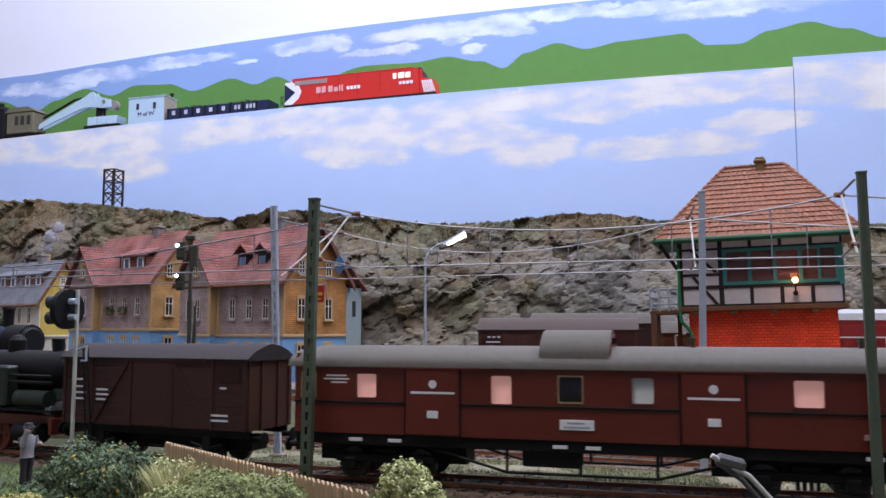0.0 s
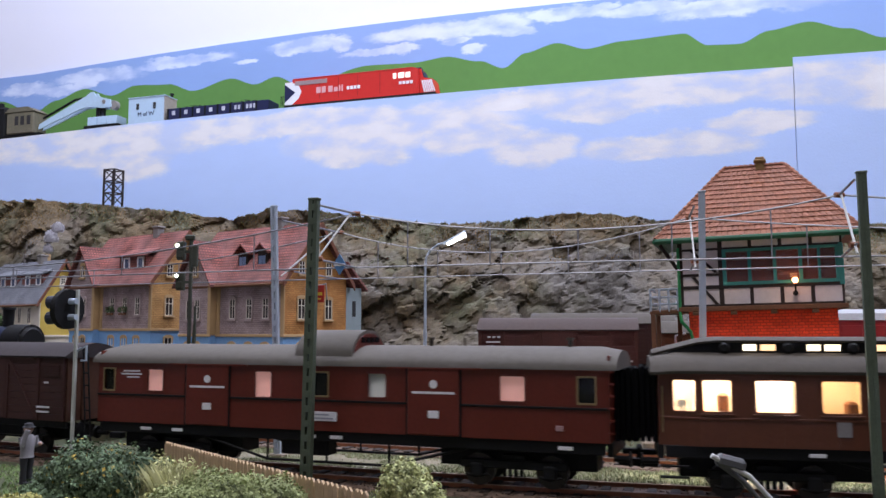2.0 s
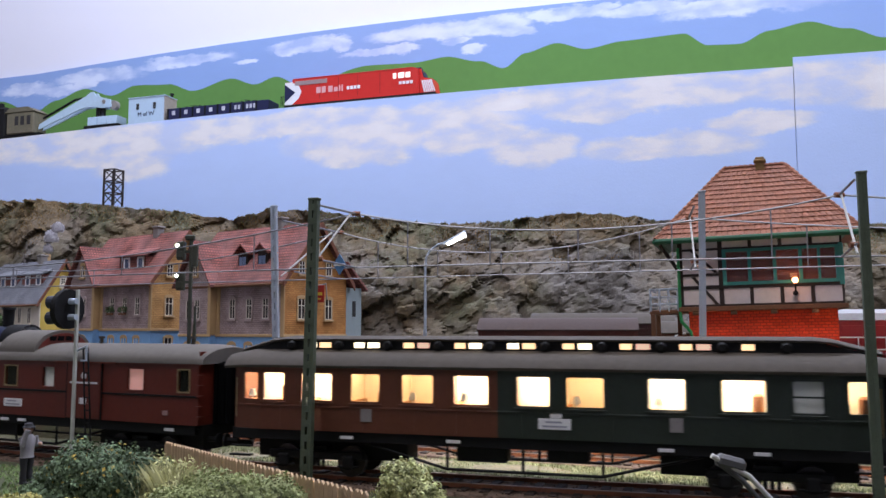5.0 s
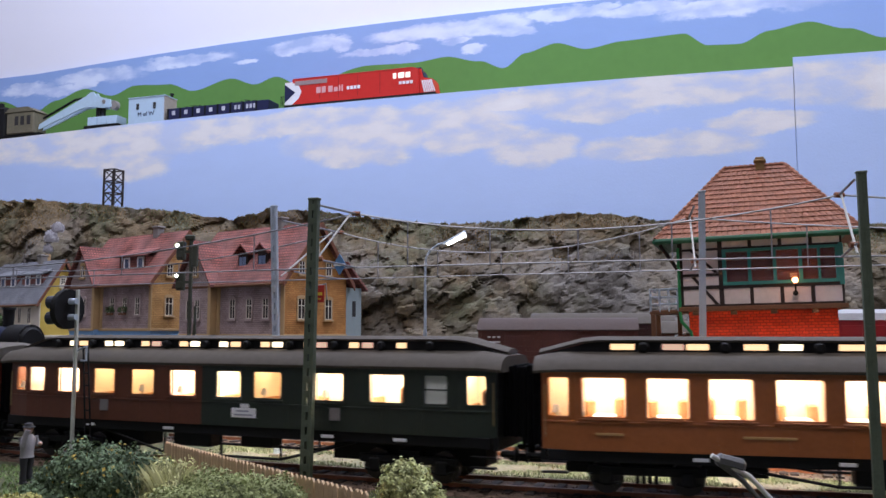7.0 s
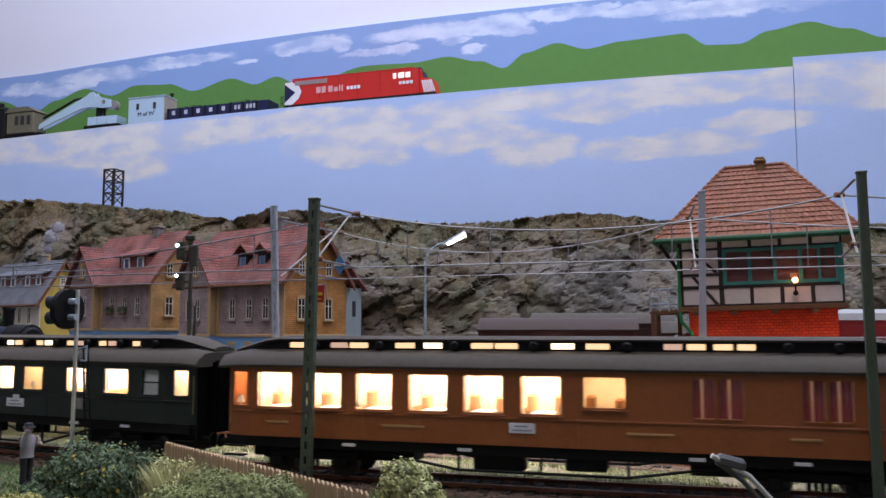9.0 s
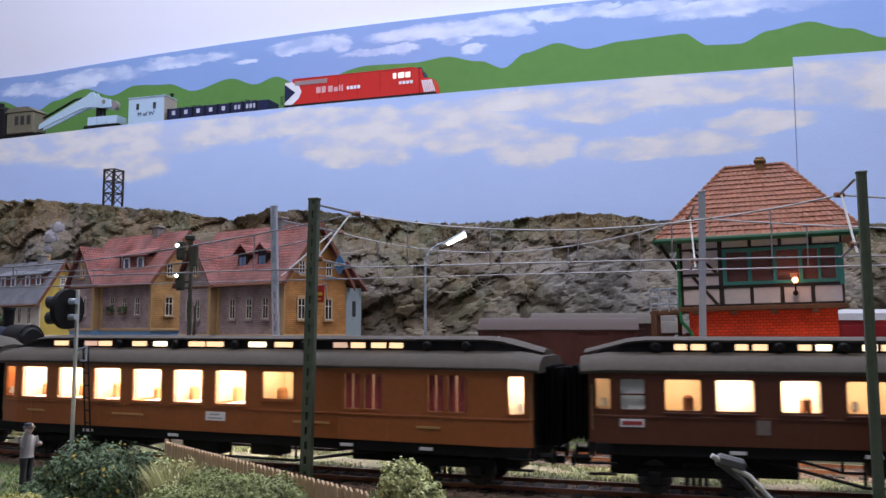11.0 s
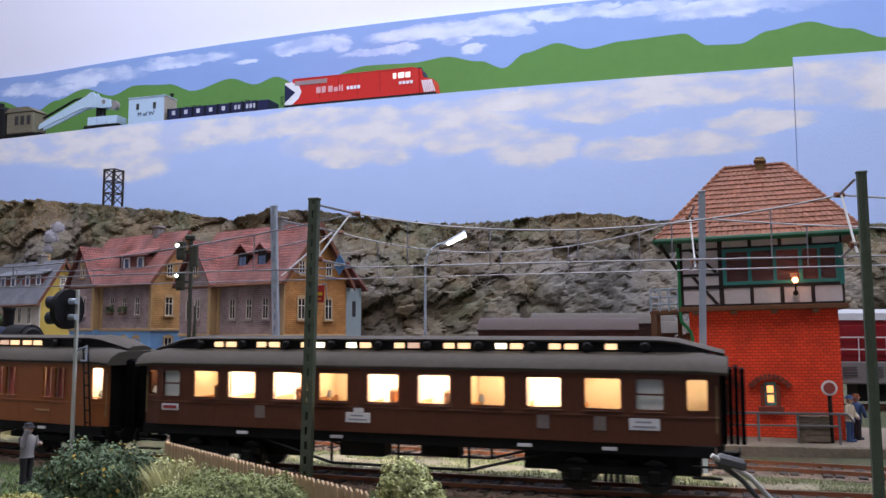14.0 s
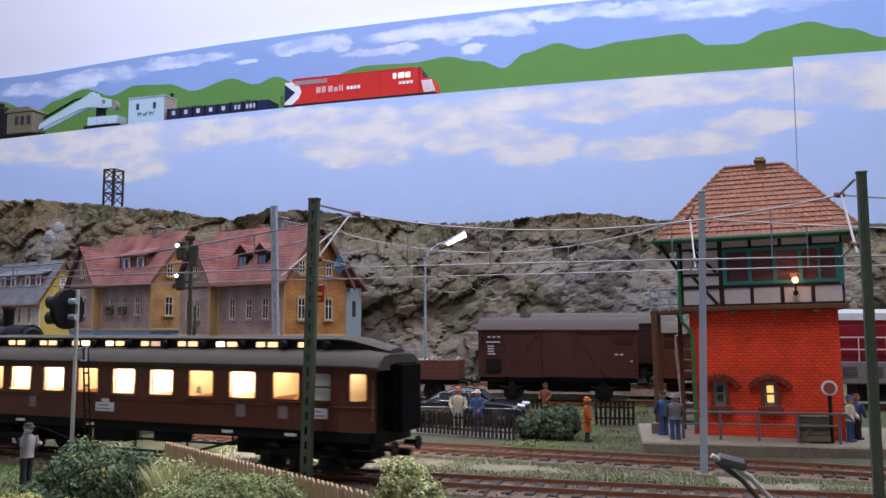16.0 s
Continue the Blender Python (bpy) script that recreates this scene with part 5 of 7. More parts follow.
g = Geo().box(-24, 130, -31, 66, -8, 0, 0.8)
solid("platform", g, M_PLATFORM, at(122, 424, 2.4, -11), "low sandy platform round the signal box", "platform", kind="structure")
pl = thing("plank_crate", BOX, "weathered plank box leaning on the platform railing", "crate")
for k in range(4):
    part("plank", Geo().box(46.8, 60.5, -16.2, -9, -1.2 + k * 2.9, 1.5 + k * 2.9, 0.2), M_WOODGREY, pl)
part("brace", Geo().prism([(48, 1.2), (50, 1.2), (59, 10.4), (57, 10.4)], -16.7, -16.25), M_WOODGREY, pl)
sg = thing("disc_signal", BOX, "round red signal disc with white rim on a post", "sign")
part("post", Geo().cyl((61.5, -12, -2.5), (61.5, -12, 20), 0.9, n=8), M_TIMBER, sg)
d = part("disc", Geo().cyl((61.5, -13.2, 23), (61.5, -12.4, 23), 3.5, n=28), M_WHITE, sg)
part("disc_centre", Geo().cyl((61.5, -13.5, 23), (61.5, -13.1, 23), 2.5, n=24), mat("faded_red_disc", (0.33, 0.07, 0.06), 0.7, 0.1), d)

# ---- town houses ----
M_PURPLE = masonry("mauve_grey_brick", (0.38, 0.295, 0.29), (0.31, 0.23, 0.22), (0.20, 0.14, 0.135), 3.8, 1.7, bump=0.6, joint=0.13, dirt=0.28)
M_ORANGE = masonry("orange_brown_brick", (0.47, 0.225, 0.065), (0.39, 0.165, 0.045), (0.25, 0.11, 0.035), 3.8, 1.7, bump=0.6, joint=0.13, dirt=0.28)
M_BLUESTUCCO = mat("light_blue_stucco", (0.17, 0.33, 0.55), 0.8, 0.1, 50, 0.3)
M_TAN = masonry("tan_brown_brick", (0.52, 0.30, 0.115), (0.44, 0.235, 0.08), (0.28, 0.15, 0.055), 3.8, 1.7, bump=0.6, joint=0.13, dirt=0.25)
M_YELLOW = mat("bright_yellow_render", (0.62, 0.45, 0.10), 0.8, 0.08, 40, 0.3)
M_HOUSETILE = masonry("red_house_roof_tile", (0.36, 0.105, 0.075), (0.23, 0.062, 0.05), (0.06, 0.018, 0.016), 3.0, 2.6, bump=0.6, joint=0.2, dirt=0.35, weathered=(0.20, 0.095, 0.088))
M_SLATE = masonry("grey_slate_roof", (0.17, 0.175, 0.20), (0.14, 0.145, 0.165), (0.09, 0.09, 0.10), 3, 2.2, bump=0.6)
M_SANDSTONE = mat("sandstone_trim", (0.42, 0.28, 0.14), 0.8, 0.12)
M_CHIMNEY = mat("grey_chimney_render", (0.20, 0.185, 0.175), 0.85, 0.2)
M_WINFRAME = mat("cream_window_frame", (0.72, 0.66, 0.55), 0.6, 0.08)
M_MAUVETRIM = mat("pale_mauve_stone_trim", (0.36, 0.285, 0.27), 0.8, 0.1)
M_GREYBLUE = mat("grey_green_render", (0.25, 0.30, 0.31), 0.8, 0.1)
M_DARKPANE = mat("dark_curtained_pane", (0.035, 0.028, 0.026), 0.22, 0.4, 120)


def sash(parent, x, z, w, h, trim, face):
    """A sash window; face maps (along, out, up) to the house's space; out is positive outwards."""
    def bx(a0, a1, o0, o1, u0, u1, ch=0.0):
        g = Geo().box(a0, a1, o0, o1, u0, u1, ch)
        g.v = [face(*p) for p in g.v]
        return g
    arch = Geo().loft([[(x + (w / 2 + 1.6) * math.cos(t), o, z + h - 1 + (3.4) * math.sin(t)) for t in [math.pi * k / 8 for k in range(9)]] for o in (0.0, 1.0)])
    arch.v = [face(*p) for p in arch.v]
    win = part("window", bx(x - w / 2, x + w / 2, -0.2, 0.25, z, z + h), M_DARKPANE, parent, "sash window with cream frame and stone arch")
    part("arch", arch, trim, win)
    part("sill", bx(x - w / 2 - 1.6, x + w / 2 + 1.6, 0, 2.0, z - 1.8, z, 0.2), trim, win)
    for a in (-w / 2 - 1.2, w / 2):
        part("jamb", bx(x + a, x + a + 1.2, 0, 0.8, z, z + h - 0.5), trim, win)
    g = Geo()
    for a0, a1, u0, u1 in ((-w / 2, -w / 2 + 0.55, 0, h), (w / 2 - 0.55, w / 2, 0, h), (-0.3, 0.3, 0, h), (-w / 2, w / 2, 0, 0.6), (-w / 2, w / 2, h * 0.62, h * 0.62 + 0.6), (-w / 2, w / 2, h - 0.6, h)):
        q = bx(x + a0, x + a1, 0.25, 0.6, z + u0, z + u1)
        g.add(q.v, q.f)
    part("frame", g, M_WINFRAME, win)
    return win


def house(m, label, L, Wd, long_wall, gable_wall, base_wall, roof_mat, trim, dormers, cross=True, eave=95, ridge=141, belt=45, wins=(64, 85.5, 106), gable_wins=(19.5, 52), long_trim=None):
    h = thing("house", m, label, "house", "row of town houses")
    part("ground_floor", Geo().box(0, L, 0, Wd, 0, belt), base_wall, h)
    part("long_wall", Geo().box(0, L, 0.4, 3, belt, eave), long_wall, h)
    part("back_wall", Geo().box(0, L, Wd - 3, Wd, belt, eave), gable_wall, h)
    for x0, x1 in ((0, 3), (L - 3, L + 0.4)):
        part("gable_wall", Geo().prism([(0.4, belt), (Wd, belt), (Wd, eave), (Wd / 2, ridge - 2), (0.4, eave)], x0, x1, "x"), gable_wall, h)
    part("belt_course", Geo().box(-0.6, L + 1.4, -1, Wd + 0.6, belt - 1, belt + 1.4, 0.3), trim, h)
    for x in (L - 3.2, 44):
        part("quoin", Geo().box(x, x + 3.4 + (0.5 if x > 50 else 0), -0.6, 0.6, belt + 1, eave), trim, h)
    trim2 = long_trim or trim
    F = lambda a, o, u: (a, -o + 0.4, u)
    R = lambda a, o, u: (L + 0.4 + o, a, u)
    for x in wins:
        sash(h, x, belt + 14.5, 6.8, 17.5, trim2, F)
        sash(h, x, 15, 8.5, 23, trim, F)
    for y in gable_wins:
        sash(h, y, belt + 14, 8.4, 18, trim, R)
        sash(h, y, 15, 8.5, 23, trim, R)
        sash(h, y, eave + 2 if abs(y - Wd / 2) < 19 else eave - 3, 6.5, 12, trim, R)
    sash(h, Wd / 2, ridge - 28, 5, 10, trim, R)
    k = (ridge - eave) / (Wd / 2)
    ov = 6
    roof = part("roof", Geo().prism([(-ov, eave - ov * k), (Wd / 2, ridge), (Wd + ov, eave - ov * k), (Wd + ov, eave - ov * k + 2.2), (Wd / 2, ridge + 2.6), (-ov, eave - ov * k + 2.2)], -4, L + 5, "x"), roof_mat, h, "tiled gable roof")
    for y0, y1 in ((-ov, Wd / 2), (Wd + ov, Wd / 2)):
        z0, z1 = eave - ov * k, ridge
        s = 1 if y1 > y0 else -1
        part("barge_board", Geo().prism([(y0, z0 - 2.5), (y1, z1 - 2.5), (y1, z1 + 3), (y0, z0 + 2.6)], L + 5, L + 6.2, "x"), mat("brown_barge_board", (0.16, 0.06, 0.035), 0.7), roof)
    part("gutter", Geo().cyl((-4, -ov - 0.6, eave - ov * k + 0.2), (L + 5, -ov - 0.6, eave - ov * k + 0.2), 1.2, n=8), M_WOODBROWN, roof)
    if cross:
        cw, pr = 43, 7
        part("cross_wing", Geo().box(0.2, cw, -pr, 0.6, 0, belt), base_wall, h)
        cr = eave + 33
        part("cross_wall", Geo().prism([(0.2, belt), (cw, belt), (cw, eave), (cw / 2, cr - 2), (0.2, eave)], -pr, 0.6), long_wall, h)
        part("belt_course", Geo().box(-0.6, cw + 0.8, -pr - 1, -pr + 0.5, belt - 1, belt + 1.4, 0.3), trim, h)
        part("quoin", Geo().box(cw - 3, cw + 0.5, -pr - 0.6, -0.2, belt + 1, eave), trim, h)
        FC = lambda a, o, u: (a, -o - pr, u)
        for x in (13.5, 25.5):
            sash(h, x, belt + 14.5, 6.6, 17.5, trim2, FC)
            sash(h, x, 15, 7.6, 23, trim, FC)
        sash(h, cw / 2, eave + 3, 6, 13, trim, FC)
        kk = (cr - eave) / (cw / 2)
        part("cross_roof", Geo().prism([(-5, eave - 5 * kk), (cw / 2, cr), (cw + 5, eave - 5 * kk), (cw + 5, eave - 5 * kk + 2), (cw / 2, cr + 2.4), (-5, eave - 5 * kk + 2)], -pr - 5, Wd / 2 - 4), roof_mat, roof)
    for kind, x in dormers:
        yy, zz = 8, eave + 8 * k
        if kind == "gable":
            dm = part("dormer", Geo().box(x - 6, x + 6, yy, yy + 16, zz - 2, zz + 13), M_TIMBER, roof, "small dark gabled dormer")
            part("dormer_roof", Geo().prism([(x - 9, zz + 11), (x, zz + 19), (x + 9, zz + 11), (x + 9, zz + 12.5), (x, zz + 20.8), (x - 9, zz + 12.5)], yy - 3.5, yy + 22), roof_mat, dm)
            part("dormer_window", Geo().box(x - 4, x - 0.5, yy - 0.6, yy + 0.2, zz + 1, zz + 9).box(x + 0.5, x + 4, yy - 0.6, yy + 0.2, zz + 1, zz + 9), mat("blue_grey_dormer_pane", (0.14, 0.2, 0.32), 0.3), dm)
        else:
            dm = part("dormer", Geo().box(x - 22, x + 22, yy, yy + 16, zz - 2, zz + 13), M_HOUSETILE, roof, "wide shed dormer")
            part("dormer_roof", Geo().prism([(yy - 3, zz + 12), (yy + 26, zz + 25), (yy + 26, zz + 26.6), (yy - 3, zz + 13.6)], x - 25, x + 25, "x"), roof_mat, dm)
            for a in (-14, 9):
                w = part("dormer_window", Geo().panel(x + a, x + a + 10, zz, zz + 12, [(x + a + 1.4, x + a + 8.6, zz + 1.4, zz + 10.6)], yy - 1.0, yy + 0.3), M_WHITE, dm, "white dormer window")
                part("pane", Geo().box(x + a + 1.2, x + a + 8.8, yy - 0.3, yy - 0.1, zz + 1, zz + 11), mat("blue_grey_pane", (0.07, 0.09, 0.16), 0.2), w)
    part("chimney", Geo().box(L * 0.62, L * 0.62 + 8, Wd / 2 - 4, Wd / 2 + 4, ridge - 6, ridge + 8, 0.5).box(L * 0.62 - 1, L * 0.62 + 9, Wd / 2 - 5, Wd / 2 + 5, ridge + 8, ridge + 10, 0.4), M_CHIMNEY, roof)
    return h


H3 = house(at(-235, 775, 4, -36), "orange and mauve brick house with red tiled roof and dormers", 128, 75, M_PURPLE, M_ORANGE, M_BLUESTUCCO, M_HOUSETILE, M_SANDSTONE, (("gable", 67), ("gable", 92)), long_trim=M_MAUVETRIM)
H2 = house(at(-381.5, 882, 9, -36), "orange and mauve brick house, red roof, wide shed dormer", 128, 75, M_PURPLE, M_TAN, M_BLUESTUCCO, M_HOUSETILE, M_SANDSTONE, (("shed", 84),), long_trim=M_MAUVETRIM)
H1 = house(at(-542.5, 998, 2, -36), "yellow rendered house with grey slate roof and pale trim", 128, 50, M_WINFRAME, M_YELLOW, M_WINFRAME, M_SLATE, M_WINFRAME, (("shed", 40), ("shed", 95)), cross=False, eave=88, ridge=128, gable_wins=(28,))
# stair annex beside the nearest house
an = part("annex", Geo().box(96, 128, 75.5, 96, 0, 88), M_GREYBLUE, H3, "grey-green stair annex")
part("annex_roof", Geo().prism([(74, 108), (100, 85), (100, 87.5), (74, 111)], 93, 132, "x"), M_HOUSETILE, an)
part("annex_window", Geo().box(128, 128.4, 84, 88, 62, 76), M_INSIDE, an)
part("annex_window", Geo().box(128, 128.4, 84, 88, 14, 28), M_INSIDE, an)
# ---- masts, wires, signals ----
def lattice_mast(name, x, y, z0, z1, r, material, label, lean=0.0, turn=0.0, web=False):
    """A flat-sided mast of two channels joined by battens, slightly tapered."""
    t = thing(name, at(x, y, z0, turn, 0, lean), label, "catenary mast", "catenary masts")
    h = z1 - z0
    for s in (-1, 1):
        part("channel", Geo().loft([[(s * r * k - 0.45 * r, -0.7 * r, z), (s * r * k + 0.45 * r, -0.7 * r, z), (s * r * k + 0.45 * r, 0.7 * r, z), (s * r * k - 0.45 * r, 0.7 * r, z)] for z, k in ((0, 0.75), (h, 0.62))]), material, t)
    n = int(h / 5.2)
    if web:
        n = 0
        part("web", Geo().box(-r * 0.6, r * 0.6, -0.62 * r, 0.6 * r, 0, h - 0.1), material, t)
    for i in range(n):
        part("batten", Geo().box(-r * 0.62, r * 0.62, -0.8 * r, -0.45 * r, i * 5.2 + 1.2, i * 5.2 + 3.6), material, t)
    part("cap", Geo().box(-1.3 * r, 1.3 * r, -0.8 * r, 0.8 * r, h, h + 0.8, 0.2), material, t)
    part("footing", Geo().box(-2.6 * r, 2.6 * r, -2 * r, 2 * r, -3, 1.4, 0.5), M_PLATFORM, t, "small concrete footing")
    return t


x, y, a = line(48.6, -9)
ML = lattice_mast("catenary_mast", x, y, -2.5, 101.5, 1.7, M_GREENSTEEL, "dull olive green lattice catenary mast", 1.0, -18)
x, y, a = line(-135.0, -9)
MR = lattice_mast("catenary_mast", x + 0.9, y, -2.5, 101.6, 1.25, M_GREENSTEEL, "dull olive green plain catenary mast beside the track", -0.4, -12, True)
MG = lattice_mast("catenary_mast", 101, 334, -2.5, 108.5, 1.2, M_STEEL, "bluish grey catenary mast beside the second track", 1.1, -16, True)
MB = lattice_mast("catenary_mast", -74, 386, -2.5, 110.5, 1.3, M_STEEL, "bluish grey lattice catenary mast behind the main track", -2.2, -18)

M_STAY = mat("pale_grey_stay_paint", (0.48, 0.47, 0.45), 0.5, 0.1)


def catenary(fn, s0, s1, top0, top1, low, contact, label):
    """Contact wire, sagging carrier wire and droppers over a stretch of track."""
    w = thing("overhead_wire", at(0, 0, 0), label, "overhead wire", "overhead wires")
    up, lo = [], []
    n = 16
    for i in range(n + 1):
        t = i / n
        x, y, _ = fn(s0 + (s1 - s0) * t)
        sag = (top0 * (1 - t) + top1 * t) - 4 * ((top0 + top1) / 2 - low) * t * (1 - t)
        up.append((x, y, sag))
        lo.append((x, y, contact))
    part("carrier_wire", Geo().tube(up, 0.33, 5), M_WIRE, w)
    part("contact_wire", Geo().tube(lo, 0.33, 5), M_WIRE, w)
    for i in range(2, n, 3):
        part("dropper", Geo().tube([up[i], lo[i]], 0.26, 5), M_WIRE, w)


T1 = lambda s: line(s, 16.5)
T2 = lambda s: (78 - math.cos(radians(22)) * s, 372 + math.sin(radians(22)) * s, radians(22))
catenary(T1, 42, -134, 99.5, 99.0, 90, 78.3, "overhead wire above the main track with droppers")
catenary(T1, 42, 420, 99.5, 96.0, 84, 78.3, "overhead wire above the main track with droppers")
catenary(T1, -134, -520, 99.0, 98.0, 88, 78.3, "overhead wire above the main track with droppers")
catenary(T2, 140, -30, 103, 102, 90, 79.5, "overhead wire above the second track with droppers")
catenary(T2, 140, 460, 103, 102, 88, 79.5, "overhead wire above the second track with droppers")
catenary(T2, -30, -400, 102, 102, 90, 79.5, "overhead wire above the second track with droppers")


def bracket(base, tip_hi, tip_lo, label):
    b = thing("mast_bracket", at(0, 0, 0), label, "catenary bracket", "catenary brackets")
    bx, by = base
    part("top_tube", Geo().tube([(bx, by, tip_hi[2] + 1), tip_hi], 0.45), M_WIRE, b)
    part("stay_tube", Geo().tube([(bx, by, tip_lo[2] - 1), (tip_hi[0] * 0.85 + bx * 0.15, tip_hi[1] * 0.85 + by * 0.15, tip_hi[2] - 0.5)], 0.42), M_STAY, b, "pale diagonal stay tube")
    part("registration_arm", Geo().tube([(bx, by, tip_lo[2] + 2), tip_lo], 0.4), M_WIRE, b)
    for p in (tip_hi, (bx * 0.85 + tip_lo[0] * 0.15, by * 0.85 + tip_lo[1] * 0.15, tip_lo[2] + 2)):
        part("insulator", Geo().cyl((p[0] - 1.5, p[1], p[2]), (p[0] + 1.5, p[1], p[2]), 0.95, n=8), M_RUST, b)


p, q = line(48.6, -7), line(42, 16.5)
bracket((p[0], p[1]), (q[0], q[1], 99.5), (q[0], q[1], 78.3), "tubular wire bracket on the green mast")
p, q = line(-133.5, -7), line(-134, 16.5)
bracket((p[0], p[1]), (q[0], q[1], 99.0), (q[0], q[1], 78.3), "tubular wire bracket on the near mast")
q = T2(-30)
bracket((100, 334), (q[0], q[1], 102), (q[0], q[1], 79.5), "tubular wire bracket on the grey mast")
q = T2(140)
bracket((-74, 386), (q[0], q[1], 103), (q[0], q[1], 79.5), "tubular wire bracket on the lattice mast")

# blue diamond and red plate hung by the green mast
M_BLUE = mat("signal_blue_enamel", (0.10, 0.22, 0.42), 0.4, 0.08)
bd = thing("diamond_sign", at(-40.5, 330, 79.5, -10), "blue diamond wire sign with a white bar", "sign")
part("diamond", Geo().prism([(-2.6, 0), (0, -4.2), (2.6, 0), (0, 4.2)], 0, 0.5), M_BLUE, bd)
part("white_bar", Geo().box(-2.2, 2.2, -0.25, 0.0, -0.6, 0.4), M_WHITE, bd)
rs = thing("enamel_sign", at(-47, 318, 69.3, -10), "small red and yellow enamel sign on the mast", "sign")
part("sign_face", Geo().box(-2.4, 2.4, 0, 0.6, -5, 1.5, 0.2), mat("red_enamel", (0.42, 0.03, 0.02), 0.4, 0.08), rs)
part("yellow_bar", Geo().box(-1.9, 1.7, -0.2, 0, -2.4, -1.2).box(-1.2, 1.2, -0.2, 0, -4.0, -3.4), mat("yellow_enamel", (0.62, 0.42, 0.05), 0.5), rs)
part("bracket", Geo().tube([(-5, 0, 0), (3, 0.5, 2), (3.4, 0.5, -4)], 0.3), M_WIRE, rs)

# distant signal with round black board, seen from behind
x, y, a = line(158, -9)
ds = thing("distant_signal", at(x, y, -2.5, -20), "round black light signal with two hooded lamps, pale post", "railway signal")
part("post", Geo().box(-0.65, 0.65, -0.65, 0.65, 0, 73, 0.15), mat("pale_grey_post", (0.45, 0.46, 0.42), 0.6, 0.12), ds)
bd = part("signal_board", Geo().cyl((-5, -1.5, 65.0), (-2.5, -1.5, 65.0), 8.2, n=28), M_BLACK, ds, "round black signal board")
for z in (61.7, 68.2):
    part("lamp_hood", Geo().cyl((-5, -1.5, z), (-12.5, -2.5, z - 0.3), 2.4, 2.7, 14), mat("dark_blue_grey_hood", (0.03, 0.035, 0.05), 0.4), bd)
    part("lamp_back", Geo().cyl((-2.5, -1.5, z), (1, -1.5, z), 1.3, n=10), M_STEEL, bd)
part("ladder", Geo().tube([(3.0, 1, 49), (6.5, 1, 4)], 0.35).tube([(5.4, 1, 49), (9.2, 1, 4)], 0.35), M_BLACK, ds)
for k in range(9):
    part("rung", Geo().tube([(3.0 + 3.5 * k / 9, 1, 49 - 5 * k), (5.4 + 3.8 * k / 9, 1, 49 - 5 * k)], 0.3), M_BLACK, ds)
part("platform_hoop", Geo().tube([(1, 0, 48), (5.6, 0, 50), (5.6, 0, 44), (3, 0, 44)], 0.5), M_STEEL, ds)

# colour-light signal with two lit lamps
GLOW_WHITE = glow("lit_signal_lamp", (1.0, 0.93, 0.80), 18)
cs = thing("light_signal", at(-133, 430, 0, -8), "dark colour-light signal with two lit white lamps on a mast", "railway signal")
M_SIG = mat("dark_olive_signal_steel", (0.05, 0.055, 0.04), 0.6, 0.25)
part("post", Geo().box(4, 5.6, -0.8, 0.8, 0, 100, 0.2), M_SIG, cs)
for z in (97, 81.5):
    hd = part("signal_head", Geo().box(-2.6, 1.6, -1.5, 1.5, z - 7.5, z + 2, 0.5).box(-2.2, 1.2, -2.4, -1.4, z - 6.6, z - 3, 0.3).box(1.4, 4.2, -0.6, 0.6, z - 4, z - 2.6), M_SIG, cs, "boxy signal head")
    part("lamp", Geo().ball((-1.8, -2.3, z - 0.2), 0.85, 10, 6), GLOW_WHITE, hd, "lit white lamp")
    part("visor", Geo().cyl((-1.8, -1.2, z - 0.2), (-1.8, -3.0, z - 0.2), 1.5, n=10, caps=False), M_SIG, hd)
part("rear_box", Geo().box(5.4, 8.2, -1, 1.5, 86, 97, 0.5), M_SIG, cs)
part("head_cap", Geo().box(1.5, 6.5, -1.2, 1.2, 99.6, 102.4, 0.6), M_SIG, cs)
part("lattice", Geo().tube([(4, 0, 10), (7.5, 0, 60)], 0.4).tube([(7.5, 0, 10), (4, 0, 60)], 0.4).box(7.2, 8.2, -0.6, 0.6, 0, 66), M_SIG, cs)

# curved street lamp
sl = thing("street_lamp", at(-12.6, 600, 8, 0), "tall curved grey street lamp with a lit white head", "street lamp")
part("pole", Geo().cyl((0, 0, 0), (0, 0, 46), 1.5, 1.2, 10).cyl((0, 0, 46), (0, 0, 92), 1.0, 0.8, 10).tube([(0, 0, 92), (1, 0, 98), (4, 0, 103), (9, 0, 106.5), (14, 0, 108)], 0.75, 8), M_STEEL, sl)
hd = part("lamp_head", Geo().cyl((13, 0, 107), (29, 0, 115.4), 1.1, 1.9, 10), M_STEEL, sl)
part("diffuser", Geo().cyl((15.5, -1.4, 106.4), (28.6, -1.6, 113.6), 1.0, 1.7, 12), glow("lit_lamp_diffuser", (1.0, 0.96, 0.9), 6), hd, "lit white diffuser")

# lattice tower on the cliff
lt = thing("lattice_tower", at(-421, 1068, 211, -20), "dark steel lattice tower on the cliff top", "tower")
for i in (-1, 1):
    for j in (-1, 1):
        part("leg", Geo().box(i * 8 - 1, i * 8 + 1, j * 8 - 1, j * 8 + 1, 0, 47), M_TIMBER, lt)
for j in (-8, 8):
    for k in range(3):
        z = 2 + k * 15
        part("brace", Geo().tube([(-8, j, z), (8, j, z + 14)], 0.7).tube([(8, j, z), (-8, j, z + 14)], 0.7), M_TIMBER, lt)
        part("brace", Geo().box(-8, 8, j - 0.7, j + 0.7, z + 13.5, z + 15), M_TIMBER, lt)
        part("brace", Geo().box(j - 0.7, j + 0.7, -8, 8, z + 13.5, z + 15), M_TIMBER, lt)

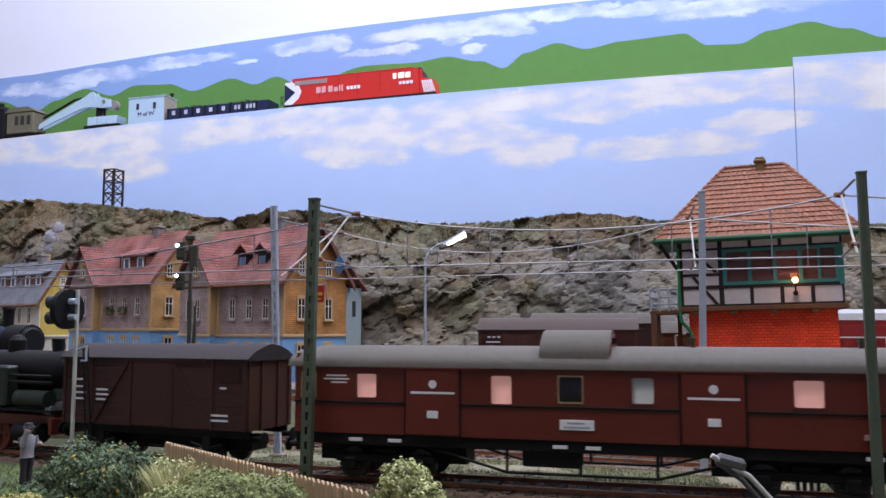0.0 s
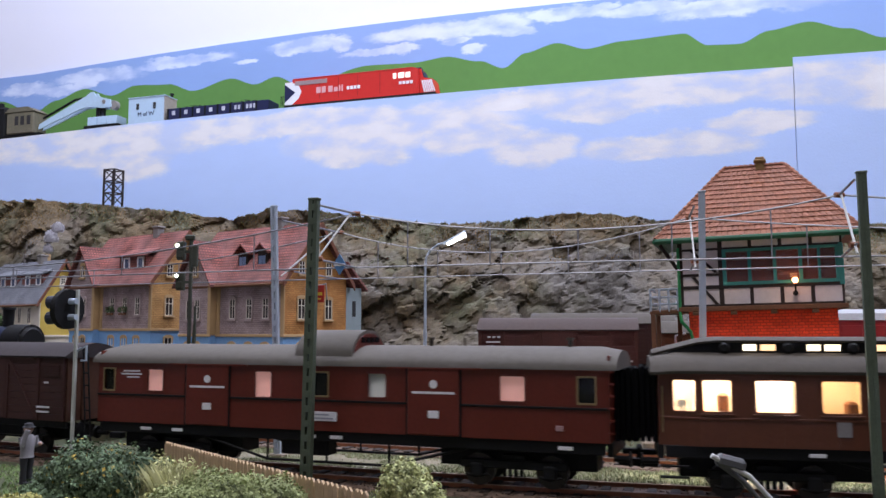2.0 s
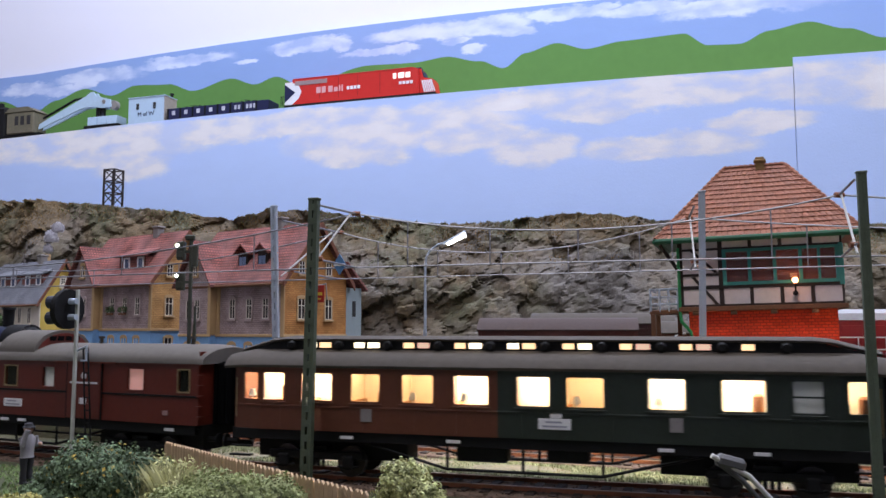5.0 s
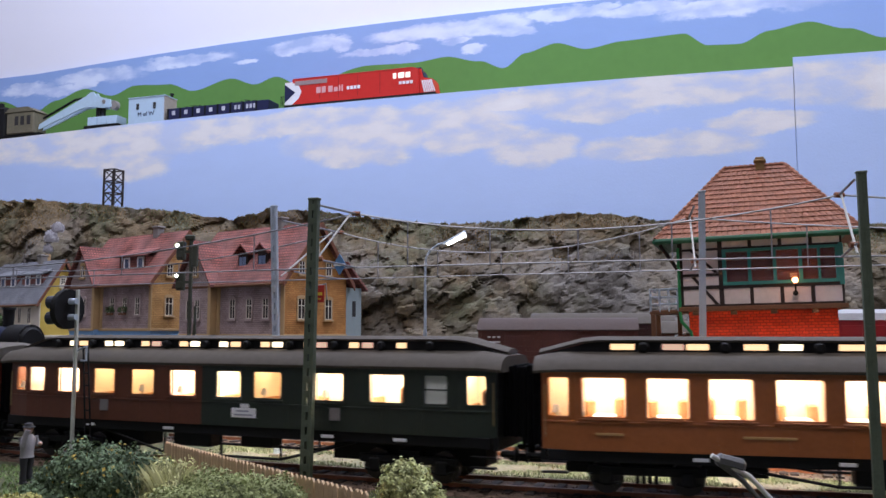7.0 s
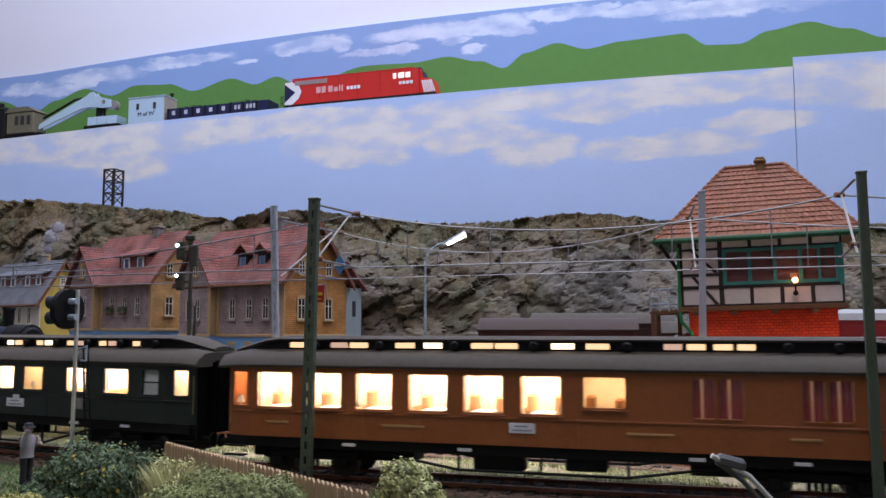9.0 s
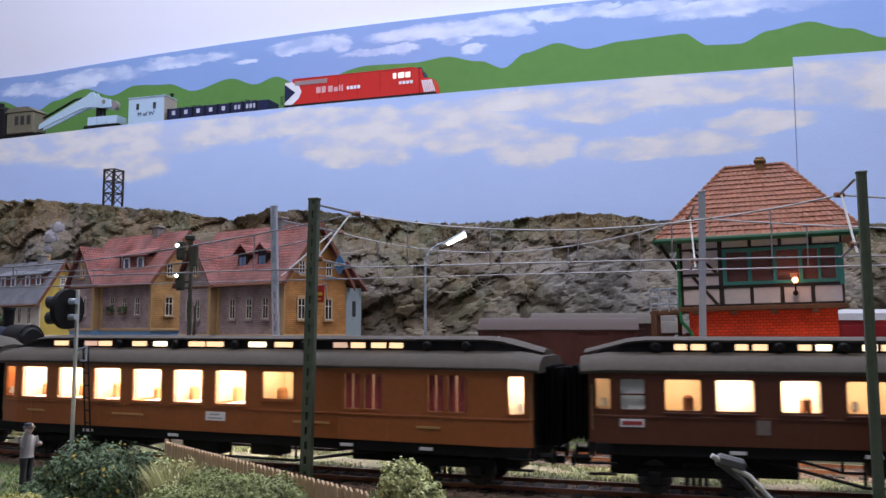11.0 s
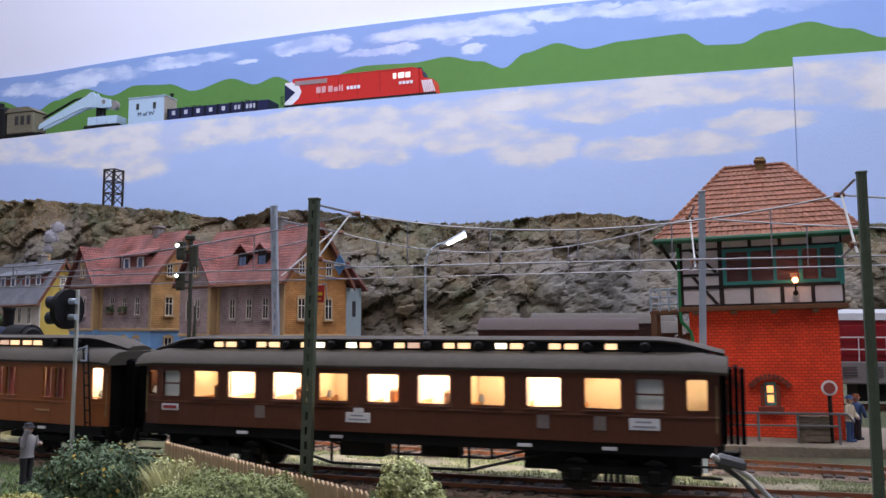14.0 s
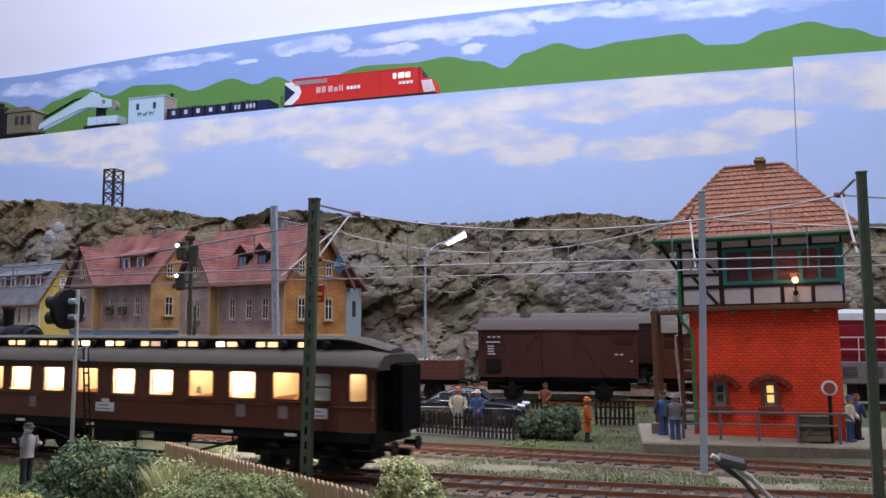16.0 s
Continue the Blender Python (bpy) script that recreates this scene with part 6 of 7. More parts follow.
# ---- parked rolling stock ----
W2 = goods_wagon("covered_wagon", 97, "parked brown covered goods wagon with a grey-brown arched roof", mat("red_brown_wagon_boards", (0.082, 0.027, 0.022), 0.7, 0.2, 120), mat("brown_grey_wagon_roof", (0.060, 0.042, 0.038), 0.9, 0.12, 80), 9.7, 52)
W2.matrix_basis = at(73, 541, 9.7, -10)
for x, z, w in ((-43, 39.5, 2), (-40, 39.5, 2), (-37, 39.5, 2), (-44, 36.4, 9), (-43, 33.8, 4), (-43, 32.2, 4), (-43, 30.6, 4), (-43, 29.0, 5), (35, 29, 2), (38, 29, 2), (44, 25, 1.6)):
    part("lettering", Geo().box(x, x + w, -16.0, -15.85, z, z + 0.8), M_WHITE, W2)
part("data_panel", Geo().box(-44, -35, -15.95, -15.8, 18.5, 26.5), M_BLACK, W2, "black data panel")
# Added wagon: stands for its neighbour's rusty end wall and darkens the gap.
W5 = goods_wagon("covered_wagon", 96, "added rust-brown wagon in place of the parked wagon's end wall", mat("rust_brown_wagon_boards", (0.10, 0.037, 0.016), 0.75, 0.25, 120), M_ROOFGREY, 9.7, 50)
W5.matrix_basis = at(182, 522, 9.7, -10)
W3 = thing("open_wagon", at(-33, 560, 9.7, -10), "low brown open wagon loaded with pale rubble", "goods wagon", "goods wagons")
M_OPEN = mat("faded_red_wagon_side", (0.16, 0.06, 0.045), 0.7, 0.2)
for k in range(4):
    part("board", Geo().box(-46, 46, -15, -14, 13 + k * 3.1, 15.9 + k * 3.1, 0.15), M_OPEN, W3)
part("far_side", Geo().box(-46, 46, 14, 15, 13, 25.4, 0.2), M_OPEN, W3)
for x in (-46, 45):
    part("end_board", Geo().box(x, x + 1, -14, 14, 13, 25.4, 0.2), M_OPEN, W3)
part("underframe", Geo().box(-46, 46, -13, 13, 10, 13).box(-30, -24, -12, 12, 3, 10).box(24, 30, -12, 12, 3, 10), M_BLACK, W3)
rub, rnd = Geo(), random.Random(4)
for k in range(420):
    px, py, r = rnd.uniform(-44, 44), rnd.uniform(-13, 13), rnd.uniform(0.8, 2.0)
    pz = 23.5 + 3.0 * (1 - (py / 13) ** 2) * (0.6 + 0.4 * math.sin(px * 0.3))
    v = [(px + r * rnd.uniform(-1, 1), py + r * rnd.uniform(-1, 1), pz + r * rnd.uniform(-0.7, 1)) for _ in range(4)]
    rub.add(v, [(0, 1, 2), (0, 2, 3), (0, 3, 1), (1, 3, 2)])
tagged(part("rubble_load", rub, mat("pale_rubble", (0.42, 0.36, 0.30), 0.9, 0.2, spread=0.3), W3), kind="stuff")
for x in (-28, 28):
    piece("wheelset", WHEELSET, W3, at(x, 0, 5.6))
for y in (-10, 10):
    part("buffer", Geo().cyl((46, y, 11.5), (50.5, y, 11.5), 1.1, n=8).cyl((50.5, y, 11.5), (51.2, y, 11.5), 2.8, n=14), M_BLACK, W3)

# grey roofed wagon behind the covered one
W4 = goods_wagon("covered_wagon", 96, "second covered wagon with a grey roof standing behind", M_WAGON, M_ROOFGREY, 16, 50)
W4.matrix_basis = at(112, 600, 16, -10)

# red railcar with grey skirt and white handrails
rc = thing("railcar", at(318, 497, 9.7, -10), "dark red and grey diesel locomotive with white handrails, parked", "locomotive")
M_RC = mat("deep_red_loco_paint", (0.26, 0.012, 0.018), 0.35, 0.08)
M_RCG = mat("mid_grey_loco_paint", (0.24, 0.24, 0.25), 0.45, 0.1)
part("body", Geo().box(-90, 90, -14, 14, 26, 51, 0.8), M_RC, rc)
part("roof", Geo().prism([(-15, 50), (15, 50), (13, 54), (6, 56.5), (-6, 56.5), (-13, 54)], -88, 88, "x"), mat("silver_grey_roof", (0.30, 0.30, 0.31), 0.5), rc, "silver grey roof", 30)
part("skirt", Geo().box(-92, 92, -15, 15, 13, 26, 0.6), M_RCG, rc, "grey skirt with louvres")
for x in range(-84, 84, 14):
    for k in range(4):
        part("louvre", Geo().box(x, x + 8, -15.6, -14.9, 17.5 + 1.6 * k, 18.3 + 1.6 * k), M_RAILGREY, rc)
    part("door_panel", Geo().box(x + 0.5, x + 12, -14.5, -13.9, 29, 47, 0.3), M_RC, rc)
for z in (33, 40):
    part("handrail", Geo().tube([(-90, -16, z), (90, -16, z)], 0.4), M_WHITE, rc)
for x in range(-90, 91, 15):
    part("handrail_post", Geo().tube([(x, -16, 26), (x, -16, 40)], 0.35), M_WHITE, rc)
part("bogie", Geo().box(-75, -35, -12, 12, 3, 13, 0.5), M_BLACK, rc)
part("bogie", Geo().box(35, 75, -12, 12, 3, 13, 0.5), M_BLACK, rc)

# dark steam locomotive standing at the far left
M_BLUEBLACK = mat("glossy_blue_black_boiler", (0.012, 0.02, 0.06), 0.3, 0.1)
sl2 = thing("steam_locomotive", at(-262, 512, 14, -22), "parked dark steam locomotive with blue-black boiler and tall chimney", "locomotive", "steam locomotives")
part("boiler", Geo().cyl((-90, 0, 33), (12, 0, 33), 9.2, n=28), M_BLUEBLACK, sl2, "", 40)
sb = part("smokebox", Geo().cyl((5, 0, 33), (19, 0, 33), 10.2, n=28), M_BLACK, sl2, "black smokebox", 40)
part("smokebox_door", Geo().cyl((19, 0, 33), (20.5, 0, 33), 9, 7.5, 28), M_BLACK, sb)
for k in range(14):
    t = 2 * math.pi * k / 14
    part("rivet", Geo().ball((19.2, 9.6 * math.cos(t), 33 + 9.6 * math.sin(t)), 0.45, 6, 4), M_WHEEL, sb)
part("chimney", Geo().cyl((0, 0, 42), (0, 0, 52), 3.0, 3.3, 16).cyl((0, 0, 52), (0, 0, 53.5), 4.0, 3.8, 16), M_BLACK, sl2, "black chimney")
part("dome", Geo().cyl((-20, 0, 40), (-20, 0, 46), 4.6, 4.2, 14).ball((-20, 0, 46), 4.2, 14, 6), M_BLUEBLACK, sl2)
part("frame", Geo().box(-90, 18, -11, 11, 12, 17).box(16, 19, -15, 15, 9, 15), M_BLACK, sl2)
part("running_board", Geo().box(-90, 18, -15, 15, 19, 20), M_BLACK, sl2)
for x in (-70, -40, -10):
    part("driving_wheel", Geo().cyl((x, -10, 9), (x, -8, 9), 9, n=24).cyl((x, 8, 9), (x, 10, 9), 9, n=24), M_WHEEL, sl2)


# tank locomotive hauling the train
def tank_locomotive():
    c = thing("tank_locomotive", at(0, 0, 0), "black and dark green tank locomotive with red frames hauling the train", "locomotive", "steam locomotives")
    KEYED.append((c, 606.9 + 60))
    dg = mat("black_green_loco_paint", (0.014, 0.022, 0.016), 0.4, 0.15)
    rf = mat("faded_red_loco_frame", (0.16, 0.03, 0.015), 0.5, 0.2)
    part("boiler", Geo().cyl((-30, 0, 36), (46, 0, 36), 8.6, n=24), M_BLACK, c, "", 40)
    part("smokebox_door", Geo().cyl((46, 0, 36), (48, 0, 36), 8.4, 6.5, 24), M_BLACK, c)
    part("side_tank", Geo().box(-32, 22, -15.5, -9, 20, 38, 0.8), dg, c, "dark green side tank")
    part("side_tank", Geo().box(-32, 22, 9, 15.5, 20, 38, 0.8), dg, c)
    part("cab", Geo().panel(-52, -32, 20, 46, [(-46, -38, 34, 43)], -15.5, -14.5).box(-52, -32, 14.5, 15.5, 20, 46).box(-33, -32, -14.5, 14.5, 20, 46), dg, c)
    part("cab_roof", Geo().prism([(-17, 46), (17, 46), (12, 49.5), (0, 51), (-12, 49.5)], -55, -29, "x"), M_BLACK, c, "", 30)
    part("chimney", Geo().cyl((36, 0, 43), (36, 0, 50), 2.4, 3.0, 14), M_BLACK, c)
    part("dome", Geo().cyl((8, 0, 43), (8, 0, 48), 4, n=14).ball((8, 0, 48), 4, 14, 5), M_BLACK, c)
    part("frame", Geo().box(-52, 50, -12, 12, 12, 17, 0.4), rf, c, "red frame")
    part("buffer_beam", Geo().box(50, 52, -15, 15, 9, 16, 0.3), rf, c)
    part("running_board", Geo().box(-52, 52, -15.5, 15.5, 18.4, 19.4), M_BLACK, c)
    part("air_reservoir", Geo().cyl((28, -13, 24), (48, -13, 24), 3.6, n=16), dg, c, "horizontal air reservoir", 40)
    part("pipe", Geo().tube([(22, -13.5, 31), (50, -13.5, 31)], 0.8).tube([(22, -14, 34), (50, -14, 34)], 0.6), M_BLACK, c)
    part("cylinder", Geo().cyl((30, -14, 9.5), (46, -14, 9.5), 4.2, n=16), M_BLACK, c, "", 40)
    part("headlamp", Geo().cyl((46, -12, 19), (49.5, -12, 19), 2.0, n=14), M_WIRE, c, "bright round headlamp")
    for y in (-10, 10):
        part("buffer", Geo().cyl((52, y, 11.5), (57, y, 11.5), 1.2, n=8).cyl((57, y, 11.5), (57.8, y, 11.5), 2.9, n=14), M_BLACK, c)
    w = mesh_of("driving_wheelset", Geo().cyl((0, -9.8, 0), (0, -7.6, 0), 7.0, n=22).cyl((0, 7.6, 0), (0, 9.8, 0), 7.0, n=22).box(-1.2, 1.2, -10.2, -9.6, -5, 5).box(-5, 5, -10.2, -9.6, -0.6, 0.6), rf)
    for x in (-32, -10, 12):
        q = piece("driving_wheelset", w, c, at(x, 0, 7))
        ROLLING.append((q, x))
    part("coupling_rod", Geo().box(-34, 14, -11.4, -10.6, 5.6, 7.0, 0.2), M_WHEEL, c)


ROLLING = []
tank_locomotive()

# platform canopy behind the main track
cp = thing("platform_canopy", at(-182, 455, -11, -20), "low grey platform canopy roof on posts", "canopy")
part("canopy_roof", Geo().prism([(-18, 44), (0, 54.5), (18, 44), (18, 45.5), (0, 56), (-18, 45.5)], -4, 30, "x"), mat("grey_canopy_felt", (0.17, 0.165, 0.16), 0.85, 0.15), cp)
for x in (2, 26):
    part("post", Geo().box(x - 1, x + 1, -1, 1, 0, 50, 0.2), M_TIMBER, cp)
# ---- upper railway on the ledge ----
UP = lambda w, z=362: at(0, 1153, 0, WALL_TURN) @ at(w, 0, z)
M_CPRED = mat("glossy_bright_red_loco", (0.56, 0.028, 0.022), 0.35, 0.06, 40)
M_NAVY = mat("dark_navy_stripe", (0.015, 0.018, 0.06), 0.4, 0.1)
lo = thing("diesel_locomotive", UP(-123), "bright red diesel locomotive with white and navy rear chevron", "locomotive")
part("frame", Geo().box(-117, 117, -17, 17, 14, 19, 0.4), M_BLACK, lo)
hood = Geo().prism([(-116, 19), (92, 19), (92, 54), (84, 57), (-104, 57), (-104, 53), (-116, 53)], -15.5, 15.5)
b = part("body", hood, M_CPRED, lo, "bright red full-width body")
part("roof_edge", Geo().box(-103, 84, -16, 16, 56.5, 57.5, 0.4), M_CPRED, b)
for k, x in enumerate((-60, -30, 0, 34)):
    part("door_line", Geo().box(x, x + 0.8, -15.9, -15.4, 24, 54), mat("dark_red_seam", (0.30, 0.015, 0.012), 0.5), b)
part("grille", Geo().box(-100, -48, -16.1, -15.3, 47, 53.5, 0.3), mat("grey_grille", (0.30, 0.22, 0.22), 0.5, 0.2), b, "grey radiator grille")
part("white_chevron", Geo().prism([(-116, 19.3), (-104, 19.3), (-93, 28), (-89, 38), (-93, 46), (-104, 52.7), (-116, 52.7)], -15.9, -15.4), M_WHITE, b, "white rounded rear panel")
part("navy_chevron", Geo().prism([(-116, 23), (-116, 50), (-99, 37)], -16.3, -15.8), M_NAVY, b, "navy triangle")
part("emblem_bar", Geo().box(-65, -58, -16, -15.4, 33, 42, 0.8).box(-56.5, -50, -16, -15.4, 33, 42, 0.8).box(-46, -39, -16, -15.4, 33, 42, 0.8).box(-37, -31, -16, -15.4, 33, 39.5, 0.8).box(-29, -27, -16, -15.4, 33, 42).box(-25, -23, -16, -15.4, 33, 42), mat("faded_pink_mark_paint", (0.66, 0.36, 0.36), 0.5, 0.05), b, "plain pale company mark")
for x in (-17, -11.5, -6, -0.5):
    part("number_bar", Geo().box(x, x + 4.4, -16, -15.4, 34, 39, 0.5), M_WHITE, b)
for x in (63, 68.5, 74, 79.5):
    part("number_bar", Geo().box(x, x + 4.4, -16, -15.4, 34, 38.5, 0.5), M_WHITE, b)
# The cab panes carry a faint glow of their own to look pale.
for x0, x1 in ((54, 59), (62, 71), (73, 80)):
    part("cab_window", Geo().box(x0, x1, -16.1, -15.3, 43, 51, 0.5), glow("pale_cab_window_glow", (0.9, 0.85, 0.75), 0.55), b, "pale cab window")
nose = part("nose", Geo().prism([(91.5, 19), (116, 19), (112, 39), (98, 42), (94, 55), (91.5, 56)], -12, 12), M_CPRED, b, "sloped nose")
part("windscreen", Geo().prism([(94.7, 53), (97.6, 44), (98.6, 44.2), (95.6, 53.2)], -10, 10), M_NAVY, nose)
for k in range(6):
    part("warning_stripe", Geo().prism([(99.5 + k * 3.0, 21), (101.3 + k * 3.0, 21), (97.3 + k * 2.6, 38), (95.5 + k * 2.6, 38)], -12.6, -12.05), M_WHITE, nose)
part("horn", Geo().box(80, 92, -5, 5, 57, 59.5, 0.6), M_NAVY, b)
part("bogie", Geo().box(-95, -40, -13, 13, 1, 14, 0.5), M_BLACK, lo)
part("bogie", Geo().box(40, 95, -13, 13, 1, 14, 0.5), M_BLACK, lo)
part("end_rail", Geo().tube([(-123, -14, 19), (-123, -14, 33), (-118, -14, 33)], 0.6).tube([(-120, -14, 19), (-120, -14, 33)], 0.6), M_BLACK, lo)

gd = thing("gondola_wagon", UP(-354), "black open gondola wagon with white letter bars and coal load", "goods wagon", "upper train wagons")
part("side", Geo().box(-88, 88, -15, -14, 12, 31, 0.2), M_NAVY, gd)
part("side", Geo().box(-88, 88, 14, 15, 12, 31, 0.2), M_NAVY, gd)
part("end", Geo().box(-88, -87, -14, 14, 12, 31), M_NAVY, gd)
part("end", Geo().box(87, 88, -14, 14, 12, 31), M_NAVY, gd)
part("bed", Geo().box(-87, 87, -14, 14, 12, 14).box(-70, -40, -12, 12, 1, 12).box(40, 70, -12, 12, 1, 12), M_BLACK, gd)
for x in range(-88, 88, 22):
    part("rib", Geo().box(x, x + 2.4, -16.2, -14.8, 12, 31, 0.2), M_BLACK, gd)
for x in (-80, -58, -36, -14, 8, 30, 36, 50, 56, 62):
    part("letter_bar", Geo().box(x, x + (6 if x < 10 else 4), -15.4, -14.9, 20.5, 27, 0.4), mat("dull_white_letter_paint", (0.5, 0.5, 0.55), 0.7), gd)
coal, rnd = Geo(), random.Random(9)
for k in range(500):
    px, py, r = rnd.uniform(-85, 85), rnd.uniform(-13, 13), rnd.uniform(1, 2.4)
    pz = 28 + 6 * math.exp(-((px + 45) / 25) ** 2) + 6 * math.exp(-((px - 40) / 28) ** 2)
    v = [(px + r * rnd.uniform(-1, 1), py + r * rnd.uniform(-1, 1), pz + r * rnd.uniform(-0.7, 1)) for _ in range(4)]
    coal.add(v, [(0, 1, 2), (0, 2, 3), (0, 3, 1), (1, 3, 2)])
tagged(part("coal_load", coal, M_BLACK, gd), kind="stuff")

M_PALEBLUE = mat("pale_blue_service_paint", (0.42, 0.55, 0.68), 0.5, 0.08)
tc = thing("tool_car", UP(-482), "pale blue boxy service wagon with two small windows", "goods wagon", "upper train wagons")
part("body", Geo().box(-33, 33, -15, 15, 12, 53, 0.5), M_PALEBLUE, tc)
part("end_wall", Geo().box(33, 34.5, -15, 15, 12, 53, 0.3), mat("tan_end_wall", (0.30, 0.26, 0.22), 0.7), tc)
part("roof", Geo().box(-34, 35.5, -15.8, 15.8, 53, 54.4, 0.4), M_PALEBLUE, tc)
for x in (-18, 13):
    part("window", Geo().box(x, x + 5, -15.5, -14.8, 34, 44, 0.2), M_INSIDE, tc)
words = bpy.data.curves.new("lettering", "FONT")
words.body, words.size, words.align_x, words.extrude = "M of W", 0.0095, "CENTER", 0.0002
words.materials.append(M_NAVY)
lettering = new("lettering", words)
lettering.parent = tc
lettering.matrix_basis = at(0, -15.3, 23.5, 0, 90)
part("stack", Geo().cyl((30, 8, 53), (30, 8, 61), 1.6, n=8).cyl((30, 8, 60), (30, 8, 62), 3.4, n=8), M_BLACK, tc)
part("underframe", Geo().box(-33, 33, -12, 12, 1, 12, 0.4), M_BLACK, tc)

cr = thing("crane_wagon", UP(-640), "wreck crane with a pale blue boom resting over a flat wagon", "crane wagon", "upper train wagons")
part("flat_bed", Geo().box(38, 104, -13, 13, 10, 17, 0.4), M_BLACK, cr)
for x in (46, 65, 84):
    part("tool_box", Geo().box(x, x + 18, -14, 10, 17, 30, 0.4), M_PALEBLUE, cr)
BOOM = [(-60, 20), (-58, 29), (34, 68), (43, 74), (49, 74), (53, 67), (82, 59), (84, 47), (68, 46), (44, 50), (28, 49)]
part("boom", Geo().prism(BOOM, -6, -4).prism(BOOM, 4, 6), M_PALEBLUE, cr, "pale blue boom")
part("boom_tie", Geo().tube([(-55, 0, 40), (8, 0, 66), (40, 0, 66)], 2.0), M_BLACK, cr)
part("pulley", Geo().cyl((86, -4, 50), (86, 4, 50), 7.5, n=18).cyl((70, -7, 56), (70, 7, 56), 3.5, n=14), mat("grey_pulley", (0.22, 0.2, 0.19), 0.6), cr)
part("hook_block", Geo().box(52, 60, -3, 3, 28, 50, 1).box(62, 68, -3, 3, 28, 48, 1), M_BLACK, cr)
part("counter_block", Geo().box(8, 36, 5, 9, 62, 71, 1.5), M_BLACK, cr)
part("cab", Geo().box(-118, -62, -15, 15, 14, 50, 1.5).prism([(-122, 50), (-60, 50), (-74, 58), (-112, 58)], -16, 16), mat("sooty_olive_cab", (0.14, 0.125, 0.085), 0.7, 0.3), cr, "sooty olive crane cab")
for x in (-100, -88, -75):
    part("cab_window", Geo().box(x, x + 7, -15.6, -14.8, 28, 43), M_INSIDE, cr)
part("boiler_house", Geo().box(-170, -122, -14, 14, 8, 62, 3).cyl((-146, 0, 60), (-146, 0, 72), 5, n=12), M_BLACK, cr)
part("chassis", Geo().box(-170, -50, -13, 13, 4, 14, 0.5), M_BLACK, cr)

# ---- little figures, plain toys ----
M_SKIN = mat("plain_toy_pink", (0.50, 0.30, 0.22), 0.6, 0.05)


def figure(m, label, top, legs, height=20.0, hat=None, coat=0.0, arm=0):
    """A plain moulded toy figure, one mesh."""
    k = height / 20
    ob_mats = [top, legs, M_SKIN, hat or legs]
    g, idx = Geo(), []

    def put(mi):
        idx.extend([mi] * (len(g.f) - len(idx)))
    for s in (-1, 1):
        g.loft([[(s * 1.3 + r * math.cos(t), r * math.sin(t), z) for t in [math.pi * i / 4 for i in range(8)]] for z, r in ((0, 1.2), (0.8, 1.1), (5, 0.95), (9, 1.35))])
        g.box(s * 1.3 - 0.9, s * 1.3 + 0.9, -2.1, 1.0, 0, 1.1, 0.25)
    put(1)
    low = 9 - coat
    g.loft([[(a * math.cos(t), b * math.sin(t), z) for t in [math.pi * i / 6 for i in range(12)]] for z, a, b in ((low, 2.7 + coat * 0.12, 2.0), (9.5, 2.5, 1.7), (12, 2.6, 1.8), (15.2, 3.1, 1.7), (16.2, 2.0, 1.2), (16.8, 1.0, 0.9))])
    for s in (-1, 1):
        if arm and s == -1:
            g.tube([(s * 3.0, 0, 15.6), (s * 3.8, -1.5, 13.2), (s * 2.6, -2.5, 18.2)], 0.9, 7)
        else:
            g.tube([(s * 3.0, 0, 15.6), (s * 3.9, -0.4, 12.4), (s * 2.9, -2.4, 10.4 + arm)], 0.9, 7)
    put(0)
    g.ball((0, -0.2, 18.4), 1.55, 10, 7, 1.15)
    g.ball((2.8, -2.6, 10.2 + arm), 0.7, 6, 4)
    put(2)
    g.loft([[(r * math.cos(t), -0.2 + r * math.sin(t), z) for t in [math.pi * i / 5 for i in range(10)]] for z, r in ((18.8, 2.1), (19.1, 2.0), (19.2, 1.55), (20.2, 1.3), (20.4, 0.5))])
    put(3)
    g.v = [(a * k, b * k, c * k) for a, b, c in g.v]
    me = mesh_of("figure", g, top, 50)
    for mm_ in ob_mats[1:]:
        me.materials.append(mm_)
    me.polygons.foreach_set("material_index", idx)
    ob = new("toy_figure", me)
    ob.matrix_basis = m
    return tagged(ob, label, "toy figure", "toy figures")


C = lambda n, c, r=0.7: mat(n, c, r, 0.12)
F_GREY, F_DARK, F_BLUE, F_ORANGE, F_CREAM, F_BROWN = C("toy_grey", (0.22, 0.21, 0.22)), C("toy_dark", (0.03, 0.03, 0.035)), C("toy_blue", (0.04, 0.08, 0.19)), C("toy_orange", (0.44, 0.10, 0.022)), C("toy_cream", (0.55, 0.48, 0.36)), C("toy_brown", (0.20, 0.07, 0.03))
figure(at(-153, 317, -2.5, 70), "toy figure in grey jacket holding a camera up", F_GREY, F_DARK, 22, F_DARK, 0, 3)
figure(at(73.5, 438, -2.5, 75), "toy figure in an orange-brown overcoat", F_ORANGE, F_DARK, 22, F_ORANGE, 4.5)
figure(at(60.5, 505, 3.5, -40), "toy officer in a brown coat and dark cap", F_BROWN, F_BROWN, 19, F_DARK, 3)
figure(at(8.2, 474, -0.6, 10), "toy figure in a long cream coat with a handbag", F_CREAM, F_CREAM, 22.5, F_ORANGE, 6)
figure(at(18.9, 468, -0.8, -40), "toy figure in a dark blue dress", F_BLUE, F_BLUE, 22, F_CREAM, 5)
figure(at(189, 399, 2.4, 40), "toy railwayman in blue overalls and pale shirt", F_CREAM, F_BLUE, 21, F_BLUE, 0)
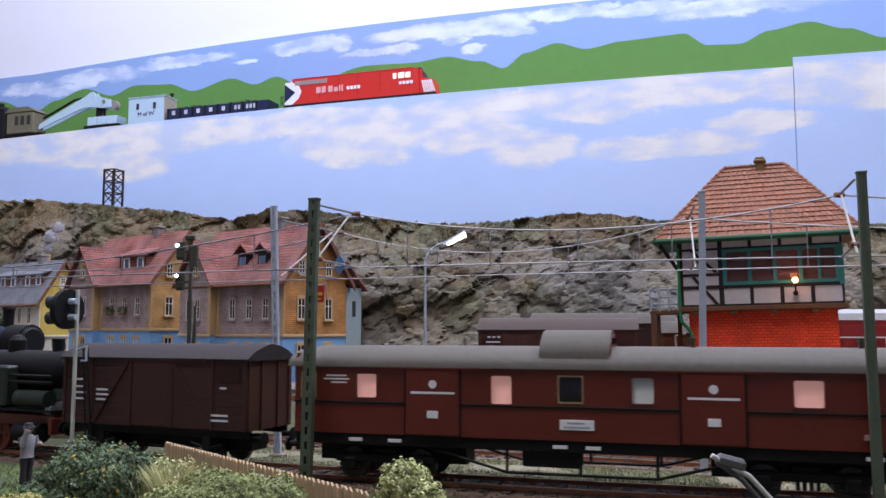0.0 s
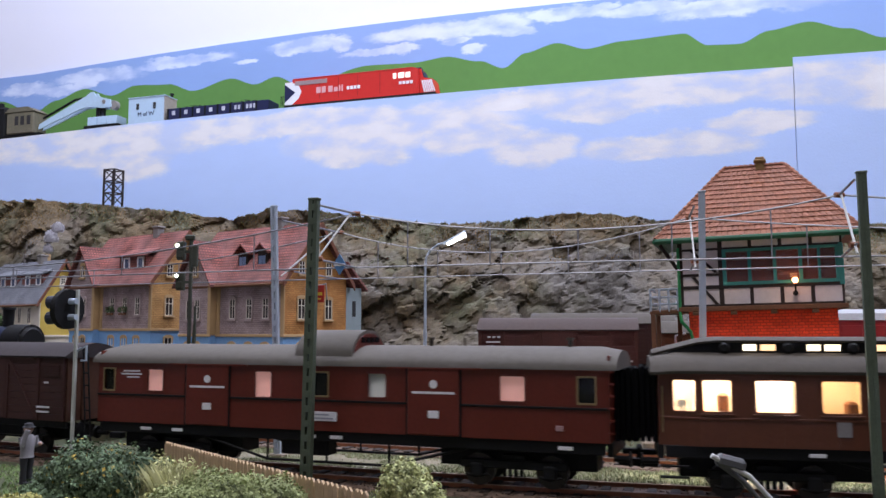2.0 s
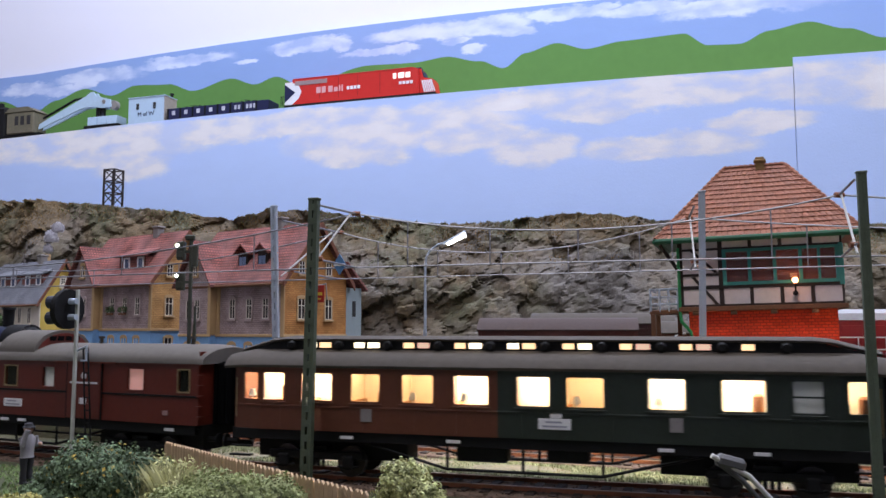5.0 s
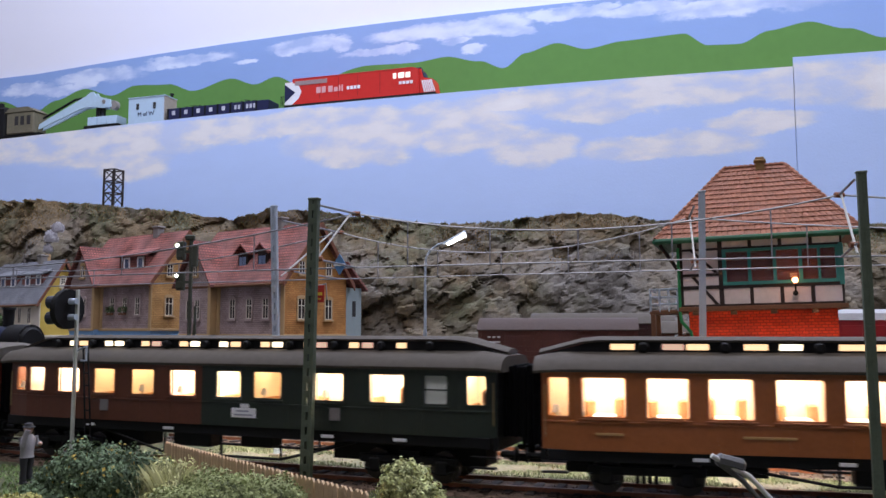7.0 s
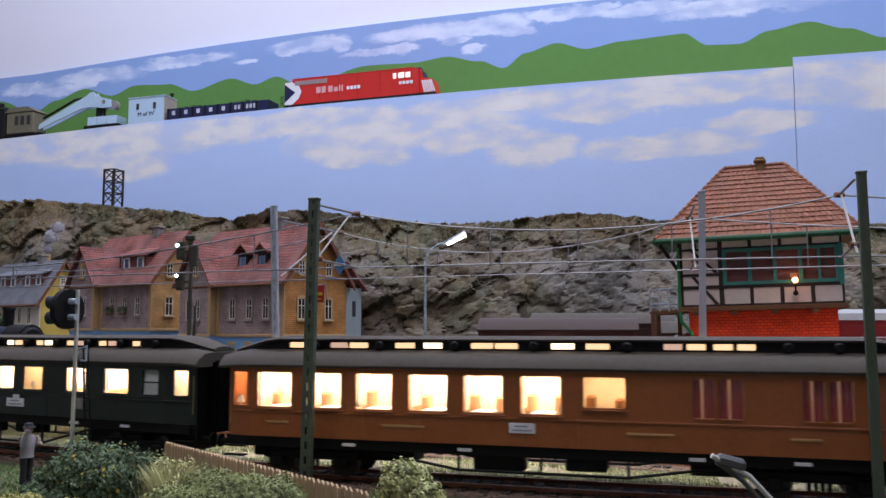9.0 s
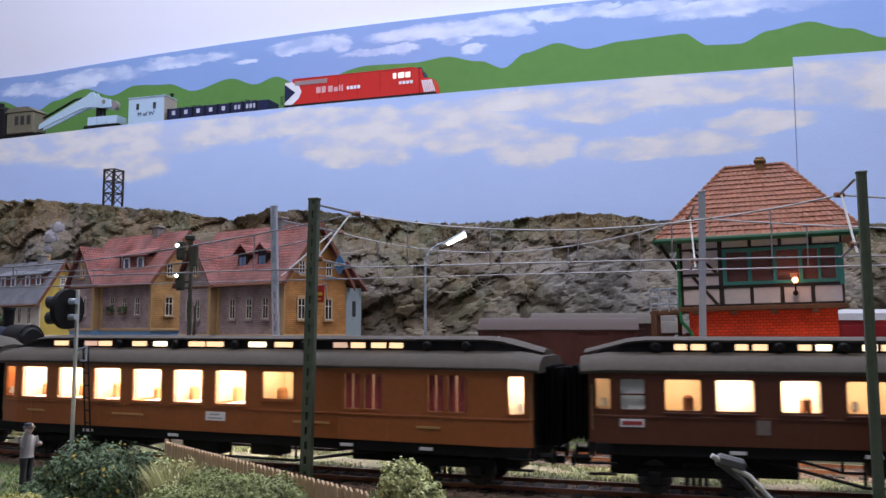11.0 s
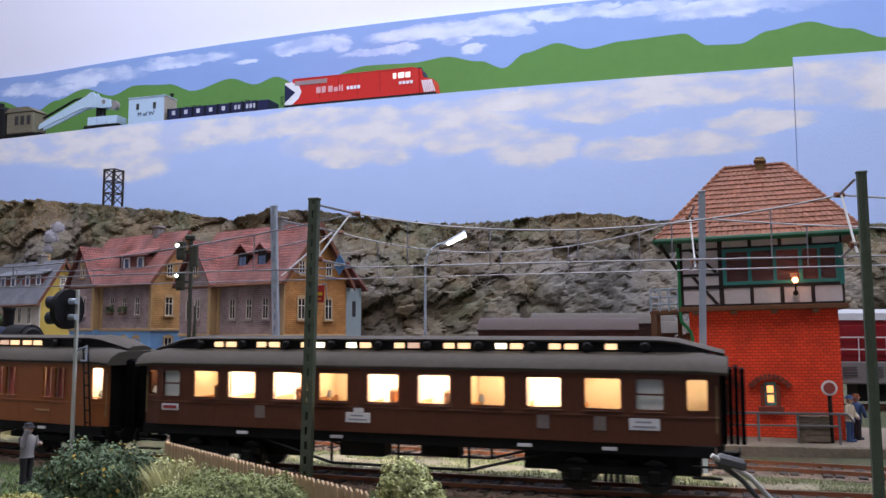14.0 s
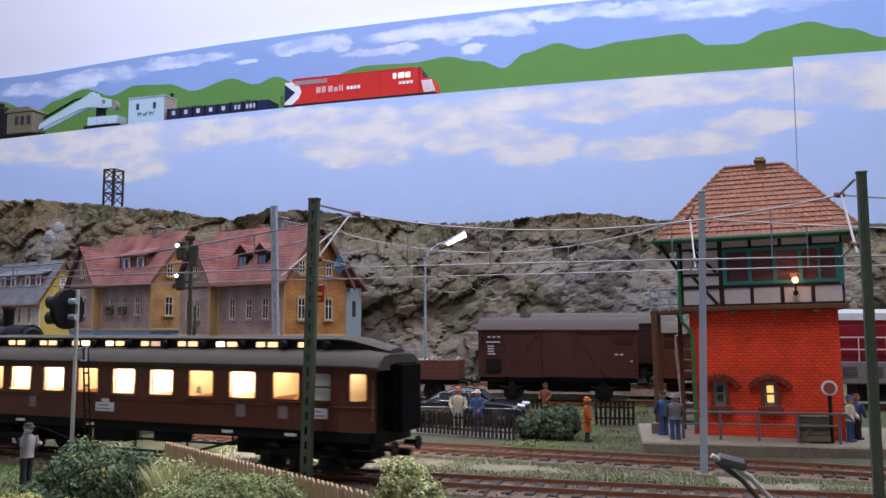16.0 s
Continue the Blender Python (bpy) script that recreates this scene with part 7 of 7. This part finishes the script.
figure(at(196, 407, 2.4, 110), "toy railwayman in dark blue work clothes", F_BLUE, F_DARK, 21, F_BROWN, 0)
figure(at(110, 407, 2.4, 170), "toy railwayman in grey jacket and blue trousers", C("toy_slate", (0.14, 0.14, 0.15)), F_BLUE, 21, F_GREY, 0)
figure(at(109, 424, 2.4, 200), "toy railwayman in dark blue by the timber post", F_BLUE, F_BLUE, 21, F_DARK, 0)


# ---- black saloon car ----
def saloon(m):
    c = thing("saloon_car", m, "black rounded fifties saloon car with chrome trim", "car")
    bk = mat("black_car_lacquer", (0.012, 0.013, 0.018), 0.18, 0.05, bump=0)
    ch = mat("chrome_trim", (0.35, 0.35, 0.37), 0.3, 0.05, metal=1.0, bump=0)
    prof = [(-31, 4.6, 6.0, 8.6), (-29, 3.8, 9.4, 10.2), (-22, 3.2, 11.2, 11.0), (-10, 3.0, 11.8, 11.3), (8, 3.0, 11.6, 11.3), (20, 3.1, 11.2, 11.0), (28, 3.6, 9.8, 10.4), (31, 4.6, 7.4, 9.0)]
    secs = []
    for x, z0, z1, w in prof:
        secs.append([(x, -w, z0 + 0.6), (x, -w, (z0 + z1) / 2), (x, -w * 0.92, z1 - 0.8), (x, -w * 0.7, z1), (x, w * 0.7, z1), (x, w * 0.92, z1 - 0.8), (x, w, (z0 + z1) / 2), (x, w, z0 + 0.6), (x, w * 0.8, z0), (x, -w * 0.8, z0)])
    part("body", Geo().loft(secs), bk, c, "black rounded body", 40)
    secs = []
    for x, z1, w in ((-20, 11.0, 8.4), (-14, 15.6, 8.2), (-7, 17.6, 8.0), (0, 17.9, 8.0), (6, 17.0, 8.0), (12, 12.0, 8.4)):
        secs.append([(x, -9.6, 11.0), (x, -w, max(11.1, z1 - 1.6)), (x, -w * 0.75, z1), (x, w * 0.75, z1), (x, w, max(11.1, z1 - 1.6)), (x, 9.6, 11.0)])
    cab = part("cabin", Geo().loft(secs), bk, c, "", 40)
    gl = mat("dark_car_glass", (0.05, 0.055, 0.06), 0.08, 0.05, bump=0)
    for a0, a1, b0, b1 in ((-13.5, -6.5, -12.5, -6.5), (-5.5, 2.0, -5.5, 2.0), (3, 8.8, 3, 6.2)):
        part("side_window", Geo().add([(a0, -9.75, 11.8), (a1, -9.75, 11.8), (b1, -8.55, 15.6), (b0, -8.55, 15.6)], [(0, 1, 2, 3)]).add([(a0, -9.6, 11.8), (a1, -9.6, 11.8), (b1, -8.4, 15.6), (b0, -8.4, 15.6)], [(0, 3, 2, 1)]), gl, cab)
        part("window_trim", Geo().tube([(a0, -9.9, 11.6), (a1, -9.9, 11.6), (b1, -8.6, 15.9), (b0, -8.6, 15.9), (a0, -9.9, 11.6)], 0.22), ch, cab)
    part("windscreen", Geo().prism([(6.9, 16.6), (12.2, 11.9), (12.5, 12.1), (7.2, 16.8)], -7, 7), gl, cab)
    part("bumper", Geo().box(30.5, 32, -10, 10, 3.6, 5.4, 0.5), ch, c)
    part("grille", Geo().box(30.2, 31.4, -6, 6, 5.4, 7.4, 0.3), ch, c)
    part("side_trim", Geo().tube([(-28, -10.6, 8.4), (-10, -11.6, 8.8), (26, -10.9, 8.4)], 0.25), ch, c)
    for y in (-7.6, 7.6):
        part("headlight", Geo().cyl((27, y, 9.2), (30.8, y, 9.0), 1.8, 1.7, 14), ch, c)
    for x in (-19, 19):
        for y in (-10.2, 8.4):
            w = part("wheel", Geo().cyl((x, y - 0.4, 3.6), (x, y + 2.2, 3.6), 3.6, n=20), M_BLACK, c, "", 40)
            part("hub_cap", Geo().cyl((x, y - 0.9, 3.6), (x, y - 0.3, 3.6), 1.6, 1.9, 14), ch, w)
    return c


saloon(at(14.5, 494, 0.9, -14) @ Matrix.Scale(1.12, 4))


# ---- fences ----
def picket(m, n, gap, h, label, material, w=1.3, rail_z=(3, 9)):
    f = thing("picket_fence", m, label, "fence", "fences")
    me = mesh_of("picket", Geo().prism([(-w / 2, 0), (w / 2, 0), (w / 2, h - 1), (0, h), (-w / 2, h - 1)], -0.35, 0.35), material)
    for k in range(n):
        piece("picket", me, f, at(k * gap, 0, 0, 0, 0, random.uniform(-1.5, 1.5)))
    for z in rail_z:
        part("rail", Geo().box(-1, (n - 1) * gap + 1, 0.35, 1.0, z, z + 1.0), material, f)
    return f


M_BLACKFENCE = mat("black_brown_fence", (0.02, 0.017, 0.016), 0.7, 0.3)
picket(at(-14, 474, -2.5, -31), 25, 2.45, 12.5, "low black picket fence round the yard", M_BLACKFENCE)
picket(at(85.5, 478, 1.6, -8), 9, 2.5, 13, "low black picket fence in the garden", M_BLACKFENCE)
picket(at(-32, 492, -2, -20), 9, 2.45, 12, "low black picket fence round the yard", M_BLACKFENCE)
picket(at(-10, 522, 2, -12), 30, 2.5, 11, "low black picket fence behind the car", M_BLACKFENCE)
M_BEIGE = mat("raw_beige_wood_slat", (0.42, 0.29, 0.17), 0.75, 0.15, 200, spread=0.15)
picket(at(-97, 302, -2.8, -49.6), 56, 2.2, 17.9, "low fence of raw beige wooden slats beside the track", M_BEIGE, 1.95, (4, 11))
picket(at(-14, 204, -2.8, -40), 14, 2.2, 15.2, "low fence of raw beige wooden slats beside the track", M_BEIGE, 1.95, (4, 9))


# ---- shrubs and turf ----
def foliage(blobs, count, size, seed):
    """Loose leaf flakes over lumpy blobs (x, y, z, rx, ry, rz)."""
    rnd = random.Random(seed)
    g = Geo()
    for (cx, cy, cz, rx, ry, rz) in blobs:
        for k in range(count):
            d = Vector((rnd.gauss(0, 1), rnd.gauss(0, 1), rnd.gauss(0, 1))).normalized()
            if d.z < -0.35:
                d.z = -d.z
            lump = 1 + 0.34 * noise.noise(d * 2.6 + Vector((cx, cy, seed)) * 0.31) + 0.16 * noise.noise(d * 7 + Vector((cy, cx, seed)))
            r = lump * rnd.uniform(0.72, 1.03)
            p = Vector((cx + d.x * rx * r, cy + d.y * ry * r, cz + d.z * rz * r))
            a = Vector((rnd.gauss(0, 1), rnd.gauss(0, 1), rnd.gauss(0, 1))).normalized() * size * rnd.uniform(0.6, 1.3)
            b = a.cross(d).normalized() * size * rnd.uniform(0.4, 0.9)
            g.add([tuple(p - a * 0.5), tuple(p + b), tuple(p + a * 0.6), tuple(p - b)], [(0, 1, 2, 3)])
    return g


def core(blobs, seed, k=0.72):
    g = Geo()
    for cx, cy, cz, rx, ry, rz in blobs:
        q = Geo().ball((0, 0, 0), 1, 14, 9)
        q.v = [(cx + v[0] * rx * k * (1 + 0.3 * noise.noise(Vector(v) * 2.6 + Vector((cx, cy, seed)) * 0.31)), cy + v[1] * ry * k, cz + v[2] * rz * k) for v in q.v]
        g.add(q.v, q.f)
    return g


def shrub(label, blobs, colour, count, size, seed, core_colour=None):
    base = blobs[0]
    s = thing("shrub", at(base[0], base[1], -3), label, "shrub", "shrubs")
    bl = [(x - base[0], y - base[1], z + 3, a, b, c) for x, y, z, a, b, c in blobs]
    part("stem", Geo().cyl((0, 0, 0), (0, 0, max(2, bl[0][2])), 1.2, 0.8, 7), M_WOODBROWN, s)
    # The core repeats the leaf colour at 0.35: inner shade put into colour.
    part("foliage_core", core(bl, seed), mat("shrub_inside_shaded", tuple(c * 0.35 for c in (core_colour or colour)), 0.95, 0.3), s)
    tagged(part("leaves", foliage(bl, count, size, seed), mat("shrub_leaves", colour, 0.85, 0.45, 130, spread=0.7), s), kind="stuff")
    return s


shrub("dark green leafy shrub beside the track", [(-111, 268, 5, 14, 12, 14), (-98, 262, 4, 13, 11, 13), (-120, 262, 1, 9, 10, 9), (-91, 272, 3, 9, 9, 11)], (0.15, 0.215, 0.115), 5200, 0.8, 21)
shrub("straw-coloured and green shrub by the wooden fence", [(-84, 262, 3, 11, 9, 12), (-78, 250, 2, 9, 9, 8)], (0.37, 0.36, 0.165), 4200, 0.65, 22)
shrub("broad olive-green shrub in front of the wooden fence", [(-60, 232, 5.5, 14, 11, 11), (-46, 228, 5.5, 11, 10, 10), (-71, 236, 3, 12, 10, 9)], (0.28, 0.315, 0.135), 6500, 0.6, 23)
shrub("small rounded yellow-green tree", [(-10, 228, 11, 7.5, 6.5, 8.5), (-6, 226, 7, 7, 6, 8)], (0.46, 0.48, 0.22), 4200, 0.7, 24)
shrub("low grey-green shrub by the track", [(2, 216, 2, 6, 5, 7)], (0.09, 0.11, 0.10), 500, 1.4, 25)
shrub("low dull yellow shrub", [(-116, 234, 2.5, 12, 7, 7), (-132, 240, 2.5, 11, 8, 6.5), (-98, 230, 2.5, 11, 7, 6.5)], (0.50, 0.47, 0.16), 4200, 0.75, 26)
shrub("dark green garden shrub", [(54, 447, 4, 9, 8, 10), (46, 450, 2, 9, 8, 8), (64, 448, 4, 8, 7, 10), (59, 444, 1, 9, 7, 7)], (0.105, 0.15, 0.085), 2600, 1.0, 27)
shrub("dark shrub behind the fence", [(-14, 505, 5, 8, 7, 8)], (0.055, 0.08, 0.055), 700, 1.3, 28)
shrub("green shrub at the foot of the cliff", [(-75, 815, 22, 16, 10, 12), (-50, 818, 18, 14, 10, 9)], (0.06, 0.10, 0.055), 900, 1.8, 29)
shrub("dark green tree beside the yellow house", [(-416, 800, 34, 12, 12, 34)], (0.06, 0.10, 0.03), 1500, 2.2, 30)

M_TURF = mat("spring_green_turf_fibre", (0.20, 0.29, 0.11), 0.95, 0.35, 60, spread=0.5)
M_STRAW = mat("straw_turf_fibre", (0.24, 0.21, 0.12), 0.95, 0.3, 60, spread=0.4)


def turf(name, label, patches, count, material, seed, h=2.2):
    rnd = random.Random(seed)
    g = Geo()
    for k in range(count):
        x0, x1, fy0, fy1 = rnd.choice(patches)
        x = rnd.uniform(x0, x1)
        y = fy0(x) + (fy1(x) - fy0(x)) * rnd.random()
        if noise.noise((x * 0.05, y * 0.05, seed)) < -0.15:
            continue
        z = ground_z(x, y) - 0.4
        t = rnd.uniform(0, 6.28)
        w, l = rnd.uniform(0.25, 0.5), rnd.uniform(0.4, 1) * h
        dx, dy = math.cos(t), math.sin(t)
        lean = rnd.uniform(-0.8, 0.8)
        g.add([(x - dx * w, y - dy * w, z), (x + dx * w, y + dy * w, z), (x + dy * lean * l, y - dx * lean * l, z + l)], [(0, 1, 2)])
    solid(name, g, material, at(0, 0, 0), label, "grass", kind="stuff")


def main_y(x, off):
    t = (x / -0.93)
    p = line(t, off)
    for _ in range(3):
        t += (p[0] - x) / math.cos(p[2])
        p = line(t, off)
    return p[1]


between = (-110, 175, lambda x: main_y(x, 38), lambda x: 348 - 0.404 * (x - 78))
front = (-215, 40, lambda x: main_y(x, -75), lambda x: main_y(x, -10))
garden = (30, 118, lambda x: 408 - 0.3 * (x - 78), lambda x: 512)
M_PALETURF = mat("pale_grey_green_turf_fibre", (0.28, 0.31, 0.175), 0.95, 0.3, 60, spread=0.4)
turf("pale_turf", "pale grey-green static turf between the tracks", [between], 30000, M_PALETURF, 35, 2.0)
turf("turf", "green static turf beside the tracks and in the garden", [front, front, garden], 36000, M_TURF, 31, 1.7)
M_VERGE = mat("pale_grit_verge", (0.19, 0.165, 0.11), 0.95, 0.4, 90, 1.0, dirt=0.6, dirt_colour=(0.11, 0.12, 0.06), fine=800)
secs = []
for k in range(73):
    x = -110 + 5 * k
    ya, yb = main_y(x, 39.5), 346 - 0.404 * (x - 78)
    if yb > ya + 3:
        secs.append([(x, ya, -6), (x, yb, -6), (x, yb, ground_z(x, yb) + 0.1), (x, (ya + yb) / 2, ground_z(x, yb) + 0.5), (x, ya, ground_z(x, ya) + 0.1)])
solid("verge", Geo().loft(secs), M_VERGE, at(0, 0, 0), "strip of pale grit and moss between the two tracks", "verge", kind="structure", smooth=60)
turf("dry_turf", "straw-coloured static turf between the tracks", [between, front, garden], 14000, M_STRAW, 32, 1.8)
M_OCHRE = mat("ochre_turf_scatter", (0.23, 0.145, 0.05), 0.95, 0.35, 60, spread=0.45)
M_MOSS = mat("olive_turf_scatter", (0.10, 0.115, 0.045), 0.95, 0.35, 60, spread=0.45)
for nm, lb, mt, sd, cnt in (("crest_turf", "ochre scatter turf along the cliff top", M_OCHRE, 41, 26000), ("crest_moss", "olive scatter turf along the cliff top", M_MOSS, 42, 14000)):
    rnd, g = random.Random(sd), Geo()
    for k in range(cnt):
        x, v = rnd.uniform(-700, 640), rnd.betavariate(2.2, 1.6) * 0.42 + 0.52
        if noise.noise((x * 0.02, v * 5, sd)) < (-0.1 if v > 0.72 else 0.22):
            continue
        p = cliff_point(x, v)
        l, w, t, ln = rnd.uniform(0.6, 1.9), rnd.uniform(0.4, 1.0), rnd.uniform(0, 6.28), rnd.uniform(-0.7, 0.7)
        g.add([(p[0] - w * math.cos(t), p[1] - w * math.sin(t) - 0.5, p[2] - 0.5), (p[0] + w * math.cos(t), p[1] + w * math.sin(t) - 0.5, p[2] - 0.5), (p[0] + ln * l, p[1] - 0.9, p[2] + l)], [(0, 1, 2)])
    solid(nm, g, mt, at(0, 0, 0), lb, "grass", kind="stuff")
turf("cliff_turf", "tufts of dry grass on the yard ground", [(-120, 160, lambda x: 560, lambda x: 820)], 7000, M_STRAW, 33, 3)

for x in (64, 85.5):
    fb = thing("flower_box", H2.matrix_basis @ at(x, -2.2, 59.4), "flower box with green plants and pale blossoms", "flower box", "flower boxes")
    part("box", Geo().box(-4.5, 4.5, -1.8, 1.2, 0, 2.4, 0.3), M_WOODBROWN, fb)
    tagged(part("plants", foliage([(0, -0.3, 4.6, 6.2, 2.6, 4.4)], 240, 1.3, int(x)), mat("flower_box_leaves", (0.075, 0.11, 0.05), 0.9, 0.3, spread=0.4), fb), kind="stuff")
    tagged(part("blossoms", foliage([(0, -0.6, 5.0, 5.0, 2.5, 3.2)], 26, 0.9, int(x) + 1), mat("pale_pink_blossom", (0.55, 0.30, 0.30), 0.8, 0.1), fb), kind="stuff")

def blades(centre, count, reach, length, seed):
    rnd, g = random.Random(seed), Geo()
    for k in range(count):
        a, r = rnd.uniform(0, 6.28), rnd.uniform(0, reach)
        x, y = centre[0] + r * math.cos(a), centre[1] + r * math.sin(a)
        l, b, ln = rnd.uniform(0.5, 1) * length, rnd.uniform(0, 6.28), rnd.uniform(0.15, 0.75)
        dx, dy = math.cos(b), math.sin(b)
        g.add([(x - dy * 0.22, y + dx * 0.22, centre[2]), (x + dy * 0.22, y - dx * 0.22, centre[2]), (x + dx * ln * l * 0.5 + dy * 0.16, y + dy * ln * l * 0.5, centre[2] + l * 0.7), (x + dx * ln * l, y + dy * ln * l, centre[2] + l)], [(0, 1, 2), (0, 2, 3)])
    return g


M_DRY = mat("dry_grass_blade", (0.55, 0.54, 0.30), 0.9, 0.2, spread=0.35)
M_BLOOM = mat("dull_yellow_blossom", (0.45, 0.34, 0.08), 0.9, 0.2, spread=0.3)
for k, c in enumerate(((-86, 258, 3), (-80, 254, 4), (-75, 250, 2), (-40, 226, 4), (-52, 236, 5), (-100, 278, 6))):
    solid("grass_tuft", blades(c, 110 if k < 3 else 90, 5.0, 12.5 if k < 3 else 9, 60 + k), M_DRY, at(0, 0, 0), "tuft of dry straw-coloured grass blades", "grass", "grass tufts", "stuff")
solid("shrub_blossom", foliage([(-111, 268, 5, 13.4, 11.4, 13.4), (-98, 262, 4, 12.4, 10.4, 12.4)], 160, 1.0, 71), M_BLOOM, at(0, 0, 0), "dull yellow blossom flecks on the dark shrub", "blossom", kind="stuff")

# yard ground of pale grit round the car
M_GRIT = mat("grey_yard_grit", (0.13, 0.115, 0.10), 0.95, 0.25, 200, 0.7)
solid("yard", Geo().add([(-20, 474, -2.3), (38, 443, -2.3), (70, 470, -1.0), (95, 515, 2.2), (-40, 520, 2.2), (-20, 474, -5), (38, 443, -5), (70, 470, -5), (95, 515, -5), (-40, 520, -5)], [(0, 1, 2, 3, 4), (9, 8, 7, 6, 5), (0, 5, 6, 1), (1, 6, 7, 2), (2, 7, 8, 3), (3, 8, 9, 4), (4, 9, 5, 0)]), M_GRIT, at(0, 0, 0), "flat grey gritty yard beside the siding", "yard", kind="structure")
solid("street", Geo().prism([(-560, 722), (120, 566), (120, 690), (-560, 1010)], 4, 11.2, "z"), M_GRIT, at(0, 0, 0), "grey gritty street in front of the houses", "street", kind="structure")

# lever of a hand point beside the track, out in front
M_LEVER = mat("dull_grey_lever_paint", (0.075, 0.075, 0.08), 0.6, 0.2)
lv = thing("point_lever", at(74, 232, 1.5, 0), "dark grey hand point lever with a square weight", "point lever")
part("weight", Geo().box(-5, 3, -2, 2, 15.5, 19.0, 1.0).moved(Matrix.Rotation(0.25, 4, "Y")), M_LEVER, lv, "dark grey weight")
part("lever_bar", Geo().tube([(-2, -1, 19), (8, -1, 13.5), (14, -1, 7), (17, -1, 0)], 0.7, 8), M_STAY, lv)
part("lever_bar", Geo().tube([(0, 1.5, 17), (7, 1.5, 12), (12, 1.5, 6), (14, 1.5, 0)], 0.7, 8), M_LEVER, lv)
ln = thing("ground_lantern", at(92, 225, -3, 0), "tiny pale ground lantern", "lantern")
part("stem", Geo().cyl((8, 0, 0), (8, 0, 5), 0.6, n=6), M_BLACK, ln)
part("lantern_head", Geo().box(6.6, 9.4, -1.4, 1.4, 5, 8, 0.4), M_STEEL, ln)

# puff of cotton smoke over the yellow house
sm = foliage([(-462, 985, 147, 5, 4, 7), (-459, 985, 160, 8, 6, 10), (-453, 988, 172, 7, 6, 8)], 5200, 0.7, 44)
solid("cotton_smoke", sm, mat("white_cotton_wool", (0.50, 0.48, 0.52), 1.0, 0.08, 100), at(0, 0, 0), "puff of white cotton wool standing for chimney smoke", "cotton smoke", kind="stuff")
solid("smoke_chimney", Geo().cyl((-462, 985, 125), (-462, 985, 142), 3.5, n=10), M_SANDSTONE, at(0, 0, 0), "pale chimney under the cotton smoke", "chimney")


# ---- what moves ----
def motions():
    for ob, place in KEYED:
        rows = []
        for k in range(33):
            t = k * 0.5
            x, y, a = line(place + run(t), 16.5)
            rows.append((t, at(x, y, 0, -math.degrees(a))))
        walk(ob, rows)
    for ob, x in TURNING:
        rows = []
        for k in range(129):
            t = k * 0.125
            rows.append((t, at(x, 0, 5.6, 0, 0, -math.degrees((run(t) - run(0)) / 5.6))))
        walk(ob, rows)
    for ob, x in ROLLING:
        rows = []
        for k in range(129):
            t = k * 0.125
            rows.append((t, at(x, 0, 7, 0, 0, -math.degrees((run(t) - run(0)) / 7))))
        walk(ob, rows)


motions()
